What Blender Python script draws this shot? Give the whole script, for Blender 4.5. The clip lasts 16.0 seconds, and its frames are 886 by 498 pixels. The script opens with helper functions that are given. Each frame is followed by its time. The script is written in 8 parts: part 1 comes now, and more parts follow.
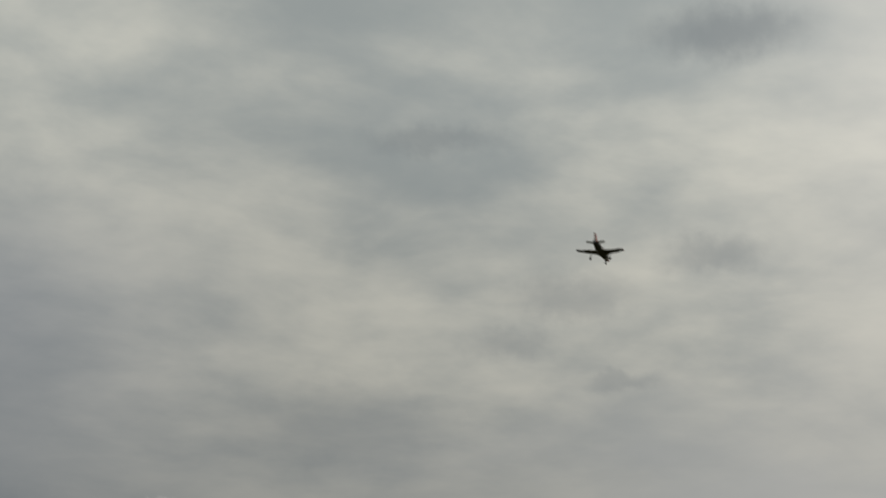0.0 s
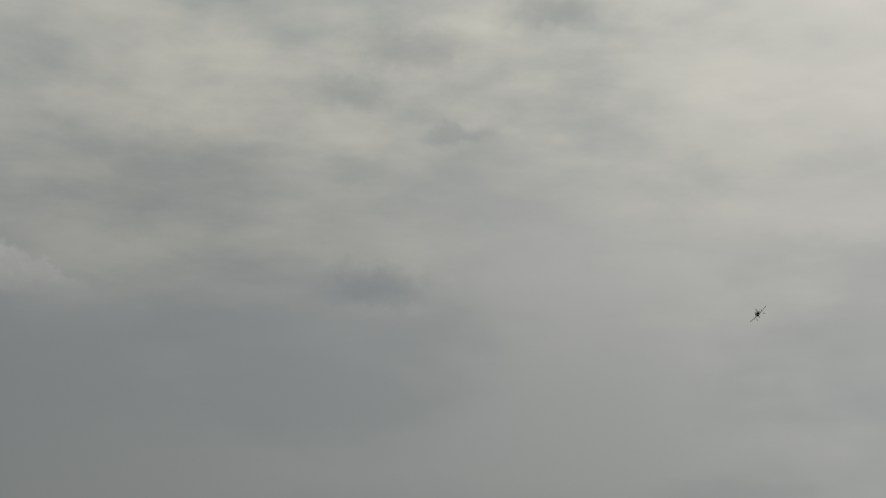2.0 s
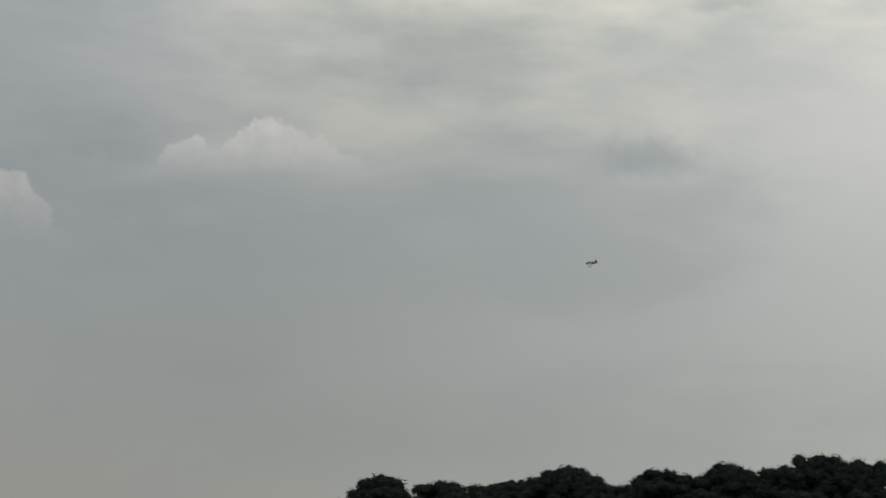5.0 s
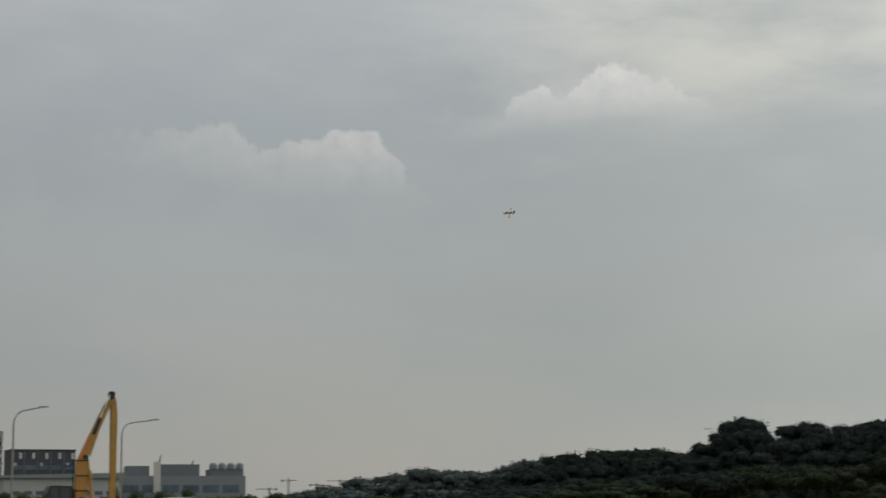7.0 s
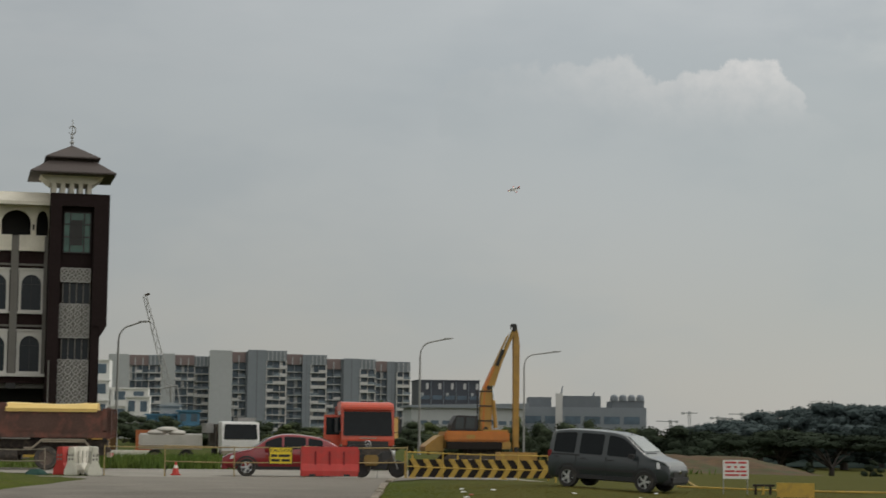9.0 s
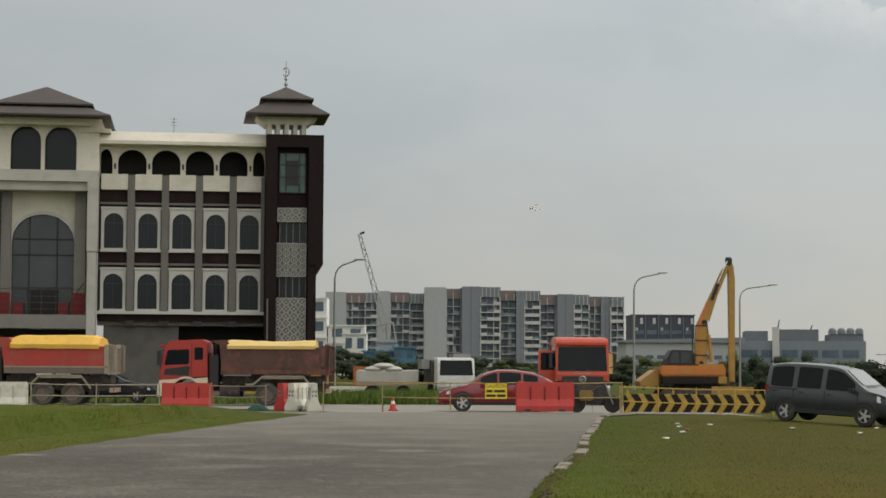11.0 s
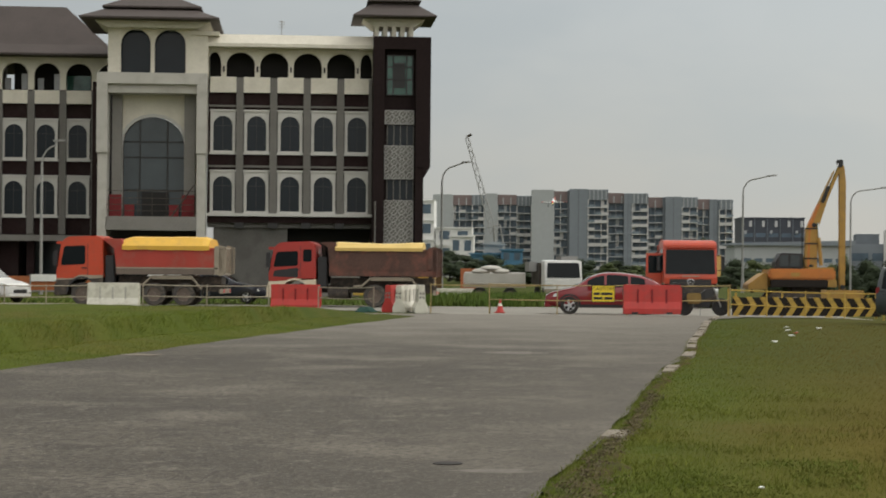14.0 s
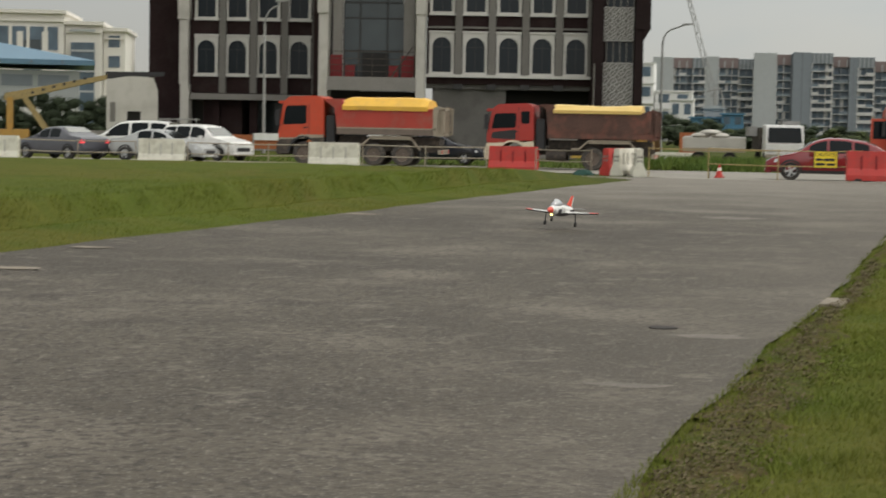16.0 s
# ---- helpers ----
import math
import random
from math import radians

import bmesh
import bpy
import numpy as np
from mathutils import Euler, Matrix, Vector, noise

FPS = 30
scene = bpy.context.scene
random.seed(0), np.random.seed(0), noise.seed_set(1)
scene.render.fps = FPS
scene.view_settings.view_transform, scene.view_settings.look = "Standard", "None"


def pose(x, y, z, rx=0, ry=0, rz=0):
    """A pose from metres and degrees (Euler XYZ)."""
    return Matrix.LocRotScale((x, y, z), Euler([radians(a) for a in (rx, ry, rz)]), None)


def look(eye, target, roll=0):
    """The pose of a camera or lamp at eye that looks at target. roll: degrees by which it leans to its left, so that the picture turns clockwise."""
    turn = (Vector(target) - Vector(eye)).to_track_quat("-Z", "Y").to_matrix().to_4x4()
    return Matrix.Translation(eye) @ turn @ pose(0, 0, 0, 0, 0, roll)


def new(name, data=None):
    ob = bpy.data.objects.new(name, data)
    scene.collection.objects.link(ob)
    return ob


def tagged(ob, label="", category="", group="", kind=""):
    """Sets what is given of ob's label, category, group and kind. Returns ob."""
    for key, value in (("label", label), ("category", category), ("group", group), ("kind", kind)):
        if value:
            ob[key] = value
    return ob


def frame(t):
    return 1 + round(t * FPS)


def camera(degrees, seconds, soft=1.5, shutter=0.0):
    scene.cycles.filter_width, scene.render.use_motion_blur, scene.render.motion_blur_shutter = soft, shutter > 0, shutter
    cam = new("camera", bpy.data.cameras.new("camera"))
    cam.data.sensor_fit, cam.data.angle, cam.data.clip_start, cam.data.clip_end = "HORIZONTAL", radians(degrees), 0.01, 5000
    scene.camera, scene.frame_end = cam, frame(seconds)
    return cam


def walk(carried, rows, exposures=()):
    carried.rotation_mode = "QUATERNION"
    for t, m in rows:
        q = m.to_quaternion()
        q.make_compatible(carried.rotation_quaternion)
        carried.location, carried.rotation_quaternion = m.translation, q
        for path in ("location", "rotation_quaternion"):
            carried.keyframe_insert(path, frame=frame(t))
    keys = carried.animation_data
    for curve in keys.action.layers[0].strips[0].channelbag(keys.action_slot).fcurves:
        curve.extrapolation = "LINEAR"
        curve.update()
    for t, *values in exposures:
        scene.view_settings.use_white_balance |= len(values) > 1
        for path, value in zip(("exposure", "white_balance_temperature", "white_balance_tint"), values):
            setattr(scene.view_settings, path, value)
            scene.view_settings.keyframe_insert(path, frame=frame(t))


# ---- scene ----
EYE = (0.0, 0.0, 1.6)


def aim(yaw, pitch, roll):
    """A hand-held camera on one spot: degrees to the right of +y, up, and of lean."""
    return pose(*EYE, 0, 0, -yaw) @ pose(0, 0, 0, 90 + pitch) @ pose(0, 0, 0, 0, 0, roll)


cam = camera(26.82, 16.0, soft=1.6, shutter=0.3)
PATH = [
    (0.0, 33.76, 21.15, 0.12), (0.5, 37.14, 18.33, -0.35), (1.0, 39.14, 15.64, -0.08), (1.5, 39.58, 14.04, 0.4),
    (2.0, 39.07, 13.48, 0.35), (2.5, 38.55, 13.01, 0.44), (3.0, 37.90, 12.52, 0.5), (3.2, 37.54, 12.16, 0.7),
    (5.3, 29.00, 9.14, 0.87), (5.5, 27.89, 9.05, 0.89), (6.0, 25.03, 8.36, 0.62), (6.5, 22.43, 7.73, 0.19),
    (7.0, 19.66, 7.73, -0.18), (7.5, 16.31, 7.39, -0.57), (8.0, 13.06, 6.54, 0.0), (8.5, 9.77, 6.21, 0.18),
    (9.0, 7.34, 5.61, 0.63), (9.5, 5.52, 5.04, 0.74), (10.0, 3.27, 4.47, 0.65), (10.2, 2.08, 4.40, 0.63),
    (12.3, 0.18, 2.20, -0.04), (12.5, 0.0, 2.28, -0.19), (13.0, -0.48, 2.79, 0.11), (13.5, -1.06, 2.23, 0.34),
    (14.0, -2.49, 0.55, 0.46), (14.5, -4.09, -0.21, 0.63), (15.0, -4.81, -1.05, 0.92), (15.5, -6.17, -2.28, 0.99),
    (16.0, -9.12, -3.78, 1.11)]
walk(cam, [(t, aim(*r)) for t, *r in PATH],
     exposures=[(0.0, -0.92), (1.0, -1.12), (2.0, -0.88), (2.5, -0.42), (3.0, -0.52), (3.2, -0.52), (5.5, -0.22), (7.0, 0.0), (7.5, 0.02), (8.0, 0.12), (8.5, 0.20), (9.0, 0.27), (9.5, 0.31), (10.2, 0.43), (12.5, 0.64), (14.0, 0.62), (14.5, 0.40), (15.0, 0.25), (15.5, 0.56), (16.0, 0.72)])

# ---- world and sun ----
SUN_AZ, SUN_EL = 58.0, 55.0


def build_world():
    w = bpy.data.worlds.new("sky")
    scene.world = w
    w.use_nodes = True
    nt = w.node_tree
    nt.nodes.clear()
    N, L = nt.nodes.new, nt.links.new

    def val(x, sock):
        if isinstance(x, (int, float)):
            sock.default_value = x
        elif x is not None:
            L(x, sock)

    def m(op, a, b=None, c=None, clamp=False):
        n = N("ShaderNodeMath")
        n.operation, n.use_clamp = op, clamp
        for s, x in zip(n.inputs, (a, b, c)):
            val(x, s)
        return n.outputs[0]

    def ramp(x, a, b, lo=0.0, hi=1.0):
        n = N("ShaderNodeMapRange")
        n.interpolation_type = "SMOOTHSTEP"
        for s, v in zip(n.inputs, (x, a, b, lo, hi)):
            val(v, s)
        return n.outputs[0]

    def mix(fac, a, b, kind="MIX"):
        n = N("ShaderNodeMix")
        n.data_type, n.blend_type = "RGBA", kind
        val(fac, n.inputs[0])
        for s, x in ((n.inputs[6], a), (n.inputs[7], b)):
            if isinstance(x, tuple):
                s.default_value = (*x, 1)
            else:
                L(x, s)
        return n.outputs[2]

    def comb(x, y, z):
        n = N("ShaderNodeCombineXYZ")
        for s, v in zip(n.inputs, (x, y, z)):
            val(v, s)
        return n.outputs[0]

    def noise_of(vec, scale, detail, rough=0.55, dist=0.0):
        n = N("ShaderNodeTexNoise")
        L(vec, n.inputs["Vector"])
        n.inputs["Scale"].default_value, n.inputs["Detail"].default_value = scale, detail
        n.inputs["Roughness"].default_value, n.inputs["Distortion"].default_value = rough, dist
        return n.outputs[0]

    tc = N("ShaderNodeTexCoord")
    sep = N("ShaderNodeSeparateXYZ")
    L(tc.outputs["Generated"], sep.inputs[0])
    dx, dy, dz = sep.outputs
    az = m("MULTIPLY", m("ARCTAN2", dx, dy), 57.29578)
    el = m("MULTIPLY", m("ARCSINE", dz), 57.29578)
    # the layer of cloud overhead, seen in perspective
    inv = m("DIVIDE", 1.0, m("ADD", m("MAXIMUM", dz, 0.0), 0.10))
    flat = comb(m("MULTIPLY", dx, inv), m("MULTIPLY", dy, inv), 0.0)
    n1 = noise_of(flat, 1.15, 7, 0.55, 0.25)
    n2 = noise_of(flat, 4.2, 6, 0.55, 0.15)
    n3 = noise_of(comb(m("MULTIPLY", az, 0.10), m("MULTIPLY", el, 0.22), 3.1), 1.0, 4)
    layer = m("ADD", m("MULTIPLY", n1, 0.6), m("MULTIPLY", n2, 0.4))
    layer = ramp(layer, 0.34, 0.66)
    low = ramp(m("MULTIPLY_ADD", m("SUBTRACT", n1, 0.5), 12.0, el), 9.0, 19.0)                       # streaks fade towards the horizon
    # soft grey veil near the horizon
    veil = mix(ramp(el, 0.0, 11.0), (0.305, 0.30, 0.28), (0.33, 0.348, 0.346))
    glow = m("MULTIPLY", ramp(az, 22.0, 48.0), ramp(el, 1.0, 15.0, 0.25, 1.0))
    veil = mix(glow, veil, (0.70, 0.68, 0.63))
    veil = mix(m("MULTIPLY", ramp(n3, 0.40, 0.66), 0.40), veil, (0.25, 0.275, 0.285))
    # dark belt of cloud
    belt = m("MULTIPLY", ramp(az, 9.0, 27.0), m("MULTIPLY", ramp(el, 0.0, 4.0), ramp(el, 18.5, 8.5)))
    belt = m("MULTIPLY", belt, ramp(az, 54.0, 44.0, 0.55, 1.0))
    veil = mix(m("MULTIPLY", belt, 0.52), veil, (0.235, 0.252, 0.240))
    strat = mix(layer, (0.345, 0.375, 0.36), (0.77, 0.745, 0.635))
    strat = mix(m("MULTIPLY", ramp(az, 31.0, 16.0), ramp(el, 25.0, 18.0)), strat, mix(layer, (0.33, 0.35, 0.36), (0.47, 0.475, 0.47)))
    strat = mix(m("MULTIPLY", ramp(az, 40.0, 54.0), 0.5), strat, (0.76, 0.73, 0.67))
    lift = m("ADD", ramp(el, 12.0, 20.0, 0.74, 1.0), ramp(el, 18.0, 28.0, 0.0, 0.34))
    strat = mix(1.0, strat, comb(lift, lift, lift), "MULTIPLY")
    col = mix(m("MULTIPLY", low, 0.9), veil, strat)
    # wobble for the outlines of the heaped clouds
    ae = comb(az, el, 0.0)
    w1 = m("SUBTRACT", noise_of(ae, 0.8, 8, 0.62), 0.5)
    w2 = m("SUBTRACT", noise_of(comb(el, az, 5.0), 0.8, 8, 0.62), 0.5)
    w3 = noise_of(ae, 1.6, 6, 0.6)
    waz, wel = m("MULTIPLY_ADD", w1, 2.0, az), m("MULTIPLY_ADD", w2, 1.5, el)

    def heap(lobes, base, top, lit, amount):
        """Overlapping lobes (az, el, radius), crisp and bright above, melting away below."""
        mask = None
        for p, e, r in lobes:
            d = m("SQRT", m("ADD", m("POWER", m("SUBTRACT", waz, p), 2.0), m("POWER", m("SUBTRACT", wel, e), 2.0)))
            k = ramp(m("DIVIDE", d, r), 1.05, 0.86)
            mask = k if mask is None else m("MAXIMUM", mask, k)
        fade = m("MULTIPLY", m("POWER", ramp(el, base, top), 2.2), ramp(az, 8.0, 17.0, 0.14, 1.0))
        shade = m("MULTIPLY", m("MULTIPLY", mask, fade), m("MULTIPLY_ADD", w3, 1.1, amount), clamp=True)
        return m("MULTIPLY", mask, ramp(el, base - 2.0, base + 3.0)), shade, lit

    for mask, shade, lit in (
            heap([(22.6, 11.75, .95), (23.5, 11.6, .9), (24.4, 12.0, 1.0), (25.2, 12.15, 1.15), (26.3, 11.8, 1.05), (27.1, 11.5, .9), (22.0, 10.9, 1.0), (24.6, 10.4, 2.3), (26.8, 10.6, 1.4), (25.2, 8.6, 4.4), (23.6, 7.4, 3.6)], 10.2, 13.4, (0.585, 0.57, 0.535), 0.14),
            heap([(17.1, 10.5, 1.0), (16.3, 10.5, 0.9), (17.7, 10.0, .8), (15.2, 10.15, 0.95), (14.0, 10.0, 0.95), (12.6, 10.3, 1.3), (11.2, 10.2, 1.2), (9.6, 10.2, 1.2), (8.2, 10.0, 1.2), (14.5, 9.0, 1.8), (13.5, 7.4, 2.9), (17.0, 7.6, 2.8), (10.0, 7.8, 2.8)], 7.6, 11.6, (0.50, 0.478, 0.45), 0.10)):
        col = mix(m("MULTIPLY", mask, 0.20), col, (0.255, 0.28, 0.28))
        col = mix(shade, col, lit)
    # small dark shreds
    for a, e, ra, re, k in ((37.0, 12.3, 1.9, 0.75, 0.42), (30.5, 15.6, 4.0, 1.6, 0.30), (20.0, 12.6, 2.6, .9, .30), (33.5, 24.5, 2.6, .5, .28), (36.0, 18.2, 1.6, .5, .25), (39.4, 17.0, 1.3, 0.35, 0.26), (38.0, 19.6, 2.4, 0.8, 0.35), (42.5, 20.8, 1.8, 0.7, 0.35), (43.5, 27.5, 3.0, 1.0, 0.5)):
        d = m("SQRT", m("ADD", m("POWER", m("DIVIDE", m("SUBTRACT", waz, a), ra), 2.0), m("POWER", m("DIVIDE", m("SUBTRACT", wel, e), re), 2.0)))
        col = mix(m("MULTIPLY", ramp(d, 1.3, 0.2), k), col, (0.19, 0.215, 0.23))
    # brighter overhead, where the cover is thin
    col = mix(ramp(el, 28.0, 60.0), col, (0.54, 0.53, 0.50))
    col = mix(m("MULTIPLY", ramp(dy, 0.15, -0.5), ramp(el, 0.0, 10.0)), col, (0.56, 0.545, 0.51))
    high = ramp(el, 9.0, 15.0, 1.0, 1.16)
    col = mix(ramp(az, 30.0, 18.0), col, mix(1.0, col, comb(high, high, high), "MULTIPLY"))
    tilt = m("POWER", 2.0, m("MULTIPLY", m("MINIMUM", m("MAXIMUM", az, -25.0), 60.0), 0.0122))
    col = mix(1.0, col, comb(tilt, tilt, tilt), "MULTIPLY")
    sky = N("ShaderNodeTexSky")
    sky.sky_type, sky.sun_disc = "NISHITA", False
    sky.sun_elevation, sky.sun_rotation = radians(SUN_EL), radians(SUN_AZ)
    blue = mix(1.0, sky.outputs[0], (0.10, 0.10, 0.10), "MULTIPLY")
    col = mix(0.93, blue, col)
    bg, out = N("ShaderNodeBackground"), N("ShaderNodeOutputWorld")
    L(col, bg.inputs[0])
    bg.inputs[1].default_value = 1.0
    L(bg.outputs[0], out.inputs[0])


build_world()
sun = new("sun", bpy.data.lights.new("sun", "SUN"))
sun.data.energy, sun.data.angle, sun.data.color = 0.55, radians(16), (1.0, 0.95, 0.87)
_a, _e = radians(SUN_AZ), radians(SUN_EL)
sun.matrix_world = look((math.sin(_a) * math.cos(_e) * 300, math.cos(_a) * math.cos(_e) * 300, math.sin(_e) * 300), (0, 0, 0))

# ---- materials ----


def mat(name, color, rough=0.6, metal=0.0, var=0.12, scale=3.0, fine=40.0, bump=0.0, dirt=None, dirt_amt=0.0, glass=0.0, emit=0.0, coat=0.0, spec=0.5):
    """Paint, stone, metal: a colour with variation at two scales, optional stains and relief."""
    mt = bpy.data.materials.new(name)
    mt.use_nodes = True
    nt = mt.node_tree
    N, L = nt.nodes.new, nt.links.new
    b = nt.nodes["Principled BSDF"]
    tc = N("ShaderNodeTexCoord")

    def tex(s, d):
        n = N("ShaderNodeTexNoise")
        L(tc.outputs["Object"], n.inputs["Vector"])
        n.inputs["Scale"].default_value, n.inputs["Detail"].default_value = s, d
        return n.outputs[0]

    big, small = tex(scale, 5), tex(fine, 3)
    add = N("ShaderNodeMath")
    add.operation = "ADD"
    L(big, add.inputs[0])
    L(small, add.inputs[1])
    r = N("ShaderNodeMapRange")
    L(add.outputs[0], r.inputs[0])
    r.inputs[1].default_value, r.inputs[2].default_value = 0.65, 1.35
    r.inputs[3].default_value, r.inputs[4].default_value = 1 - var, 1 + var
    mul = N("ShaderNodeMix")
    mul.data_type, mul.blend_type = "RGBA", "MULTIPLY"
    mul.inputs[0].default_value = 1.0
    mul.inputs[6].default_value = (*color, 1)
    L(r.outputs[0], mul.inputs[7])
    col = mul.outputs[2]
    if dirt:
        dn = tex(scale * 1.7, 7)
        dr = N("ShaderNodeMapRange")
        L(dn, dr.inputs[0])
        dr.inputs[1].default_value, dr.inputs[2].default_value = 0.48, 0.68
        dr.inputs[3].default_value, dr.inputs[4].default_value = 0.0, dirt_amt
        mx = N("ShaderNodeMix")
        mx.data_type = "RGBA"
        L(dr.outputs[0], mx.inputs[0])
        L(col, mx.inputs[6])
        mx.inputs[7].default_value = (*dirt, 1)
        col = mx.outputs[2]
    L(col, b.inputs["Base Color"])
    b.inputs["Roughness"].default_value, b.inputs["Metallic"].default_value = rough, metal
    b.inputs["Specular IOR Level"].default_value = spec
    b.inputs["Coat Weight"].default_value = coat
    if glass:
        b.inputs["Transmission Weight"].default_value = glass
    if emit:
        L(col, b.inputs["Emission Color"])
        b.inputs["Emission Strength"].default_value = emit
    if bump:
        bp = N("ShaderNodeBump")
        bp.inputs["Strength"].default_value = bump
        bp.inputs["Distance"].default_value = 0.02
        L(add.outputs[0], bp.inputs["Height"])
        L(bp.outputs[0], b.inputs["Normal"])
    return mt


def ground_mat(name, cols, scales, rough=0.95, bump=0.6, dist=0.03, zones=(), spec=0.25):
    """Grass and paving: three colours mixed by noise at two scales in world metres."""
    mt = bpy.data.materials.new(name)
    mt.use_nodes = True
    nt = mt.node_tree
    N, L = nt.nodes.new, nt.links.new
    b = nt.nodes["Principled BSDF"]
    g = N("ShaderNodeNewGeometry")
    out = None
    hs = []
    for i, (c, (s, lo, hi)) in enumerate(zip(cols, [(1, 0, 0)] + scales)):
        if i == 0:
            prev = None
            base = c
            continue
        n = N("ShaderNodeTexNoise")
        L(g.outputs["Position"], n.inputs["Vector"])
        n.inputs["Scale"].default_value, n.inputs["Detail"].default_value = s, 6
        hs.append(n.outputs[0])
        r = N("ShaderNodeMapRange")
        L(n.outputs[0], r.inputs[0])
        r.inputs[1].default_value, r.inputs[2].default_value = lo, hi
        mx = N("ShaderNodeMix")
        mx.data_type = "RGBA"
        L(r.outputs[0], mx.inputs[0])
        if out is None:
            mx.inputs[6].default_value = (*base, 1)
        else:
            L(out, mx.inputs[6])
        mx.inputs[7].default_value = (*c, 1)
        out = mx.outputs[2]
    # regions with their own tint: colour, slant on x and y, start, end, amount
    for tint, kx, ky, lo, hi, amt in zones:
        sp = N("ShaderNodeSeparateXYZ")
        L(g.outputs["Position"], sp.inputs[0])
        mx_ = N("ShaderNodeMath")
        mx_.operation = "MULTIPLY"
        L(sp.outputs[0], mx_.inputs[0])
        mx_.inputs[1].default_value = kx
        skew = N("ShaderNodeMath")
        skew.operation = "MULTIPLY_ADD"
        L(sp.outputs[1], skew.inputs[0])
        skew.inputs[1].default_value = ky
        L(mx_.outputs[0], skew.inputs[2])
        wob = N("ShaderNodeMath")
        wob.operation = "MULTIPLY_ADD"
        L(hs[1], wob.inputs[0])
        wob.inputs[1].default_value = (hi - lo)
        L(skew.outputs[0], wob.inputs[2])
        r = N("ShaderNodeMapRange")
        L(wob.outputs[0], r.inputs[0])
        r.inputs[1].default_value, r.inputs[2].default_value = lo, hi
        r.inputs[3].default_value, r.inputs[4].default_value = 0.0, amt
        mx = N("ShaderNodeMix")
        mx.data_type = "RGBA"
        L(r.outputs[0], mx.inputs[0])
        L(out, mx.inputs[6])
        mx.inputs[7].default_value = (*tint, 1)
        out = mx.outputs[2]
    L(out, b.inputs["Base Color"])
    b.inputs["Roughness"].default_value = rough
    b.inputs["Specular IOR Level"].default_value = spec
    bp = N("ShaderNodeBump")
    bp.inputs["Strength"].default_value, bp.inputs["Distance"].default_value = bump, dist
    L(hs[-1], bp.inputs["Height"])
    L(bp.outputs[0], b.inputs["Normal"])
    return mt


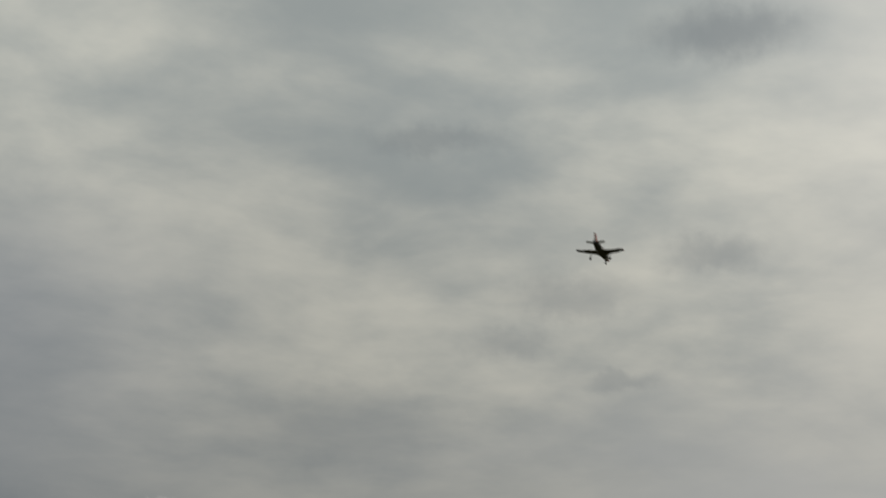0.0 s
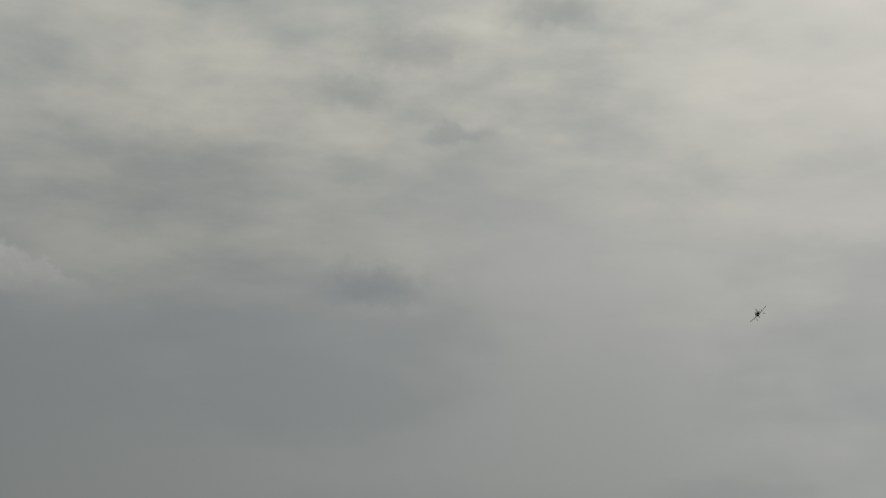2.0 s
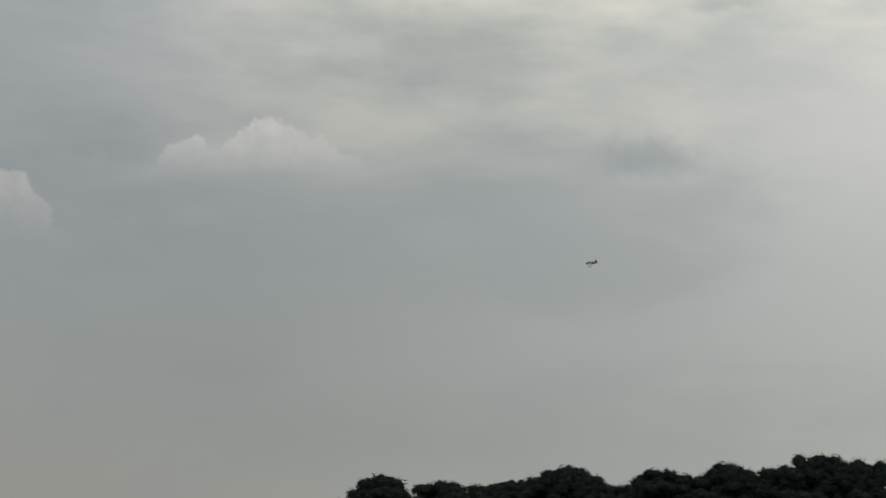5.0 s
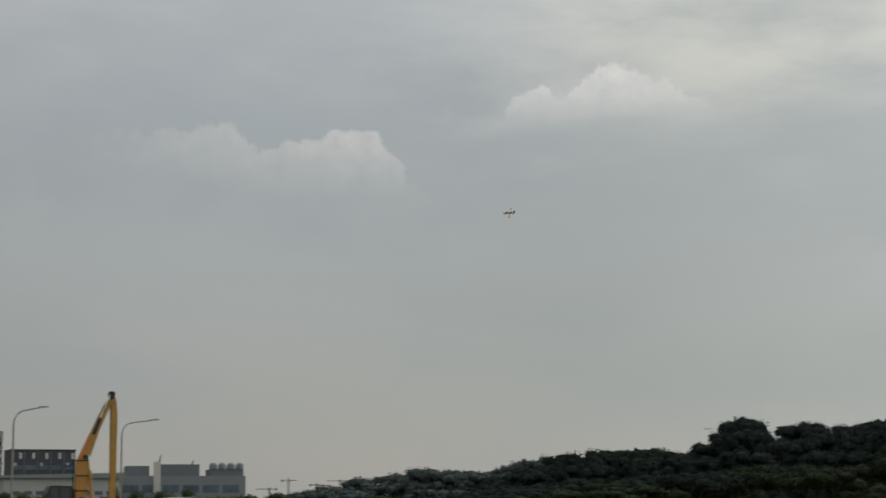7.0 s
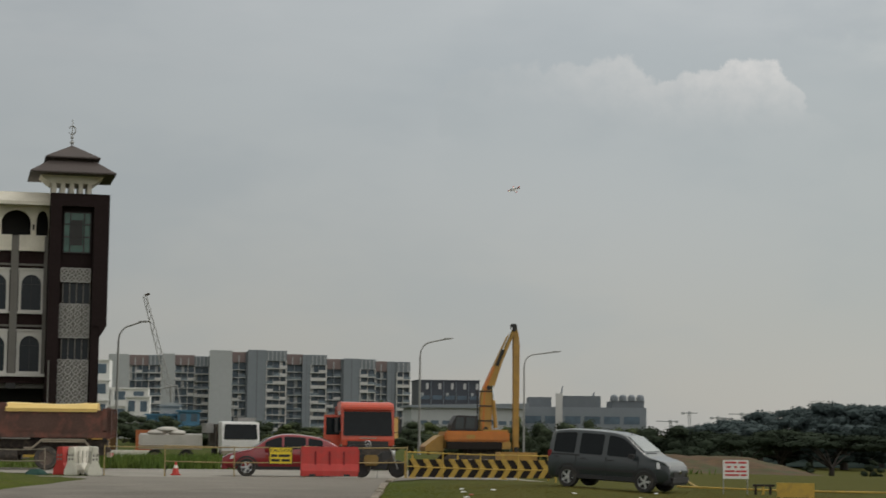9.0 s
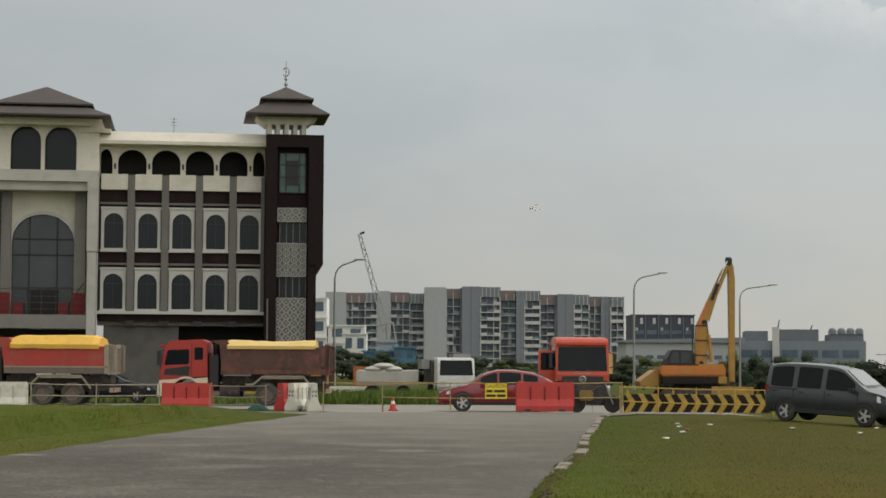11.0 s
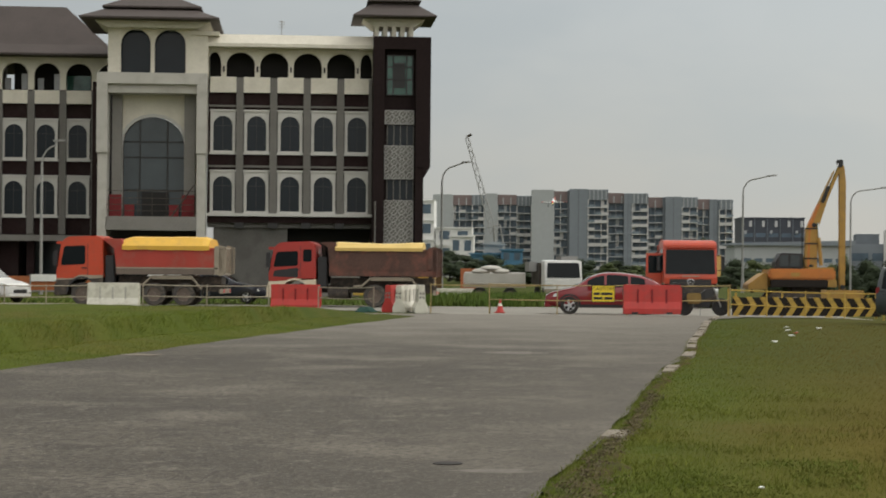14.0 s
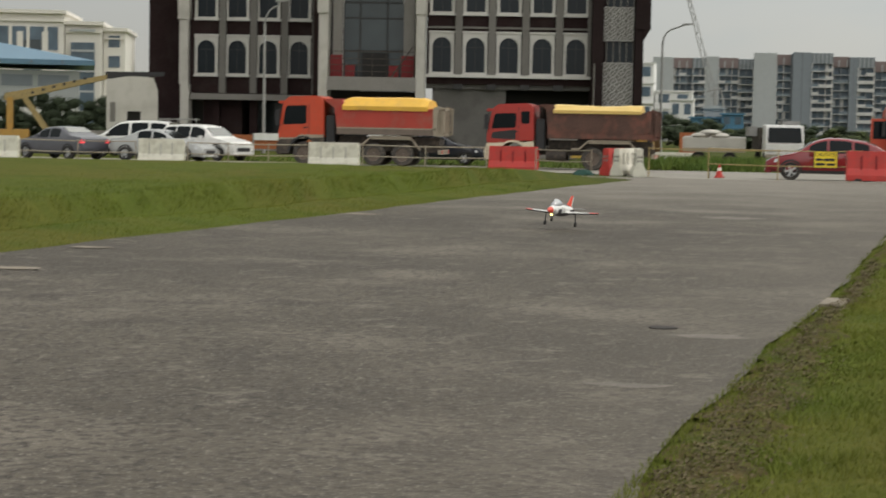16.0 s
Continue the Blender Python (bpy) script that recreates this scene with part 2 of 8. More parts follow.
M = dict(
    grass=ground_mat("grass", [(0.084, 0.112, 0.020), (0.108, 0.104, 0.026), (0.056, 0.086, 0.015), (0.125, 0.094, 0.036), (0.070, 0.084, 0.018), (0.062, 0.070, 0.017), (0.15, 0.14, 0.048)],
                     [(0.16, 0.40, 0.60), (0.7, 0.48, 0.70), (0.30, 0.58, 0.74), (9.0, 0.4, 0.75), (24.0, 0.50, 0.66), (60.0, 0.58, 0.74)], bump=0.5, dist=0.03, spec=0.03,
                     zones=(((0.140, 0.086, 0.020), 1.0, -0.115, 0.9, 3.6, 0.72), ((0.056, 0.070, 0.021), 1.0, 0.35, 13.0, 21.0, 0.72))),
    asphalt=ground_mat("weathered_asphalt", [(0.088, 0.076, 0.059), (0.054, 0.046, 0.036), (0.140, 0.122, 0.098), (0.054, 0.046, 0.037), (0.142, 0.125, 0.102), (0.040, 0.034, 0.028), (0.21, 0.19, 0.16)],
                       [(0.13, 0.41, 0.58), (0.42, 0.51, 0.66), (1.1, 0.53, 0.68), (2.6, 0.57, 0.70), (13.0, 0.47, 0.64), (34.0, 0.56, 0.72)], rough=0.78, bump=1.0, dist=0.016,
                       # first zone paints the sky's grazing sheen on the far end; second, paler towards the right edge
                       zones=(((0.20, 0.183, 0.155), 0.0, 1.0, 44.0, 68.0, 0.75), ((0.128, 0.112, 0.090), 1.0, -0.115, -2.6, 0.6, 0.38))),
    concrete_road=ground_mat("pale_concrete", [(0.25, 0.235, 0.205), (0.20, 0.19, 0.165), (0.29, 0.275, 0.245)], [(0.3, 0.4, 0.65), (4.0, 0.5, 0.7)], rough=0.9, bump=0.3),
    soil=ground_mat("bare_soil", [(0.080, 0.046, 0.020), (0.098, 0.056, 0.024), (0.046, 0.056, 0.016), (0.058, 0.036, 0.017)], [(0.18, 0.4, 0.65), (0.35, 0.48, 0.62), (1.6, 0.45, 0.65)]),
    blade=ground_mat("grass_blade", [(0.150, 0.190, 0.034), (0.178, 0.178, 0.044), (0.108, 0.155, 0.028), (0.20, 0.16, 0.06), (0.13, 0.155, 0.032)],
                     [(0.16, 0.40, 0.60), (0.7, 0.48, 0.70), (0.30, 0.58, 0.74), (14.0, 0.4, 0.75)], bump=0.0, spec=0.03, zones=(((0.165, 0.120, 0.045), 1.0, -0.115, 0.9, 3.6, 0.75),)),
    edging=ground_mat("dry_edge", [(0.074, 0.058, 0.026), (0.060, 0.070, 0.018), (0.105, 0.080, 0.036), (0.046, 0.036, 0.020), (0.085, 0.095, 0.026)], [(1.3, 0.42, 0.6), (4.0, 0.5, 0.66), (12.0, 0.5, 0.66), (26.0, 0.54, 0.68)], bump=0.8, dist=0.03, spec=0.03),
    weed=ground_mat("weed_blade", [(0.09, 0.15, 0.03), (0.14, 0.19, 0.04), (0.07, 0.11, 0.022)], [(0.5, 0.4, 0.62), (5.0, 0.45, 0.7)], bump=0.0),
    patch=mat("pale_patch", (0.135, 0.119, 0.10), 0.9, var=0.35, scale=4, bump=0.3),
    kerb=mat("kerb_concrete", (0.215, 0.185, 0.145), 0.9, var=0.35, scale=3, bump=0.4, dirt=(0.16, 0.13, 0.08), dirt_amt=0.7),
    brown=mat("brown_cladding", (0.028, 0.017, 0.017), 0.8, var=0.2, scale=0.6, fine=6, spec=0.08, dirt=(0.045, 0.038, 0.035), dirt_amt=0.35),
    tower=mat("dark_tower_render", (0.022, 0.015, 0.015), 0.8, var=0.2, scale=0.5, fine=5, spec=0.08),
    cream=mat("cream_render", (0.68, 0.645, 0.55), 0.8, var=0.08, scale=0.7, fine=9, dirt=(0.50, 0.47, 0.39), dirt_amt=0.35),
    whitep=mat("white_painted_frame", (0.53, 0.52, 0.49), 0.7, var=0.06, scale=1.0, dirt=(0.52, 0.50, 0.46), dirt_amt=0.3),
    concrete=mat("raw_concrete", (0.21, 0.20, 0.185), 0.9, var=0.15, scale=0.8, fine=12, bump=0.2, dirt=(0.20, 0.19, 0.17), dirt_amt=0.5),
    pilaster=mat("grey_pilaster", (0.155, 0.148, 0.135), 0.85, var=0.12, scale=0.8, fine=12),
    portalc=mat("portal_cement", (0.47, 0.455, 0.415), 0.85, var=0.1, scale=0.6, dirt=(0.33, 0.31, 0.27), dirt_amt=0.5),
    roof=mat("brown_roof_tiles", (0.062, 0.049, 0.045), 0.75, var=0.2, scale=0.8, fine=14, bump=0.4),
    darkglass=mat("dark_window_glass", (0.012, 0.017, 0.022), 0.15, var=0.25, scale=0.6, spec=0.2),
    greyglass=mat("grey_window_glass", (0.045, 0.058, 0.064), 0.12, var=0.3, scale=0.4, spec=0.35),
    greenglass=mat("green_window_glass", (0.03, 0.10, 0.075), 0.12, var=0.5, scale=1.2, spec=0.4),
    lattice=mat("pale_lattice", (0.38, 0.375, 0.36), 0.8, var=0.1),
    # near-black for sheets that paint the shade inside openings
    void=mat("interior_shade", (0.02, 0.019, 0.018), 0.9, var=0.3, scale=0.7),
    redpl=mat("red_barrier_plastic", (0.48, 0.036, 0.028), 0.5, var=0.14, scale=2, dirt=(0.30, 0.05, 0.04), dirt_amt=0.5),
    whitepl=mat("white_barrier_plastic", (0.66, 0.64, 0.56), 0.55, var=0.08, scale=2, dirt=(0.40, 0.37, 0.30), dirt_amt=0.6),
    redcar=mat("dark_red_car_paint", (0.21, 0.006, 0.012), 0.3, var=0.05, coat=0.8, spec=0.4),
    greycar=mat("slate_grey_van_paint", (0.026, 0.035, 0.039), 0.32, metal=0.0, var=0.06, coat=0.55, spec=0.4),
    darkcar=mat("dark_blue_car_paint", (0.012, 0.016, 0.028), 0.3, coat=0.5),
    greysedan=mat("grey_car_paint", (0.085, 0.088, 0.105), 0.35, coat=0.4),
    silver=mat("silver_car_paint", (0.42, 0.43, 0.43), 0.35, metal=0.2, coat=0.4),
    whitecar=mat("white_car_paint", (0.72, 0.72, 0.70), 0.35, coat=0.4),
    carglass=mat("car_glass", (0.008, 0.011, 0.013), 0.08, var=0.2, spec=0.14),
    screenglass=mat("sloping_windscreen_glass", (0.02, 0.024, 0.027), 0.06, var=0.2, spec=1.0, coat=1.0),
    plastic=mat("black_plastic", (0.018, 0.018, 0.02), 0.6),
    tyre=mat("tyre_rubber", (0.028, 0.027, 0.026), 0.85, dirt=(0.10, 0.09, 0.075), dirt_amt=0.4),
    dustytyre=mat("dusty_tyre_rubber", (0.06, 0.055, 0.05), 0.9, dirt=(0.16, 0.135, 0.105), dirt_amt=0.8),
    rim=mat("alloy_rim", (0.55, 0.56, 0.57), 0.3, metal=0.8),
    truckrim=mat("dusty_truck_rim", (0.15, 0.118, 0.095), 0.7, var=0.2),
    orange=mat("orange_cab_paint", (0.50, 0.056, 0.018), 0.4, var=0.08, coat=0.25, dirt=(0.32, 0.07, 0.035), dirt_amt=0.3),
    redcab=mat("red_cab_paint", (0.36, 0.028, 0.02), 0.4, var=0.06, coat=0.3),
    redtub=mat("red_tipper_paint", (0.36, 0.042, 0.027), 0.6, var=0.15, scale=1, dirt=(0.22, 0.13, 0.09), dirt_amt=0.45),
    browntub=mat("rusty_brown_tipper", (0.085, 0.045, 0.034), 0.8, var=0.3, scale=1, fine=14, dirt=(0.20, 0.075, 0.052), dirt_amt=0.75),
    chassis=mat("dusty_chassis", (0.05, 0.042, 0.036), 0.85, var=0.3, dirt=(0.14, 0.11, 0.08), dirt_amt=0.6),
    dusty=mat("dusty_pale_metal", (0.30, 0.26, 0.20), 0.8, var=0.2),
    tarp=mat("yellow_tarpaulin", (0.72, 0.43, 0.06), 0.6, var=0.1, scale=1.5, bump=0.3, dirt=(0.55, 0.33, 0.08), dirt_amt=0.5),
    paletarp=mat("pale_yellow_tarpaulin", (0.66, 0.47, 0.15), 0.6, var=0.1, scale=1.5, bump=0.3),
    creampaint=mat("cream_vehicle_paint", (0.62, 0.54, 0.40), 0.5, var=0.08),
    exyellow=mat("yellow_excavator_paint", (0.38, 0.22, 0.045), 0.55, var=0.15, scale=1.5, dirt=(0.24, 0.15, 0.05), dirt_amt=0.5),
    exorange=mat("orange_counterweight_paint", (0.50, 0.17, 0.03), 0.5, var=0.1, dirt=(0.34, 0.15, 0.05), dirt_amt=0.4),
    # raw concrete again, darkened to paint in the shade of the overhang
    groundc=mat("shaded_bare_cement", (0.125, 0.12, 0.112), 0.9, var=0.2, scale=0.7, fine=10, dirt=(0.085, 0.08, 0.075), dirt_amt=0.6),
    offd=mat("charcoal_office_cladding", (0.050, 0.056, 0.070), 0.7, var=0.12, scale=0.05, fine=0.5),
    # crane steel lightened to carry the haze of 1500 m
    craneg=mat("haze_paled_crane_steel", (0.34, 0.36, 0.37), 0.7, var=0.05),
    balcony=mat("glass_balcony_front", (0.16, 0.20, 0.23), 0.2, var=0.3, scale=0.08, fine=0.5),
    dryleaf=mat("dry_brown_leaf_litter", (0.115, 0.092, 0.044), 0.9, var=0.55, scale=9, fine=60, dirt=(0.05, 0.036, 0.022), dirt_amt=0.8),
    lush=mat("lush_green_weed_leaves", (0.120, 0.148, 0.032), 0.9, var=0.4, scale=1.2, fine=30, dirt=(0.15, 0.14, 0.04), dirt_amt=0.7, spec=0.03),
    planed=mat("dark_spine_skin", (0.035, 0.037, 0.042), 0.5, var=0.05),
    canopyg=mat("smoked_canopy_glass", (0.30, 0.31, 0.32), 0.12, var=0.1, coat=1.0, spec=0.8),
    steel=mat("galvanised_steel", (0.30, 0.30, 0.29), 0.55, metal=0.4, var=0.1),
    blackp=mat("black_paint", (0.02, 0.02, 0.02), 0.6),
    yellowp=mat("yellow_road_paint", (0.48, 0.32, 0.055), 0.65, var=0.15, dirt=(0.24, 0.17, 0.06), dirt_amt=0.5),
    hazdark=mat("dark_chevron_paint", (0.022, 0.018, 0.016), 0.7, var=0.2, spec=0.2),
    signy=mat("yellow_sign_sheet", (0.80, 0.62, 0.03), 0.5),
    signw=mat("white_sign_sheet", (0.74, 0.74, 0.72), 0.5, var=0.05),
    signr=mat("red_sign_ink", (0.50, 0.05, 0.05), 0.6),
    dullred=mat("dull_red_hoarding_paint", (0.17, 0.016, 0.018), 0.8, var=0.2),
    leafm=mat("greyish_tree_leaves", (0.046, 0.060, 0.036), 1.0, var=0.3, scale=0.2, fine=1.5, spec=0.1),
    boomy=mat("dirty_pale_yellow_paint", (0.32, 0.24, 0.10), 0.7, var=0.2, dirt=(0.18, 0.14, 0.07), dirt_amt=0.5),
    # leaves of the farther hill, distance haze mixed into their colour
    leafh=mat("haze_paled_leaves", (0.058, 0.078, 0.078), 1.0, var=0.2, scale=0.2, fine=1.5, spec=0.1),
    green=mat("green_tarp", (0.012, 0.055, 0.042), 0.8),
    leaf=mat("tree_leaves", (0.030, 0.044, 0.018), 1.0, var=0.35, scale=0.25, fine=2.0, spec=0.2),
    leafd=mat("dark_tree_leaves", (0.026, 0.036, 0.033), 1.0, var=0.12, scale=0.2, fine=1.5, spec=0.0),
    leaff=mat("olive_field_tree_leaves", (0.027, 0.037, 0.024), 1.0, var=0.25, scale=0.3, fine=2.0, spec=0.05),
    leafl=mat("pale_tree_leaves", (0.06, 0.078, 0.028), 0.8, var=0.3, scale=0.25, fine=2.0, spec=0.2),
    bark=mat("bark", (0.038, 0.031, 0.025), 0.9, var=0.3),
    # far block colours: greys made bluish, red muted, to include distance haze
    hdbg=mat("grey_block_render", (0.20, 0.225, 0.25), 0.85, var=0.06, scale=0.05, fine=0.6),
    hdbl=mat("pale_grey_block_render", (0.37, 0.39, 0.395), 0.85, var=0.05, scale=0.05, fine=0.6),
    hdbd=mat("dark_grey_block_render", (0.15, 0.17, 0.19), 0.85, var=0.08, scale=0.05, fine=0.6),
    hdbr=mat("dull_red_block_render", (0.22, 0.17, 0.165), 0.85, var=0.08, scale=0.05, fine=0.6),
    hdbw=mat("blue_grey_window_band", (0.07, 0.105, 0.14), 0.3, var=0.4, scale=0.08, fine=0.5),
    slab=mat("pale_balcony_slab", (0.50, 0.50, 0.49), 0.8, var=0.08, scale=0.1),
    white=mat("white_wall", (0.66, 0.66, 0.64), 0.8, var=0.06, scale=0.2),
    creamb=mat("cream_block_render", (0.66, 0.635, 0.58), 0.8, var=0.06, scale=0.1),
    blueroof=mat("blue_metal_roof", (0.10, 0.19, 0.27), 0.5, var=0.1, scale=0.3),
    bluetarp=mat("blue_sheeting", (0.06, 0.17, 0.27), 0.7, var=0.2),
    orangenet=mat("orange_safety_net", (0.34, 0.11, 0.04), 0.8, var=0.3),
    planew=mat("white_model_plane_foam", (0.66, 0.66, 0.64), 0.45, var=0.03, coat=0.2),
    planet=mat("grey_white_wing_skin", (0.30, 0.30, 0.30), 0.5, var=0.05),
    planer=mat("red_model_plane_trim", (0.66, 0.06, 0.03), 0.4, var=0.05, coat=0.2),
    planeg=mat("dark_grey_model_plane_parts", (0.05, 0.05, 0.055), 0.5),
    lamp=mat("landing_light", (1.0, 0.86, 0.25), 0.4, var=0.0, emit=2.5),
    tail=mat("lit_tail_lamp", (0.9, 0.08, 0.10), 0.4, var=0.0, emit=0.25),
    chrome=mat("chrome", (0.6, 0.6, 0.6), 0.15, metal=1.0),
    headl=mat("headlamp_lens", (0.55, 0.57, 0.58), 0.12, var=0.15, coat=0.6),
    khaki=mat("khaki_bag", (0.24, 0.16, 0.05), 0.8, var=0.2),
)

# ---- mesh helpers ----


def box(bm, x0, x1, y0, y1, z0, z1, m=None):
    vs = [bm.verts.new(v) for v in ((x0, y0, z0), (x1, y0, z0), (x1, y1, z0), (x0, y1, z0), (x0, y0, z1), (x1, y0, z1), (x1, y1, z1), (x0, y1, z1))]
    for f in ((3, 2, 1, 0), (4, 5, 6, 7), (0, 1, 5, 4), (1, 2, 6, 5), (2, 3, 7, 6), (3, 0, 4, 7)):
        bm.faces.new([vs[i] for i in f])
    if m is not None:
        for v in vs:
            v.co = m @ v.co
    return vs


def prism(bm, pts, y0, y1, axis="y"):
    """A flat outline of (u, z) points pushed from y0 to y1 (axis x: from x0 to x1; z: upward)."""
    def at(p, d):
        return {"y": (p[0], d, p[1]), "x": (d, p[0], p[1]), "z": (p[0], p[1], d)}[axis]
    a = [bm.verts.new(at(p, y0)) for p in pts]
    b = [bm.verts.new(at(p, y1)) for p in pts]
    n = len(pts)
    for i in range(n):
        bm.faces.new((a[i], a[(i + 1) % n], b[(i + 1) % n], b[i]))
    bm.faces.new(a[::-1])
    bm.faces.new(b)
    return a + b


def rod(bm, p0, p1, r0, r1=None, n=8):
    """A round bar between two points."""
    r1 = r0 if r1 is None else r1
    p0, p1 = Vector(p0), Vector(p1)
    q = (p1 - p0).to_track_quat("Z", "Y")
    a, b = [], []
    for i in range(n):
        d = q @ Vector((math.cos(2 * math.pi * i / n), math.sin(2 * math.pi * i / n), 0))
        a.append(bm.verts.new(p0 + d * r0))
        b.append(bm.verts.new(p1 + d * r1))
    for i in range(n):
        bm.faces.new((a[i], a[(i + 1) % n], b[(i + 1) % n], b[i]))
    bm.faces.new(a[::-1])
    bm.faces.new(b)


def tube(bm, pts, r, n=6):
    """One bent round bar through the points."""
    pts = [Vector(p) for p in pts]
    rings = []
    for i, p in enumerate(pts):
        d = (pts[min(i + 1, len(pts) - 1)] - pts[max(i - 1, 0)]).normalized()
        u = d.cross(Vector((0, 1, 0) if abs(d.y) < .8 else (0, 0, 1))).normalized()
        v = d.cross(u)
        rings.append([p + (u * math.cos(2 * math.pi * k / n) + v * math.sin(2 * math.pi * k / n)) * r for k in range(n)])
    loft(bm, rings)


def loft(bm, rings, caps=True):
    vr = [[bm.verts.new(p) for p in r] for r in rings]
    n = len(rings[0])
    for a, b in zip(vr, vr[1:]):
        for i in range(n):
            bm.faces.new((a[i], a[(i + 1) % n], b[(i + 1) % n], b[i]))
    if caps:
        bm.faces.new(vr[0][::-1])
        bm.faces.new(vr[-1])
    return vr


def finish(bm, smooth=False, bevel=0.0):
    bmesh.ops.recalc_face_normals(bm, faces=bm.faces[:])
    if bevel:
        es = [e for e in bm.edges if e.is_manifold and e.calc_face_angle(0) > 0.5]
        bmesh.ops.bevel(bm, geom=es, offset=bevel, segments=2, affect="EDGES", clamp_overlap=True)
    me = bpy.data.meshes.new("mesh")
    bm.to_mesh(me)
    bm.free()
    if smooth:
        me.shade_smooth()
        me.set_sharp_from_angle(angle=0.75)
    return me


def part(name, bm, material, parent=None, label="", smooth=False, bevel=0.0, m=None):
    me = finish(bm, smooth, bevel) if isinstance(bm, bmesh.types.BMesh) else bm
    if material and not me.materials:
        me.materials.append(M[material])
    ob = new(name, me)
    ob.parent = parent
    if m is not None:
        ob.matrix_local = m
    if label:
        tagged(ob, label)
    return ob


def thing(name, m, label, category, group="", kind=""):
    ob = new(name)
    ob.empty_display_size = 0.2
    ob.matrix_world = m
    return tagged(ob, label, category, group, kind)


def smooth01(a, b, x):
    t = min(1, max(0, (x - a) / (b - a)))
    return t * t * (3 - 2 * t)


def level(x, y):
    """Height of the land: flat by the runway, a little lower along the cross road."""
    z = -0.20 * smooth01(58, 82, y) if y < 400 else -0.20
    z -= 0.13 * smooth01(10.6, 13.2, x) * smooth01(38, 54, y) * smooth01(78, 66, y) * smooth01(34, 26, x)
    return z - 2.0 * smooth01(72, 165, y) * smooth01(16, 34, x) * smooth01(-60, 10, x)
# ---- ground ----
L_EDGE = [(-17.0, -30.0), (-12.0, 2.0), (-10.6, 10.0), (-8.7, 20.5), (-7.75, 27.6), (-7.05, 32.5), (-5.9, 42.0), (-4.8, 50.0), (-3.6, 58.0), (-3.0, 63.0)]
R_EDGE = [(-6.5, -30.0), (-1.5, 2.0), (-0.48, 8.0), (-0.30, 9.7), (-0.03, 11.7), (0.14, 13.3), (0.38, 14.9), (0.72, 17.3), (0.95, 18.8), (1.53, 24.0), (2.22, 29.5), (2.95, 34.3), (3.6, 40.8), (4.6, 49.0), (5.4, 56.0), (6.6, 64.0)]


def along(edge, y):
    for (x0, y0), (x1, y1) in zip(edge, edge[1:]):
        if y0 <= y <= y1:
            return x0 + (x1 - x0) * (y - y0) / (y1 - y0)
    return edge[0][0] if y < edge[0][1] else edge[-1][0]


def grid_mesh(name, xs, ys, zf, material, label, category, kind="structure"):
    vs = [(x, y, zf(x, y)) for y in ys for x in xs]
    n = len(xs)
    fs = [(j * n + i, j * n + i + 1, (j + 1) * n + i + 1, (j + 1) * n + i) for j in range(len(ys) - 1) for i in range(n - 1)]
    me = bpy.data.meshes.new(name)
    me.from_pydata(vs, [], fs)
    me.materials.append(M[material])
    me.shade_smooth()
    return tagged(new(name, me), label, category, "", kind)


def spread(a, b, n, near, k=2.5):
    """Places from a to b, closest together round near."""
    out = set()
    for i in range(n + 1):
        t = i / n * 2 - 1
        s = math.copysign(abs(t) ** k, t)
        out.add(round(near + (b - near) * s if s > 0 else near + (near - a) * s, 3))
    return sorted(out)


def land(x, y):
    z = level(x, y)
    d = along(L_EDGE, y) - x                       # metres to the left of the runway
    if 4 < y < 68 and d > 0:
        z += (0.10 * smooth01(0.2, 1.6, d) - 0.13 * smooth01(1.5, 2.4, d) + 0.46 * smooth01(2.35, 2.75, d)) * smooth01(68, 52, y)
        z += 0.05 * noise.noise((x * 0.4, y * 0.25, 0)) + 0.035 * noise.noise((x * 1.1, y * 0.6, 3)) * smooth01(.3, 1.2, d)
    d = x - along(R_EDGE, y)
    if 4 < y < 60 and d > 0:
        z += 0.02 * smooth01(0.0, 1.5, d) + 0.015 * noise.noise((x * 0.5, y * 0.3, 4))
    return z - 0.02


grid_mesh("ground", sorted(set(spread(-2600, 2600, 150, -2, 3.2)) | {-16 + i * .5 for i in range(77)} | {round(-13.9 + i * .2, 2) for i in range(48)}), sorted(set(spread(-600, 4600, 170, 30, 3.2)) | {4.0 + i for i in range(76)}), land, "grass",
          "wide grassy land, patchy green and dry yellow", "ground")


def runway():
    ys = [-30 + i * 0.5 for i in range(189)]
    rows = []
    for y in ys:
        a, b = along(L_EDGE, y), along(R_EDGE, y)
        a += 0.16 * noise.noise((0, y * 0.4, 1)) + 0.04 * noise.noise((0, y * 1.1, 2))
        b += 0.13 * noise.noise((5, y * 0.45, 1)) + 0.04 * noise.noise((5, y * 1.1, 2))
        b += 1.2 * smooth01(58, 64, y)
        a -= 2.5 * smooth01(59, 64, y)
        rows.append([(a + (b - a) * i / 24, y, level(0, y) + 0.012) for i in range(25)])
    me = bpy.data.meshes.new("runway")
    me.from_pydata([p for r in rows for p in r], [], [(j * 25 + i, j * 25 + i + 1, j * 25 + i + 26, j * 25 + i + 25) for j in range(len(ys) - 1) for i in range(24)])
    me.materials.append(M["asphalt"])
    me.shade_smooth()
    tagged(new("runway", me), "worn grey asphalt strip with pale scuffs and stains", "road", "", "structure")


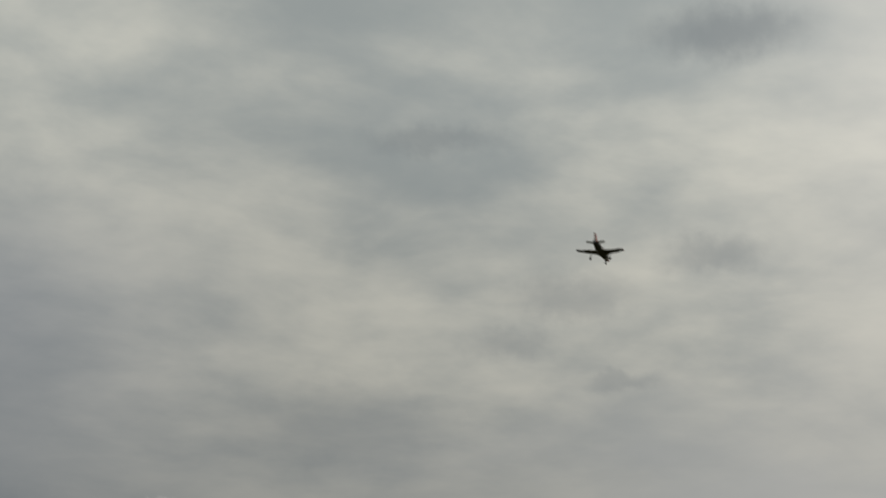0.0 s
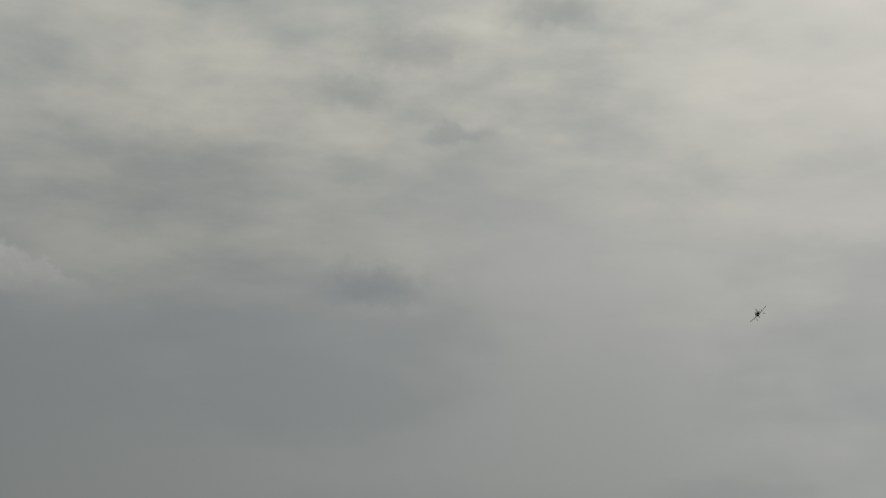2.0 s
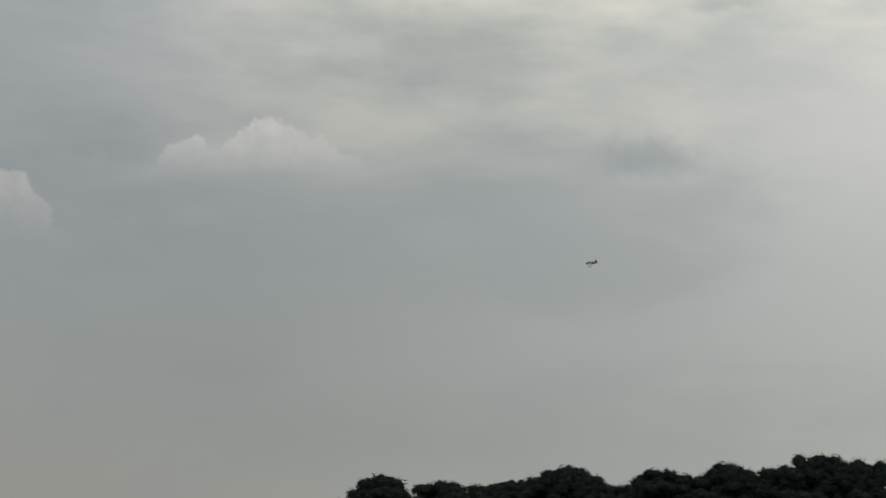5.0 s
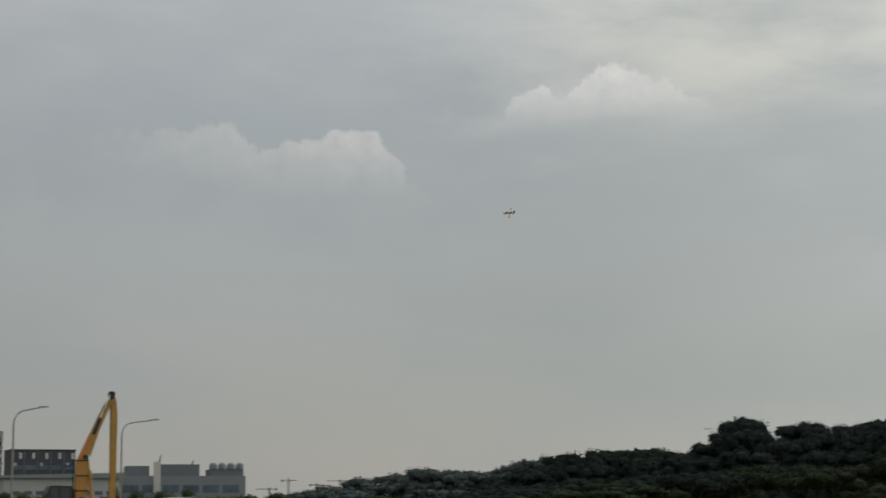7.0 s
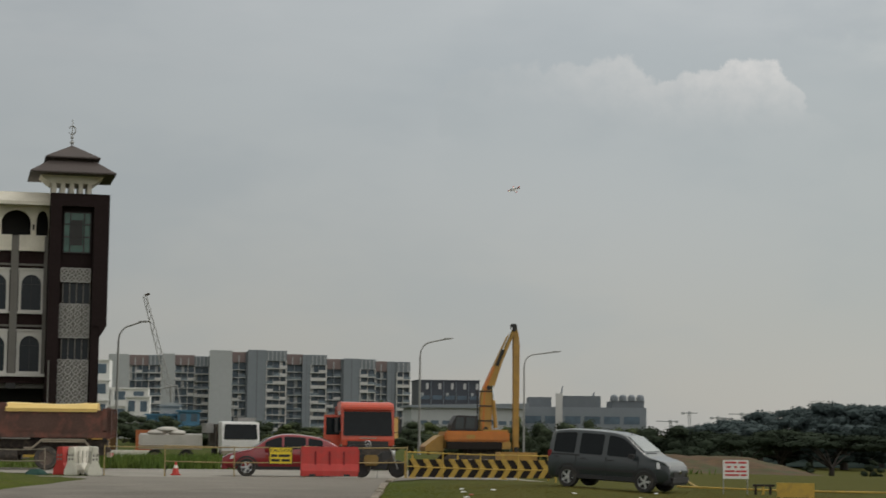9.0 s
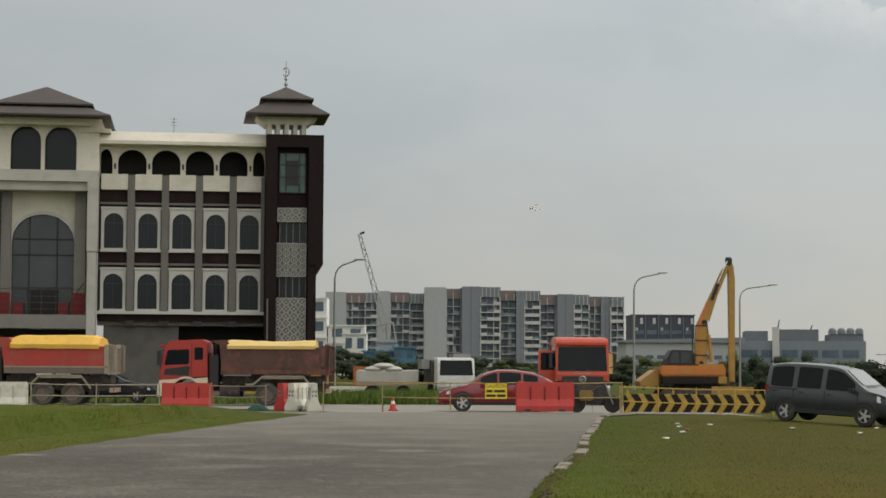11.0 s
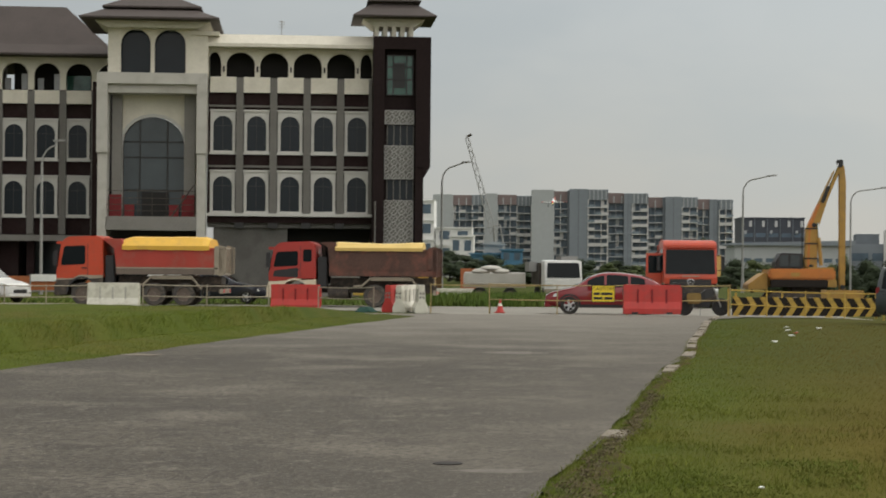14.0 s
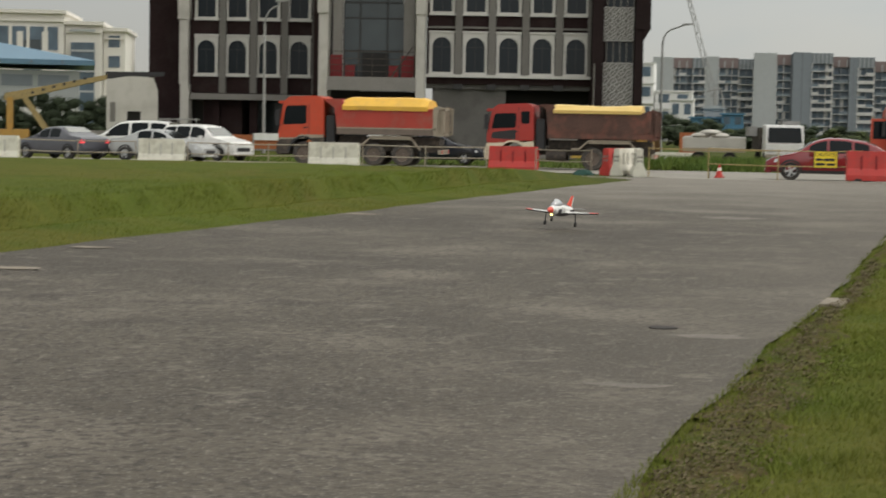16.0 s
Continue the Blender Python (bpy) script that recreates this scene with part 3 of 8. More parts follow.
def cross_road():
    xs = [-70 + i * 2 for i in range(42)]
    rows = []
    for x in xs:
        y0 = 72.0 - 0.02 * x - 8.5 * smooth01(-6, -2.4, x) * smooth01(30, 9, x)
        y1 = 84.5 + 0.04 * x
        rows.append([(x, y0 + (y1 - y0) * j / 4, level(x, y0 + (y1 - y0) * j / 4) + 0.004) for j in range(5)])
    me = bpy.data.meshes.new("cross_road")
    me.from_pydata([p for r in rows for p in r], [], [(i * 5 + j, i * 5 + 5 + j, i * 5 + 6 + j, i * 5 + 1 + j) for i in range(len(xs) - 1) for j in range(4)])
    me.materials.append(M["concrete_road"])
    tagged(new("cross_road", me), "pale concrete cross road behind the barriers", "road", "", "structure")


def verge():
    """A ragged strip of dry grass and crumbs that creeps over the edge of the runway."""
    ys = [5 + i * .12 for i in range(430)]
    ds = [-.08, .0, .08, .17, .27, .40]
    vs = []
    for y in ys:
        e = along(R_EDGE, y) + .10 + .10 * noise.noise((2, y * .9, 3)) + .13 * noise.noise((7, y * 3.1, 3)) + .06 * noise.noise((7, y * 9, 3))
        for k, d in enumerate(ds):
            x = e + d * (.22 + .78 * smooth01(20, 12, y))
            z = level(0, y) + (.004, .014, .019, .022, .024, .0)[k] + (.004 * noise.noise((x * 9, y * 9, 1)) if 0 < k < 5 else 0)
            vs.append((x + .04 * noise.noise((x * 3, y * 5, 8)), y, z if k < 5 else land(x, y) - .01))
    n = len(ds)
    me = bpy.data.meshes.new("verge")
    me.from_pydata(vs, [], [(j * n + i, j * n + i + 1, (j + 1) * n + i + 1, (j + 1) * n + i) for j in range(len(ys) - 1) for i in range(n - 1)])
    me.materials.append(M["edging"])
    me.shade_smooth()
    tagged(new("verge", me), "ragged strip of dry grass and crumbled soil along the runway", "verge", "", "structure")


runway()
verge()
cross_road()

# ---- the dark building with arches ----
ARC = 10


def arch_pts(u0, u1, spring, rise, n=ARC):
    c, r = (u0 + u1) / 2, (u1 - u0) / 2
    return [(c - r * math.cos(math.pi * i / n), spring + rise * math.sin(math.pi * i / n)) for i in range(n + 1)]


def arch_wall(bm, u0, u1, z0, z1, h0, h1, hz, spring, rise, y0, y1):
    """A wall piece with an arched opening from h0 to h1."""
    if h0 > u0:
        prism(bm, [(u0, z0), (h0, z0), (h0, z1), (u0, z1)], y0, y1)
    if u1 > h1:
        prism(bm, [(h1, z0), (u1, z0), (u1, z1), (h1, z1)], y0, y1)
    if hz > z0:
        prism(bm, [(h0, z0), (h1, z0), (h1, hz), (h0, hz)], y0, y1)
    a = arch_pts(h0, h1, spring, rise)
    for p, q in zip(a, a[1:]):
        prism(bm, [p, q, (q[0], z1), (p[0], z1)], y0, y1)


def arch_pane(bm, u0, u1, z0, spring, rise, y0, y1):
    prism(bm, [(u0, z0), (u1, z0)] + arch_pts(u0, u1, spring, rise)[::-1], y0, y1)


def plain(pts_boxes):
    bm = bmesh.new()
    for b in pts_boxes:
        box(bm, *b)
    return bm


def parts(name, boxes, material, parent, label="", **more):
    """One part for each box."""
    for b in boxes:
        part(name, plain([b]), material, parent, label, **more)


def hip_roof(bm, u0, u1, y0, y1, z0, z1, top=0.0, thick=0.14):
    """A hipped roof, its ridge a point or a short flat."""
    cu, cy = (u0 + u1) / 2, (y0 + y1) / 2
    tu, ty = (u1 - u0) / 2 * top, (y1 - y0) / 2 * top
    loft(bm, [[(u0, y0, z0), (u1, y0, z0), (u1, y1, z0), (u0, y1, z0)],
              [(u0, y0, z0 + thick), (u1, y0, z0 + thick), (u1, y1, z0 + thick), (u0, y1, z0 + thick)],
              [(cu - tu - .01, cy - ty - .01, z1), (cu + tu + .01, cy - ty - .01, z1), (cu + tu + .01, cy + ty + .01, z1), (cu - tu - .01, cy + ty + .01, z1)]])


def window_meshes():
    bm = bmesh.new()
    arch_wall(bm, 0, 1.6, 0, 2.62, 0.19, 1.41, 0.10, 1.72, 0.62, -0.12, 0.06)
    box(bm, -0.06, 1.66, -0.2, 0.0, -0.14, 0.0)
    box(bm, -0.04, 1.64, -0.2, 0.0, 2.62, 2.74)
    frame_me = finish(bm)
    bm = bmesh.new()
    arch_pane(bm, 0.18, 1.42, 0.08, 1.72, 0.63, -0.055, -0.015)
    pane_me = finish(bm)
    bm = bmesh.new()
    box(bm, 0.785, 0.815, -0.07, -0.055, 0.1, 2.33)
    box(bm, 0.2, 1.4, -0.07, -0.055, 1.70, 1.73)
    bar_me = finish(bm)
    return frame_me, pane_me, bar_me


def arched_window(b, meshes, u, z, y=0.0):
    f, p, g = meshes
    w = part("arched_window", f, "whitep", b, "white-framed arched window", m=pose(u, y, z))
    part("pane", p, "darkglass", w)
    part("glazing_bar", g, "blackp", w)


def lattice_panel(b, u0, u1, z0, z1, y):
    """A pale pierced screen of diagonal strips over a dark back."""
    bm = bmesh.new()
    box(bm, u0, u1, y + 0.05, y + 0.09, z0, z1)
    part("screen_back", bm, "pilaster", b)
    bm = bmesh.new()
    for a in ((u0, u0 + 0.06), (u1 - 0.06, u1)):
        box(bm, a[0], a[1], y, y + 0.05, z0, z1)
    for a in ((z0, z0 + 0.06), (z1 - 0.06, z1)):
        box(bm, u0, u1, y, y + 0.05, a[0], a[1])
    step = 0.45
    nu, nz = max(2, round((u1 - u0) / step)), max(2, round((z1 - z0) / step))
    su, sz = (u1 - u0) / nu, (z1 - z0) / nz
    for i in range(nu):
        for j in range(nz):
            cu, cz = u0 + su * (i + .5), z0 + sz * (j + .5)
            r = 0.5 * min(su, sz)
            pts = [(cu + r * math.cos(k * math.pi / 4), cz + r * math.sin(k * math.pi / 4)) for k in range(8)]
            for k in range(8):
                p, q = pts[k], pts[(k + 1) % 8]
                rod(bm, (p[0], y + 0.03, p[1]), (q[0], y + 0.03, q[1]), 0.035, n=4)
            for k in (1, 3):
                p, q = pts[k], pts[k + 4]
                rod(bm, (p[0], y + 0.03, p[1]), (q[0], y + 0.03, q[1]), 0.025, n=4)
    part("lattice_screen", bm, "lattice", b, "pale geometric lattice screen")


def main_building():
    A = radians(-7)
    b = thing("arched_building", pose(120 * math.sin(A), 120 * math.cos(A), 0.03, 0, 0, 7),
              "unfinished four-storey dark brown building with white arched windows", "building")
    wm = window_meshes()
    part("plinth", plain([(-32, 8.0, 0.6, 20, -0.5, 0.0)]), "concrete", b)
    # right wing
    U0, U1 = -5.75, 4.8
    part("wall", plain([(U0, U1, 0.05, 16, 4.3, 13.4)]), "brown", b, "dark brown clad wall")
    parts("ground_wall", [(U0 + .4, -1.0, 0.5, 16, 0, 4.3), (-1.0, U1, 3.0, 16, 0, 4.3), (-1.0, -0.6, 0.5, 3.0, 0, 4.3), (U0, U1, 0.3, 1.2, 4.0, 4.3)], "groundc", b, "bare concrete ground floor, its grey darkened for the overhang shade")
    # black sheet in place of the shade under the overhang
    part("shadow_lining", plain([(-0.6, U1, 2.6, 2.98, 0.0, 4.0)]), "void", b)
    for u in (-4.0, -1.85, 0.3, 2.45):
        part("bracket", plain([(u, u + 0.6, -0.25, 0.3, 3.95, 4.3)]), "blackp", b)
    for i in range(5):
        u = -5.57 + 2.15 * i
        for z in (4.95, 8.82):
            arched_window(b, wm, u, z, 0.04)
        part("parapet_panel", plain([(u - .04, u + 1.66, -0.25, 0.05, 12.65, 13.65)]), "cream", b, "cream parapet panel")
        for z in (11.72, 7.85):
            part("eave_strip", plain([(u - .1, u + 1.7, -0.16, 0.04, z, z + .13)]), "pilaster", b)
    for i in range(5):
        u = -3.92 + 2.15 * i - (0.12 if i == 4 else 0)
        part("pilaster", plain([(u, u + (0.46 if i < 4 else 0.22), -0.3, 0.05, 4.75, 13.6)]), "pilaster", b, "grey pilaster")
    bm = bmesh.new()
    box(bm, U0 - 0.6, U1, -0.35, 0.04, 4.72, 4.9)
    part("sill_band", bm, "whitep", b)
    # loggia on top
    for i in range(6):
        bm = bmesh.new()
        u = -6.9 + 2.15 * i
        lo, hi = max(u, U0), min(u + 2.15, U1)
        arch_wall(bm, lo, hi, 13.4, 15.6, max(u + 0.17, U0), min(u + 1.98, U1 - .02), 13.4, 14.45, 0.82, 0.0, 0.35)
        bmesh.ops.remove_doubles(bm, verts=bm.verts[:], dist=1e-4)
        part("arcade_arch", bm, "cream", b, "cream arch below the roof")
    # black sheet that gives the arcade its inner shade
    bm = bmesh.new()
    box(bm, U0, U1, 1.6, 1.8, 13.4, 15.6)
    part("arcade_shade_sheet", bm, "void", b)
    for i in range(1, 6):
        bm = bmesh.new()
        rod(bm, (-6.9 + 2.15 * i, -0.08, 14.0), (-6.9 + 2.15 * i, -0.08, 14.35), 0.06, n=6)
        part("wall_lamp", bm, "blackp", b)
    bm = bmesh.new()
    prism(bm, [(-1.1, 15.5), (-1.1, 15.72), (-0.5, 16.35), (8, 16.35), (8, 15.5)], -6.9, 5.3, "x")
    part("roof_edge", bm, "cream", b, "cream overhanging roof edge")
    for u, z in ((1.4, 17.0), (0.4, 16.7)):
        bm = bmesh.new()
        rod(bm, (u, 4, 16.3), (u, 4, z), 0.03, n=5)
        part("roof_rod", bm, "steel", b)
    bm = bmesh.new()
    rod(bm, (-1.1, 4, 16.3), (-1.1, 4, 17.9), 0.03, n=5)
    for z in (17.4, 17.6, 17.8):
        rod(bm, (-1.3, 4, z), (-0.9, 4, z), 0.02, n=4)
    part("aerial", bm, "steel", b)
    # tower
    T0, T1 = 4.8, 8.45
    for bx in ((T0, 5.5, -2.0, 5, 0, 16.2), (7.5, T1, -2.0, 5, 7.9, 16.2), (7.5, 8.02, -1.9, 5, 0, 7.9), (5.5, 7.5, -1.2, 5, 0, 16.2), (5.5, 7.5, -2.0, -1.2, 15.4, 16.2)):
        part("tower_wall", plain([bx]), "tower", b, "almost black tower wall")
    bm = bmesh.new()
    prism(bm, [(8.02, 7.2), (8.02, 7.9), (8.44, 7.9)], -2.0, 5)
    part("tower_corbel", bm, "tower", b)
    part("tower_window", plain([(5.65, 7.35, -1.26, -1.2, 12.5, 15.1)]), "greenglass", b, "tall green glazed tower window")
    bm = bmesh.new()
    for u in (5.65, 6.05, 6.9, 7.3):
        box(bm, u, u + 0.07, -1.32, -1.26, 12.5, 15.1)
    for z in (12.5, 13.5, 14.3, 15.05):
        box(bm, 5.65, 7.37, -1.32, -1.26, z, z + 0.07)
    box(bm, 6.12, 6.85, -1.29, -1.262, 13.0, 14.6)
    part("tower_window_frame", bm, "blackp", b)
    for z0, z1 in ((10.65, 11.55), (7.15, 9.3), (3.0, 5.8)):
        lattice_panel(b, 5.55 if z0 > 9 else 5.4, 7.42, z0, z1, -1.5)
    for z0, z1 in ((9.35, 10.6), (5.85, 7.1)):
        part("slot_window", plain([(5.7, 7.4, -1.27, -1.2, z0, z1)]), "darkglass", b)
        parts("slot_window_frame", [(5.7 + .42 * k, 5.76 + .42 * k, -1.33, -1.27, z0, z1) for k in range(5)], "pilaster", b)
    bm = bmesh.new()
    rod(bm, (4.95, -2.08, 0), (4.95, -2.08, 5.7), 0.05, n=8)
    part("downpipe", bm, "pilaster", b)
    # lantern
    for u, y in [(u, y) for u in (5.0, 5.55, 6.1, 6.65, 7.2) for y in (-1.2, 1.0)] + [(u, y) for u in (5.0, 7.2) for y in (-.5, .3)]:
        part("lantern_column", plain([(u - .14, u + .14, y - .14, y + .14, 16.2, 17.2)]), "cream", b)
    bm = bmesh.new()
    prism(bm, [(4.75, 16.9), (7.45, 16.9), (8.1, 17.42), (4.1, 17.42)], -1.4, 1.2)
    part("lantern_soffit", bm, "cream", b)
    bm = bmesh.new()
    hip_roof(bm, 3.45, 8.75, -2.75, 2.55, 17.40, 18.30, 0.55, 0.08)
    box(bm, 4.9, 7.3, -1.3, 1.1, 18.1, 18.55)
    hip_roof(bm, 4.4, 7.8, -1.8, 1.6, 18.48, 19.5, 0.02, 0.08)
    part("lantern_roof", bm, "roof", b, "two-tiered brown tiled roof")
    bm = bmesh.new()
    rod(bm, (6.08, -.1, 19.4), (6.08, -.1, 21.2), 0.05, 0.02, n=6)
    for z, r in ((19.7, .13), (20.05, .1)):
        bmesh.ops.create_uvsphere(bm, u_segments=8, v_segments=6, radius=r, matrix=pose(6.08, -.1, z))
    for k in range(12):
        a0, a1 = radians(-60 + 300 * k / 12), radians(-60 + 300 * (k + 1) / 12)
        rod(bm, (6.08 + .2 * math.sin(a0), -.1, 20.5 - .28 * math.cos(a0)), (6.08 + .2 * math.sin(a1), -.1, 20.5 - .28 * math.cos(a1)), 0.04, n=5)
    part("finial", bm, "steel", b, "slender metal finial")
    # portal bay
    P0, P1 = -12.6, -5.72
    parts("portal_pier", [(P0, P0 + .68, -2.0, 0.2, 8.6, 12.4), (P0 + .08, P0 + .66, -1.9, 0.2, 0, 8.6)], "portalc", b)
    parts("portal_pier", [(P1 - .64, P1, -2.0, 0.2, 8.6, 12.4), (P1 - .6, P1 - .06, -1.9, 0.2, 0, 8.6)], "portalc", b)
    part("portal_lintel", plain([(P0, P1, -2.05, 0.2, 12.95, 13.65), (P0 + .3, P1 - .3, -1.7, 0.2, 12.4, 12.95), (P0, P0 + .68, -2.04, 0.2, 12.4, 12.95), (P1 - .64, P1, -2.04, 0.2, 12.4, 12.95)]), "portalc", b, "heavy grey cement lintel")
    parts("portal_inner_pier", [(-11.75, -11.15, -0.6, 0.2, 4.9, 12.4), (-7.2, -6.5, -0.6, 0.2, 4.9, 12.4)], "concrete", b)
    bm = bmesh.new()
    arch_wall(bm, -11.8, -6.4, 4.6, 12.4, -11.15, -7.2, 4.6, 9.3, 1.75, 0.0, 0.5)
    part("portal_wall", bm, "cream", b, "cream wall round a tall arch")
    bm2 = bmesh.new()
    o, i_ = arch_pts(-11.32, -7.03, 9.3, 1.92), arch_pts(-11.12, -7.23, 9.3, 1.74)
    for k in range(ARC):
        prism(bm2, [o[k], o[k + 1], i_[k + 1], i_[k]], -0.1, 0.02)
    box(bm2, -11.32, -11.12, -0.1, 0.02, 4.6, 9.3)
    box(bm2, -7.23, -7.03, -0.1, 0.02, 4.6, 9.3)
    part("arch_trim", bm2, "whitep", b, "white trim round the arch")
    bm = bmesh.new()
    arch_pane(bm, -11.1, -7.25, 4.6, 9.3, 1.72, 0.28, 0.34)
    part("great_window", bm, "greyglass", b, "great arched window of grey glass")
    bm = bmesh.new()
    for u in (-10.1, -8.35):
        box(bm, u, u + .09, 0.2, 0.28, 4.6, 10.9)
    for z in (6.3, 8.4, 9.4):
        box(bm, -11.1, -7.25, 0.2, 0.28, z, z + .08)
    part("great_window_bars", bm, "blackp", b)
    part("balcony_slab", plain([(-12.0, -6.3, -1.9, 0.2, 3.75, 4.6)]), "concrete", b, "thick bare concrete balcony slab")
    bm = bmesh.new()
    for z in (4.95, 5.35, 5.75, 6.2):
        rod(bm, (-11.9, -1.75, z), (-6.4, -1.75, z), 0.022, n=5)
    for k in range(7):
        rod(bm, (-11.8 + .9 * k, -1.75, 4.6), (-11.8 + .9 * k, -1.75, 6.4), 0.022, n=5)
    rod(bm, (-7.9, -1.7, 4.6), (-6.5, -1.7, 6.6), 0.045, n=5)
    part("scaffold_rail", bm, "chassis", b)
    for u0, u1, z1 in ((-11.9, -11.1, 6.0), (-10.9, -10.3, 5.4), (-8.1, -7.5, 5.4), (-7.3, -6.5, 6.0)):
        part("dull_red_hoarding", plain([(u0, u1, -0.9, -0.7, 4.6, z1)]), "dullred", b, "dull red hoarding")
    # two black sheets painted as the shade within the portal
    part("opening_shade", plain([(-9.9, -8.2, 0.05, 0.2, 4.6, 6.2)]), "void", b)
    part("gap_shade", plain([(P0 + .7, P1 - .65, 0.6, 0.7, 0, 3.75)]), "void", b)
    # upper room over the portal
    bm = bmesh.new()
    for h0, h1, lo, hi in ((-11.2, -9.32, -12.0, -9.2), (-9.08, -7.12, -9.2, -6.3)):
        arch_wall(bm, lo, hi, 13.65, 16.9, h0, h1, 13.65, 15.55, 0.95, -1.2, -0.9)
    box(bm, -12.0, -11.7, -0.9, 3, 13.65, 16.9)
    box(bm, -6.6, -6.3, -0.9, 3, 13.65, 16.9)
    part("upper_room_wall", bm, "cream", b, "cream wall with two arches")
    bm = bmesh.new()
    prism(bm, [(-12.0, 16.5), (-6.3, 16.5), (-5.5, 16.95), (-12.8, 16.95)], -2.0, 3.5)
    part("upper_soffit", bm, "cream", b)
    part("upper_glass", plain([(-11.9, -6.4, -0.6, -0.5, 13.65, 16.5)]), "darkglass", b)
    bm = bmesh.new()
    hip_roof(bm, -13.6, -4.95, -3.3, 5.2, 16.92, 17.62, 0.68, 0.1)
    box(bm, -11.8, -6.6, -1.5, 3.4, 17.5, 17.8)
    hip_roof(bm, -12.3, -6.1, -2.0, 3.9, 17.76, 19.28, 0.02, 0.1)
    part("portal_roof", bm, "roof", b, "two-tiered brown hipped roof")
    part("side_eave", plain([(-6.9, -5.0, -1.4, 3, 16.15, 16.4), (-6.3, -5.7, -1.2, 3, 13.65, 16.3)]), "cream", b)
    # left wing, set back
    Y = 7.0
    W0, W1 = -23.0, -13.0
    parts("wall", [(W0 + .7, W1 + 1.2, Y + .05, 22, 3.55, 13.3), (-25.6, W0 + .2, Y + 2.5, 22, 0.0, 15.2), (W1 - .15, P0 + .4, 0.8, Y + .05, 0, 13.3)], "brown", b, "dark brown clad wall")
    for i in range(4):
        u = -21.95 + 2.12 * i
        for z in (4.8, 8.62):
            arched_window(b, wm, u, z, Y + .04)
        part("parapet_panel", plain([(u - .04, u + 1.72, Y - 0.25, Y + 0.05, 12.35, 13.25)]), "cream", b, "cream parapet panel")
    for i in range(4):
        u = -20.24 + 2.12 * i
        part("pilaster", plain([(u, u + 0.46, Y - 0.3, Y + 0.05, 3.55, 13.2)]), "pilaster", b, "grey pilaster")
    parts("corner_pier", [(W0, W0 + .78, Y - .8, Y + .8, 8.5, 13.4), (W0 + .1, W0 + .7, Y - .7, Y + .8, 4.1, 8.5), (W0 + .2, W0 + .78, Y - .75, Y + .8, 0, 4.1)], "portalc", b, "pale cement corner pier")
    part("floor_slab", plain([(W0 + .3, W1, Y - .5, Y + 8, 3.1, 3.5)]), "concrete", b)
    for i in range(6):
        bm = bmesh.new()
        u = -24.3 + 2.12 * i
        arch_wall(bm, u, u + 2.12, 13.3, 15.5, u + 0.2, u + 1.92, 13.3, 14.3, 0.82, Y, Y + 0.35)
        bmesh.ops.remove_doubles(bm, verts=bm.verts[:], dist=1e-4)
        part("arcade_arch", bm, "cream", b, "cream open arch below the roof")
    parts("terrace_post", [(W0 + 2.2 + 2.1 * k, W0 + 2.5 + 2.1 * k, Y + 6, Y + 6.3, 13.3, 15.5) for k in range(4)], "concrete", b)
    # black sheet for the shade at the rear of the terrace
    part("terrace_shade_sheet", plain([(-19.5, W1, Y + 3, Y + 3.2, 13.3, 15.5)]), "void", b)
    part("green_sheet", plain([(-16.2, -14.2, Y + 2.2, Y + 2.26, 13.3, 14.5)]), "greenglass", b)
    parts("clutter_sheet", [(-20 + k * 1.1, -19.6 + k * 1.1, Y + 2.3, Y + 2.36, 13.3, 14.3 + .3 * (k % 2)) for k in range(4)], "silver", b)
    bm = bmesh.new()
    hip_roof(bm, -26.5, -12.2, Y - 1.6, Y + 12, 15.5, 16.3, 0.86, 0.12)
    hip_roof(bm, -25.0, -12.6, Y - 0.2, Y + 11, 16.05, 19.3, 0.45, 0.1)
    part("left_roof", bm, "roof", b, "brown tiled roof of the set-back wing")
    parts("ground_column", [(W0 + 2.2 + 2.6 * k, W0 + 2.7 + 2.6 * k, Y + .5, Y + 1, 0, 3.1) for k in range(4)] + [(W0 + 1.5, W0 + 4.2, Y + 1, Y + 5, 0, 3.1)], "brown", b)
    part("ground_glazing", plain([(-19.5, -13, Y + 5, Y + 5.1, 0, 3.1)]), "greyglass", b)
    return b


main_building()
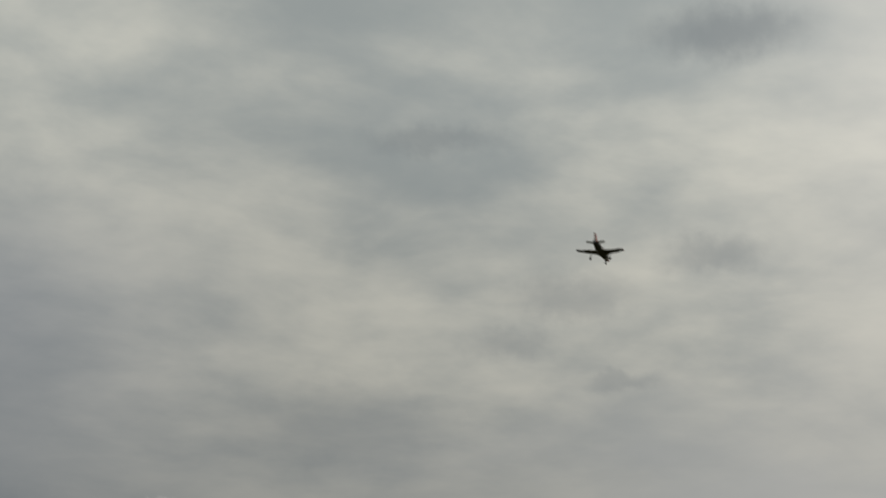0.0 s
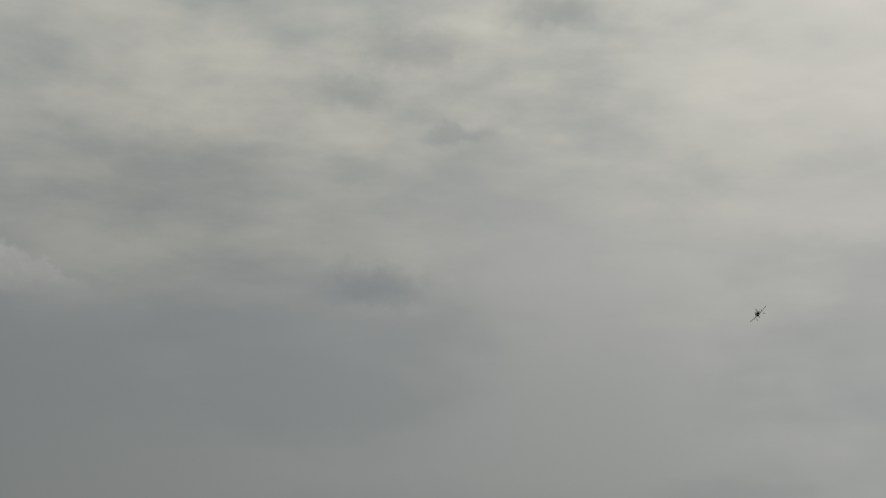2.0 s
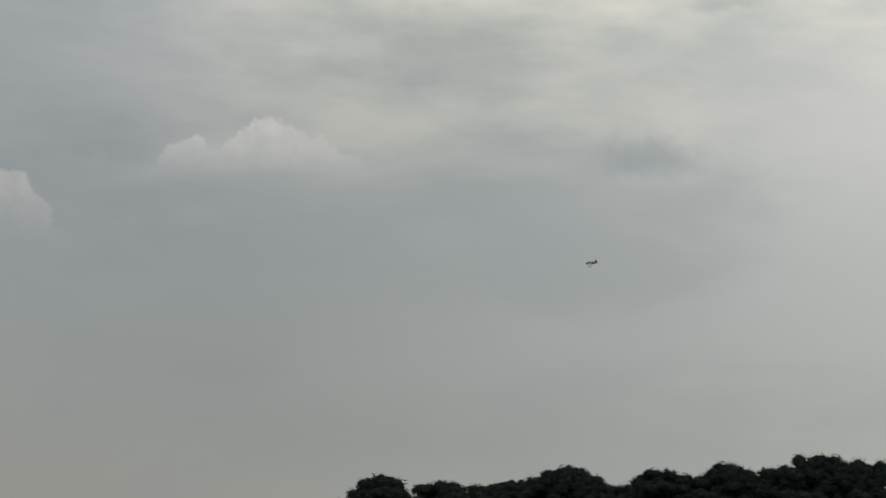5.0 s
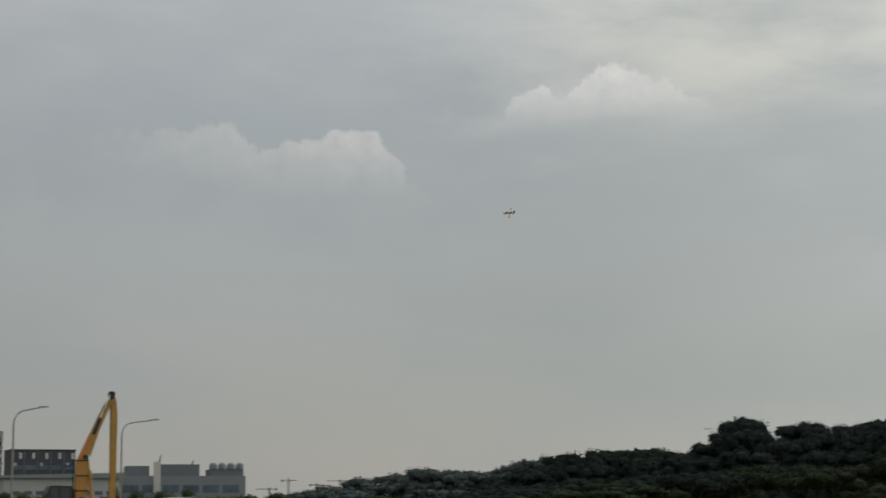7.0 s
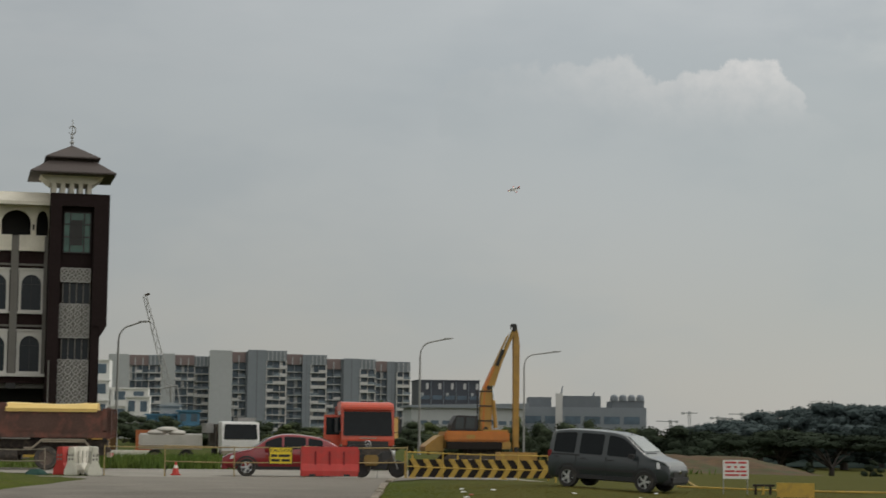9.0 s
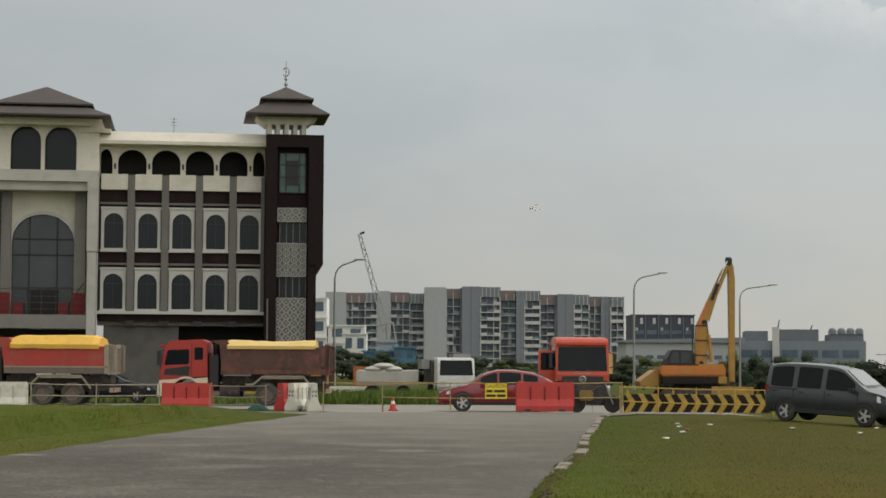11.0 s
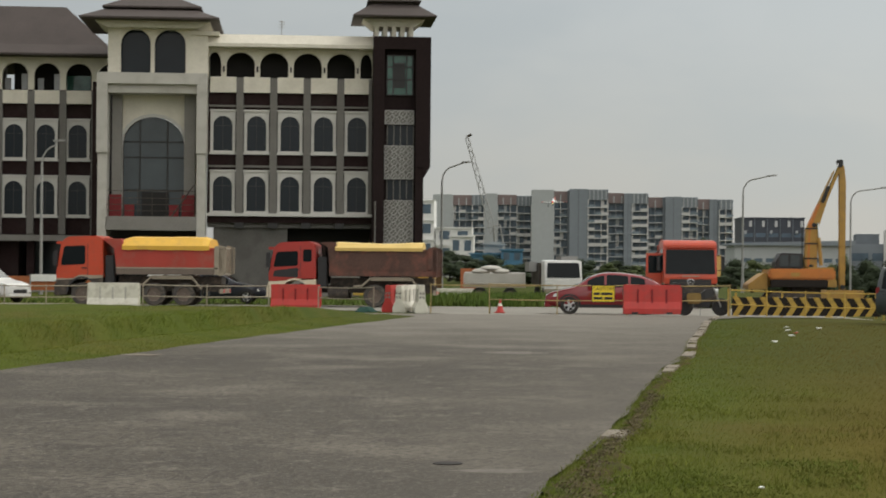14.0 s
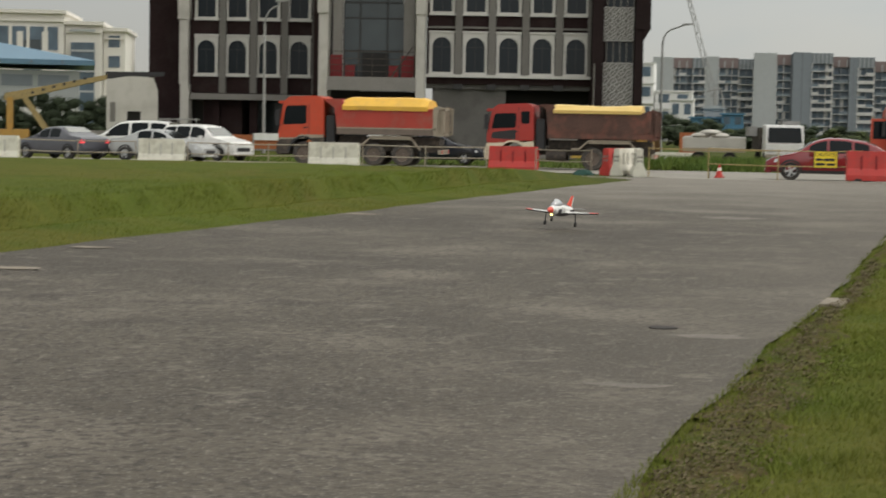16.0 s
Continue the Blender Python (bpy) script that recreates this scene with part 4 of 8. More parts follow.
# ---- vehicles ----


def wheel(parent, x, y, r, w, rim_mat="rim", tyre_mat="tyre", spokes=5):
    """A wheel with its axle along y, resting at the parent's ground."""
    bm = bmesh.new()
    n = 20
    prof = [(r * .62, -w / 2), (r * .93, -w / 2), (r, -w * .32), (r, w * .32), (r * .93, w / 2), (r * .62, w / 2)]
    rings = [[(q * math.cos(2 * math.pi * i / n), d, q * math.sin(2 * math.pi * i / n)) for q, d in prof] for i in range(n)]
    loft(bm, rings + [rings[0]], caps=False)
    bmesh.ops.remove_doubles(bm, verts=bm.verts[:], dist=1e-5)
    wh = part("wheel", bm, tyre_mat, parent, m=pose(x, y, r))
    bm = bmesh.new()
    s = -1 if y < 0 else 1
    rod(bm, (0, s * w * .05, 0), (0, s * w * .18, 0), r * .63, n=n)
    part("wheel_disc", bm, "plastic" if spokes else rim_mat, wh)
    bm = bmesh.new()
    rod(bm, (0, s * w * .15, 0), (0, s * w * .42, 0), r * .17, r * .13, n=10)
    for k in range(spokes):
        a = 2 * math.pi * k / spokes
        d, e = Vector((math.cos(a), 0, math.sin(a))), Vector((-math.sin(a), 0, math.cos(a)))
        o = Vector((0, s * w * .3, 0))
        vs = [bm.verts.new(o + d * q + e * h + Vector((0, t, 0))) for q, h in ((r * .1, -r * .09), (r * .62, -r * .12), (r * .62, r * .12), (r * .1, r * .09)) for t in (-.02, .02)]
        for f in ((0, 2, 4, 6), (1, 7, 5, 3), (0, 1, 3, 2), (2, 3, 5, 4), (4, 5, 7, 6), (6, 7, 1, 0)):
            bm.faces.new([vs[i] for i in f])
    rr = [[(q * math.cos(2 * math.pi * i / n), s * d, q * math.sin(2 * math.pi * i / n)) for q, d in ((r * .58, w * .2), (r * .66, w * .2), (r * .66, w * .46), (r * .6, w * .46))] for i in range(n)]
    loft(bm, rr + [rr[0]], caps=False)
    part("rim", bm, rim_mat, wh)
    return wh


def bend(bm, x, z, r0, r1, y0, y1, n):
    """A half ring over a wheel, from y0 to y1."""
    rings = []
    for k in range(n + 1):
        c, s = math.cos(math.pi * k / n), math.sin(math.pi * k / n)
        rings.append([(x + r0 * c, y0, z + r0 * s), (x + r1 * c, y0, z + r1 * s), (x + r1 * c, y1, z + r1 * s), (x + r0 * c, y1, z + r0 * s)])
    loft(bm, rings)


def side_quad(bm, pts, wf, out=0.012, s=1):
    """A panel laid on a leaning side: (x, z) points, wf gives the half width at a height."""
    vs = [bm.verts.new((x, s * (wf(x, z) + out), z)) for x, z in pts]
    bm.faces.new(vs if s < 0 else vs[::-1])
    ws = [bm.verts.new((x, s * (wf(x, z) - .02), z)) for x, z in pts]
    n = len(vs)
    for i in range(n):
        bm.faces.new((vs[i], vs[(i + 1) % n], ws[(i + 1) % n], ws[i]))


def rounded(pts, r, n=3):
    """The outline with its sharp corners cut to curves of about radius r."""
    out = []
    m = len(pts)
    for i, p in enumerate(pts):
        p, a, b = Vector(p), Vector(pts[i - 1]), Vector(pts[(i + 1) % m])
        u, v = a - p, b - p
        if u.length < 1e-4 or v.length < 1e-4 or u.angle(v) > 2.5:
            out.append(tuple(p))
            continue
        p0, p1 = p + u.normalized() * min(r, u.length * .45), p + v.normalized() * min(r, v.length * .45)
        for k in range(n + 1):
            t = k / n
            out.append(tuple(p0 * (1 - t) ** 2 + p * 2 * t * (1 - t) + p1 * t * t))
    return out


def car(name, m, label, category, paint, L, W, H, kind="sedan", group="", wheels=(0.18, 0.80), r=0.32, rim="rim", lit_tail=False):
    """A car, front towards +x, its middle over the origin. Outline by kind."""
    c = thing(name, m, label, category, group)
    hw = W / 2
    # stations: place along the car (0 rear .. 1 front), lower edge, belt, roof
    outline = {
        "sedan": [(0, .34, .62, .64), (.03, .22, .68, .70), (.14, .17, .70, .73), (.20, .16, .69, .80), (.33, .16, .66, .985), (.45, .16, .655, 1.0), (.56, .16, .65, .95), (.70, .16, .64, .69), (.82, .17, .60, .63), (.95, .18, .50, .53), (1, .28, .40, .43)],
        "hatch": [(0, .34, .60, .62), (.02, .2, .64, .68), (.10, .17, .67, .82), (.20, .16, .66, .93), (.36, .16, .64, .99), (.50, .16, .62, 1.0), (.62, .16, .61, .91), (.74, .16, .60, .66), (.84, .17, .57, .60), (.95, .19, .49, .52), (1, .28, .40, .43)],
        "suv": [(0, .30, .60, .62), (.02, .2, .64, .92), (.10, .18, .64, .97), (.3, .17, .63, 1.0), (.5, .17, .62, .99), (.60, .17, .61, .93), (.73, .17, .60, .65), (.85, .18, .57, .60), (.96, .2, .50, .53), (1, .28, .42, .45)],
        "van": [(0, .26, .56, .60), (.008, .16, .58, .90), (.03, .15, .585, .965), (.15, .15, .58, 1.0), (.35, .15, .575, 1.0), (.52, .15, .57, .985), (.62, .15, .565, .945), (.705, .15, .56, .80), (.79, .15, .55, .655), (.83, .15, .545, .605), (.90, .155, .53, .57), (.955, .17, .50, .535), (.985, .20, .44, .475), (1, .27, .37, .40)],
    }[kind]
    # the same outline in finer steps, its corners eased
    dense = []
    for p, q in zip(outline, outline[1:]):
        dense += [tuple(a + (b - a) * k / 4 for a, b in zip(p, q)) for k in range(4)]
    dense.append(outline[-1])
    for _ in range(2):
        dense = [dense[0]] + [(b[0],) + tuple(a[k] * .25 + b[k] * .5 + c_[k] * .25 for k in (1, 2, 3)) for a, b, c_ in zip(dense, dense[1:], dense[2:])] + [dense[-1]]

    def ring(s, lo, belt, top):
        x = (s - .5) * L
        nar = 1 - .16 * max(0, s - .86) / .14 - .10 * max(0, .06 - s) / .06
        w = hw * nar
        wr = w * (1 - .22 * (top - belt) / .36)
        z0, zb, zt = lo * H, belt * H, top * H
        k = min(1, (top - belt) * 5)
        half = [(w * .80, z0), (w * .93, z0 + .03), (w * .985, z0 + .10), (w * 1.005, zb * .60), (w * 1.005, zb * .80), (w * .992, zb * .93), (w * .97, zb), ((w * .97 + wr) / 2 + .008, (zb + zt - .05 * H * k) / 2), (wr, zt - .05 * H * k), (wr * .965, zt - .022 * H * k), (wr * .90, zt - .006 * H * k), (wr * .78, zt), (wr * .4, zt + .01 * H * k)]
        return [(x, -y, z) for y, z in half] + [(x, y, z) for y, z in half[::-1]]
    bm = bmesh.new()
    loft(bm, [ring(*o) for o in dense])
    part("body", bm, paint, c, smooth=True)

    def interp(x, k):
        s = x / L + .5
        for p, q in zip(dense, dense[1:]):
            if p[0] <= s <= q[0]:
                t = (s - p[0]) / (q[0] - p[0])
                return p[k] + (q[k] - p[k]) * t
        return outline[-1][k]

    def wf(x, z):
        belt, top = interp(x, 2), interp(x, 3)
        wr = hw * (1 - .22 * (top - belt) / .36)
        f = min(1, max(0, (z / H - belt) / max(.02, top - belt - .05)))
        return hw * .97 + (wr - hw * .97) * f
    cuts = {"sedan": [.30, .46, .62], "hatch": [.16, .30, .50, .66], "suv": [.06, .22, .42, .63], "van": [.03, .245, .475, .745]}[kind]
    for s in (-1, 1):
        for a, b in zip(cuts, cuts[1:]):
            gap = .075 if kind == "van" else .04
            xa, xb = (a - .5) * L + gap, (b - .5) * L - gap
            bm = bmesh.new()
            ba, bb = (interp(xa, 2) + .015) * H, (interp(xb, 2) + .015) * H
            top = [(xa + (xb - xa) * k / 6, max((interp(xa + (xb - xa) * k / 6, 3) - .055) * H, ba + .03)) for k in range(7)]
            side_quad(bm, rounded([(xa, ba), (xb, bb)] + top[::-1], .06), wf, s=s)
            part("side_window", bm, "carglass", c)
        bm = bmesh.new()
        xm = (cuts[-1] - .5) * L - .12
        box(bm, xm - .08, xm + .08, s * (hw + .14) - .09, s * (hw + .14) + .09, interp(xm, 2) * H, interp(xm, 2) * H + .14)
        part("door_mirror", bm, "plastic" if kind == "van" else paint, c, bevel=.02)
        for a, b in zip(cuts[:-1] if kind != "sedan" else cuts[:-1], cuts[1:]):
            xh = (a - .5) * L + .14
            bm = bmesh.new()
            box(bm, xh, xh + .16, s * (hw + .005) - .015, s * (hw + .005) + .015, (interp(xh, 2) - .075) * H, (interp(xh, 2) - .055) * H)
            part("door_handle", bm, "plastic", c)
        bm = bmesh.new()
        box(bm, -L * .30, L * .28, s * hw * .99 - .02, s * hw * .99 + .02, .17 * H, .24 * H)
        part("sill", bm, "plastic", c)
        xf = L / 2 - .10
        bm = bmesh.new()
        up = .03 if kind == "van" else 0
        loft(bm, [[(xf - .30, s * hw * .93, (.50 + up) * H), (xf - .30, s * hw * .955, .42 * H), (xf + .02, s * hw * .74, .38 * H), (xf + .02, s * hw * .72, .45 * H)],
                  [(xf - .30, s * (hw * .93 + .03), (.50 + up) * H), (xf - .28, s * (hw * .955 + .03), .42 * H), (xf + .10, s * hw * .76, .38 * H), (xf + .08, s * hw * .74, .465 * H)]])
        part("headlight", bm, "headl", c, bevel=.02)
        bm = bmesh.new()
        box(bm, -L / 2 - .01, -L / 2 + .14, s * hw * .80 - .11, s * hw * .80 + .13, .50 * H, .62 * H)
        part("tail_light", bm, "tail" if lit_tail else "redcar", c, bevel=.02)
    # windscreen and rear window follow the slope between two stations
    def screen(i, j, nm, inset=.06):
        p, q = outline[i], outline[j]
        bm = bmesh.new()
        out = .030
        xp, xq = (p[0] - .5) * L, (q[0] - .5) * L
        zp, zq = p[3] * H, q[3] * H
        dx, dz = xq - xp, zq - zp
        k = math.hypot(dx, dz)
        nx, nz = (-dz / k * out, dx / k * out)
        if nz < 0:
            nx, nz = -nx, -nz
        def w_at(o):
            return hw * (1 - .22 * (o[3] - o[2]) / .36) * .82
        vs = []
        for t, o in ((.08, p), (.92, q)):
            x, z = xp + dx * t + nx, zp + dz * t + nz
            w = w_at(p) + (w_at(q) - w_at(p)) * t
            vs += [(x, -w, z), (x, w, z)]
        a = [bm.verts.new(v) for v in (vs[0], vs[1], vs[3], vs[2])]
        b = [bm.verts.new(Vector(v) - Vector((nx, 0, nz)) * 1.6) for v in (vs[0], vs[1], vs[3], vs[2])]
        bm.faces.new(a)
        bm.faces.new(b[::-1])
        for i_ in range(4):
            bm.faces.new((a[i_], b[i_], b[(i_ + 1) % 4], a[(i_ + 1) % 4]))
        part(nm, bm, "screenglass", c)
    screen(*{"sedan": (6, 7), "hatch": (6, 7), "suv": (5, 6), "van": (6, 8)}[kind], "windscreen")
    screen(*{"sedan": (3, 4), "hatch": (2, 3), "suv": (0, 1), "van": (1, 2)}[kind], "rear_window")
    bm = bmesh.new()
    box(bm, L / 2 - .06, L / 2 + .015, -hw * .5, hw * .5, .27 * H, .37 * H)
    part("grille", bm, "plastic", c)
    bm = bmesh.new()
    box(bm, L / 2 - .2, L / 2 + .03, -hw * .84, hw * .84, .17 * H, .26 * H)
    part("bumper", bm, "plastic" if kind == "van" else paint, c, bevel=.03)
    bm = bmesh.new()
    box(bm, L / 2 + .03, L / 2 + .042, -.24, .24, .2 * H, .26 * H)
    part("number_plate", bm, "signw", c)
    for s in (-1, 1):
        for f in wheels:
            x = (f - .5) * L
            bm = bmesh.new()
            bend(bm, x, r, r + .02, r + .085, s * hw * .93, s * (hw + .015), 10)
            part("wheel_arch", bm, "plastic", c)
            wheel(c, x, s * (hw - .08), r, .22, rim)
    return c


def put(x, y, turn, dz=0.0):
    return pose(x, y, level(x, y) + dz, 0, 0, turn)


car("hatchback_car", put(2.95, 67.9, 180), "dark red hatchback car parked across the road end", "car", "redcar", 4.3, 1.78, 1.52, "hatch", r=0.33)
van = car("panel_van", pose(12.42, 55.0, -0.065, 0, 2.7, -36.0), "slate grey small van with dark windows parked on the grass", "van", "greycar", 3.92, 1.70, 1.73, "van", wheels=(.18, .81), r=0.32)
for s in (-1, 1):
    bm = bmesh.new()
    box(bm, -1.82, -.9, s * .832 - .012, s * .832 + .012, .95, .99)
    part("sliding_door_rail", bm, "plastic", van)
    parts("rubbing_strip", [(-.95, -.05, s * .855 - .015, s * .855 + .015, .56, .64), (-.02, .95, s * .855 - .015, s * .855 + .015, .56, .64)], "plastic", van)
    parts("door_seam", [(x - .006, x + .006, s * .855 - .008, s * .855 + .008, .34, .97) for x in (-1.02, -.035, .99)], "plastic", van)
part("lower_bumper", plain([(1.58, 2.03, -.71, .71, .26, .55)]), "plastic", van, bevel=.07)
part("windscreen_wiper", plain([(1.12, 1.16, -.55, .2, 1.14, 1.16)]), "plastic", van)
bm = bmesh.new()
rod(bm, (.42, 0, 1.62), (.36, 0, 1.81), .012, n=5)
part("roof_aerial", bm, "plastic", van)
bm = bmesh.new()
rod(bm, (1.93, 0, .63), (2.015, 0, .63), .055, n=12)
part("badge", bm, "chrome", van)
car("sedan_car", put(-14.3, 87.2, 3), "dark blue sedan half hidden behind a lorry", "car", "darkcar", 4.4, 1.75, 1.42, "sedan")
car("sedan_car", put(-30.2, 79.6, 152), "dark grey sedan with its tail lamp lit", "car", "greysedan", 4.5, 1.76, 1.46, "sedan", lit_tail=True)
car("sedan_car", put(-25.3, 79.2, -8), "silver sedan behind a white barrier", "car", "silver", 4.5, 1.76, 1.42, "sedan")
car("delivery_van", put(-29.8, 88.4, 178), "white small van parked among cars", "van", "whitecar", 4.3, 1.75, 1.78, "van")
car("suv_car", put(-24.9, 84.6, -24), "white sport utility car parked among cars", "car", "whitecar", 4.4, 1.8, 1.66, "suv", r=0.35)


def arc(cx, cz, r, a0, a1, n):
    return [(cx + r * math.cos(radians(a0 + (a1 - a0) * k / n)), cz + r * math.sin(radians(a0 + (a1 - a0) * k / n))) for k in range(n + 1)]


def tipper(name, m, label, cab_mat, tub_mat, tarp_mat, cream_low, axles, up=0.0):
    """A tipper lorry, front towards +x."""
    t = thing(name, m, label, "lorry", "tipper lorries")
    W = 1.22
    trim = "creampaint" if cream_low else "chassis"
    rail_mat = "dusty" if tub_mat == "redtub" else "browntub"
    # cab: the painted upper body, its lower edge over the wheel
    bm = bmesh.new()
    prism(bm, [(1.62, 1.22), (3.70, 1.10), (3.72, 1.40), (3.52, 2.50 + up), (3.42, 2.74 + up), (3.18, 2.88 + up), (1.95, 2.93 + up), (1.66, 2.82 + up)], -W, W)
    cab = part("cab", bm, cab_mat, t, bevel=.05)
    for s in (-1, 1):
        y0, y1 = (s * (W - .05), s * (W + .012))
        bm = bmesh.new()
        prism(bm, rounded([(2.42, 1.80), (3.50, 1.74), (3.36, 2.46 + up), (2.42, 2.50 + up)], .10), y0, y1)
        part("side_window", bm, "carglass", cab)
        if cream_low:
            bm = bmesh.new()
            prism(bm, rounded([(1.82, 1.98), (2.20, 1.98), (2.20, 2.52), (1.82, 2.52)], .08), y0, y1)
            part("rear_side_window", bm, "carglass", cab)
            bm = bmesh.new()
            prism(bm, rounded([(2.42, 1.28), (3.52, 1.32), (3.46, 1.58), (2.42, 1.72)], .06), y0, s * (W + .016))
            part("door_panel", bm, "plastic", cab)
        else:
            bm = bmesh.new()
            prism(bm, [(1.64, 1.20), (3.68, 1.08), (3.68, 1.17), (2.95, 1.17), (2.7, 1.32), (1.64, 1.32)], y0, s * (W + .014))
            part("pale_stripe", bm, "dusty", cab)
        # skirt with the arch cut out of it
        bm = bmesh.new()
        prism(bm, [(1.62, 1.22), (1.62, .70), (1.84, .70)] + arc(2.55, .56, .68, 168, 20, 9) + [(3.22, .46), (3.70, .46), (3.72, 1.10)], s * (W - .07), s * (W + .004))
        part("skirt", bm, trim, cab, bevel=.012)
        bm = bmesh.new()
        bend(bm, 2.55, .56, .62, .70, s * (W - .34), s * (W + .03), 10)
        part("front_mudguard", bm, "plastic" if not cream_low else "creampaint", cab)
        part("door_seam", plain([(2.30, 2.32, s * W - .012, s * W + .012, 1.28, 2.7)]), "plastic", cab)
        part("cab_step", plain([(1.68, 1.95, s * W - .10, s * W + .05, .46, .54)]), "steel", cab)
        bm = bmesh.new()
        box(bm, 3.60, 3.78, s * (W + .24) - .06, s * (W + .24) + .06, 1.72, 2.36)
        rod(bm, (3.55, s * W, 2.42), (3.68, s * (W + .24), 2.36), .02)
        rod(bm, (3.6, s * W, 1.72), (3.68, s * (W + .24), 1.76), .02)
        part("wing_mirror", bm, "plastic", cab, bevel=.02)
        part("door_handle", plain([(2.36, 2.56, s * (W + .01) - .02, s * (W + .01) + .03, 1.60, 1.66)]), "plastic", cab)
    bm = bmesh.new()
    loft(bm, [[(3.545, -W * .90, 2.47 + up), (3.545, W * .90, 2.47 + up), (3.725, W * .93, 1.56), (3.725, -W * .93, 1.56)], [(3.40, -W * .90, 2.47 + up), (3.40, W * .90, 2.47 + up), (3.58, W * .93, 1.56), (3.58, -W * .93, 1.56)]])
    part("windscreen", bm, "carglass", cab, bevel=.02)
    for y in (-.55, .35):
        part("wiper", plain([(3.70, 3.73, y - .35, y + .35, 1.62, 1.65)]), "blackp", cab, m=pose(.02, 0, 0, 4 if y < 0 else -3))
    part("sun_visor", plain([(3.46, 3.74, -W * .93, W * .93, 2.55 + up, 2.68 + up)]), cab_mat, cab, bevel=.03)
    part("grille", plain([(3.62, 3.745, -W * .78, W * .78, .98, 1.36)]), "plastic", cab, bevel=.03)
    for k in range(3):
        part("grille_bar", plain([(3.742, 3.76, -W * .72, W * .72, 1.03 + k * .12, 1.06 + k * .12)]), "chassis", cab)
    bm = bmesh.new()
    rr = [[(x, q * math.cos(2 * math.pi * i / 16), 1.20 + q * math.sin(2 * math.pi * i / 16)) for i in range(16)] for x, q in ((3.765, .125), (3.775, .135), (3.765, .155))]
    loft(bm, rr, caps=False)
    for k in range(3):
        a = math.pi / 2 + 2 * math.pi * k / 3
        rod(bm, (3.77, 0, 1.20), (3.77, .13 * math.cos(a), 1.20 + .13 * math.sin(a)), .016, n=4)
    part("badge", bm, "chrome", cab)
    part("name_bar", plain([(3.722, 3.734, -.38, .38, 1.44, 1.49)]), "dusty", cab)
    for s in (-1, 1):
        part("headlight", plain([(3.62, 3.79, s * .92 - .22, s * .92 + .22, .66, .90)]), "headl", cab, bevel=.03)
    part("bumper", plain([(3.45, 3.80, -W, W, .40, .96)]), trim, cab, bevel=.04)
    # gear behind the cab
    part("air_filter", plain([(1.16, 1.56, -1.12, -.5, 1.0, 2.35)]), "plastic", t, bevel=.05)
    part("tool_locker", plain([(1.16, 1.56, .4, 1.12, .8, 2.2)]), "plastic", t, bevel=.04)
    bm = bmesh.new()
    rod(bm, (1.40, -.3, .9), (1.40, -.3, 2.85), .09)
    part("exhaust_stack", bm, "chassis", t)
    for s in (-1, 1):
        part("chassis_rail", plain([(-3.6, 3.4, s * .42 - .06, s * .42 + .06, .62, .95)]), "chassis", t)
    parts("cross_member", [(x, x + .12, -.36, .36, .68, .9) for x in (-3.4, -1.6, 0.2, 1.3)], "chassis", t)
    part("tub_bearer", plain([(-3.5, 1.05, -.62, .62, .95, 1.28)]), "chassis", t)
    # tub: leaning front with a guard over the cab, rim, bottom rail and tailgate
    bm = bmesh.new()
    prism(bm, [(-3.42, 1.36), (1.02, 1.36), (1.16, 2.50), (1.62, 2.86), (1.58, 2.92), (.85, 2.92), (.62, 2.56), (-3.42, 2.50)] if not cream_low else [(-3.42, 1.36), (1.0, 1.36), (1.12, 2.62), (1.42, 2.78), (1.38, 2.84), (.80, 2.84), (.62, 2.56), (-3.42, 2.50)], -W, W)
    tub = part("tub", bm, tub_mat, t, bevel=.02)
    for y in (-W - .05, W - .02):
        part("tub_rail", plain([(-3.45, 1.05, y, y + .07, 1.36, 1.62)]), "truckrim" if tub_mat == "redtub" else rail_mat, tub, bevel=.02)
        part("tub_ledge", plain([(-3.45, 1.05, y - .01, y + .08, 1.62, 1.68)]), rail_mat if cream_low else "dusty", tub)
        part("tub_rim", plain([(-3.45, .7, y, y + .07, 2.44, 2.54)]), tub_mat, tub, bevel=.015)
        part("tub_post", plain([(-3.5, -3.28, y - .01, y + .08, 1.36, 2.62)]), rail_mat, tub, bevel=.015)
    for k in range(6):
        y = -W + .08 + k * (2 * W - .16) / 5
        part("tailgate_rib", plain([(-3.62, -3.46, y - .05, y + .05, 1.36, 2.52)]), rail_mat, tub)
    parts("tailgate_bar", [(-3.62, -3.44, -W, W, z, z + .10) for z in (1.34, 2.48)], rail_mat, tub)
    for s in (-1, 1):
        bm = bmesh.new()
        prism(bm, [(-3.46, 1.30), (-3.78, 1.40), (-3.80, 1.52), (-3.56, 1.44)], s * W - .05, s * W + .05)
        prism(bm, [(-3.70, 1.46), (-3.80, 1.46), (-3.80, 2.54), (-3.70, 2.52)], s * W - .05, s * W + .05)
        prism(bm, [(-3.46, 2.56), (-3.80, 2.47), (-3.80, 2.58), (-3.46, 2.68)], s * W - .05, s * W + .05)
        part("tailgate_frame", bm, rail_mat, tub)
        for k in range(2):
            part("frame_bar", plain([(-3.57 - .09 * k, -3.53 - .09 * k, s * W - .03, s * W + .03, 1.45, 2.56)]), rail_mat, tub)
    if tarp_mat:
        rng = random.Random(len(label))
        lo, hi = (2.44, 2.62) if not cream_low else (2.46, 2.60)
        xs = [-3.05 + i * .3 for i in range(13)] + [.78]

        def drape(x):
            """One cross-section of the sheet: a low ridge, its hem folded."""
            k = .0 if x > -2.9 and x < .7 else -.10
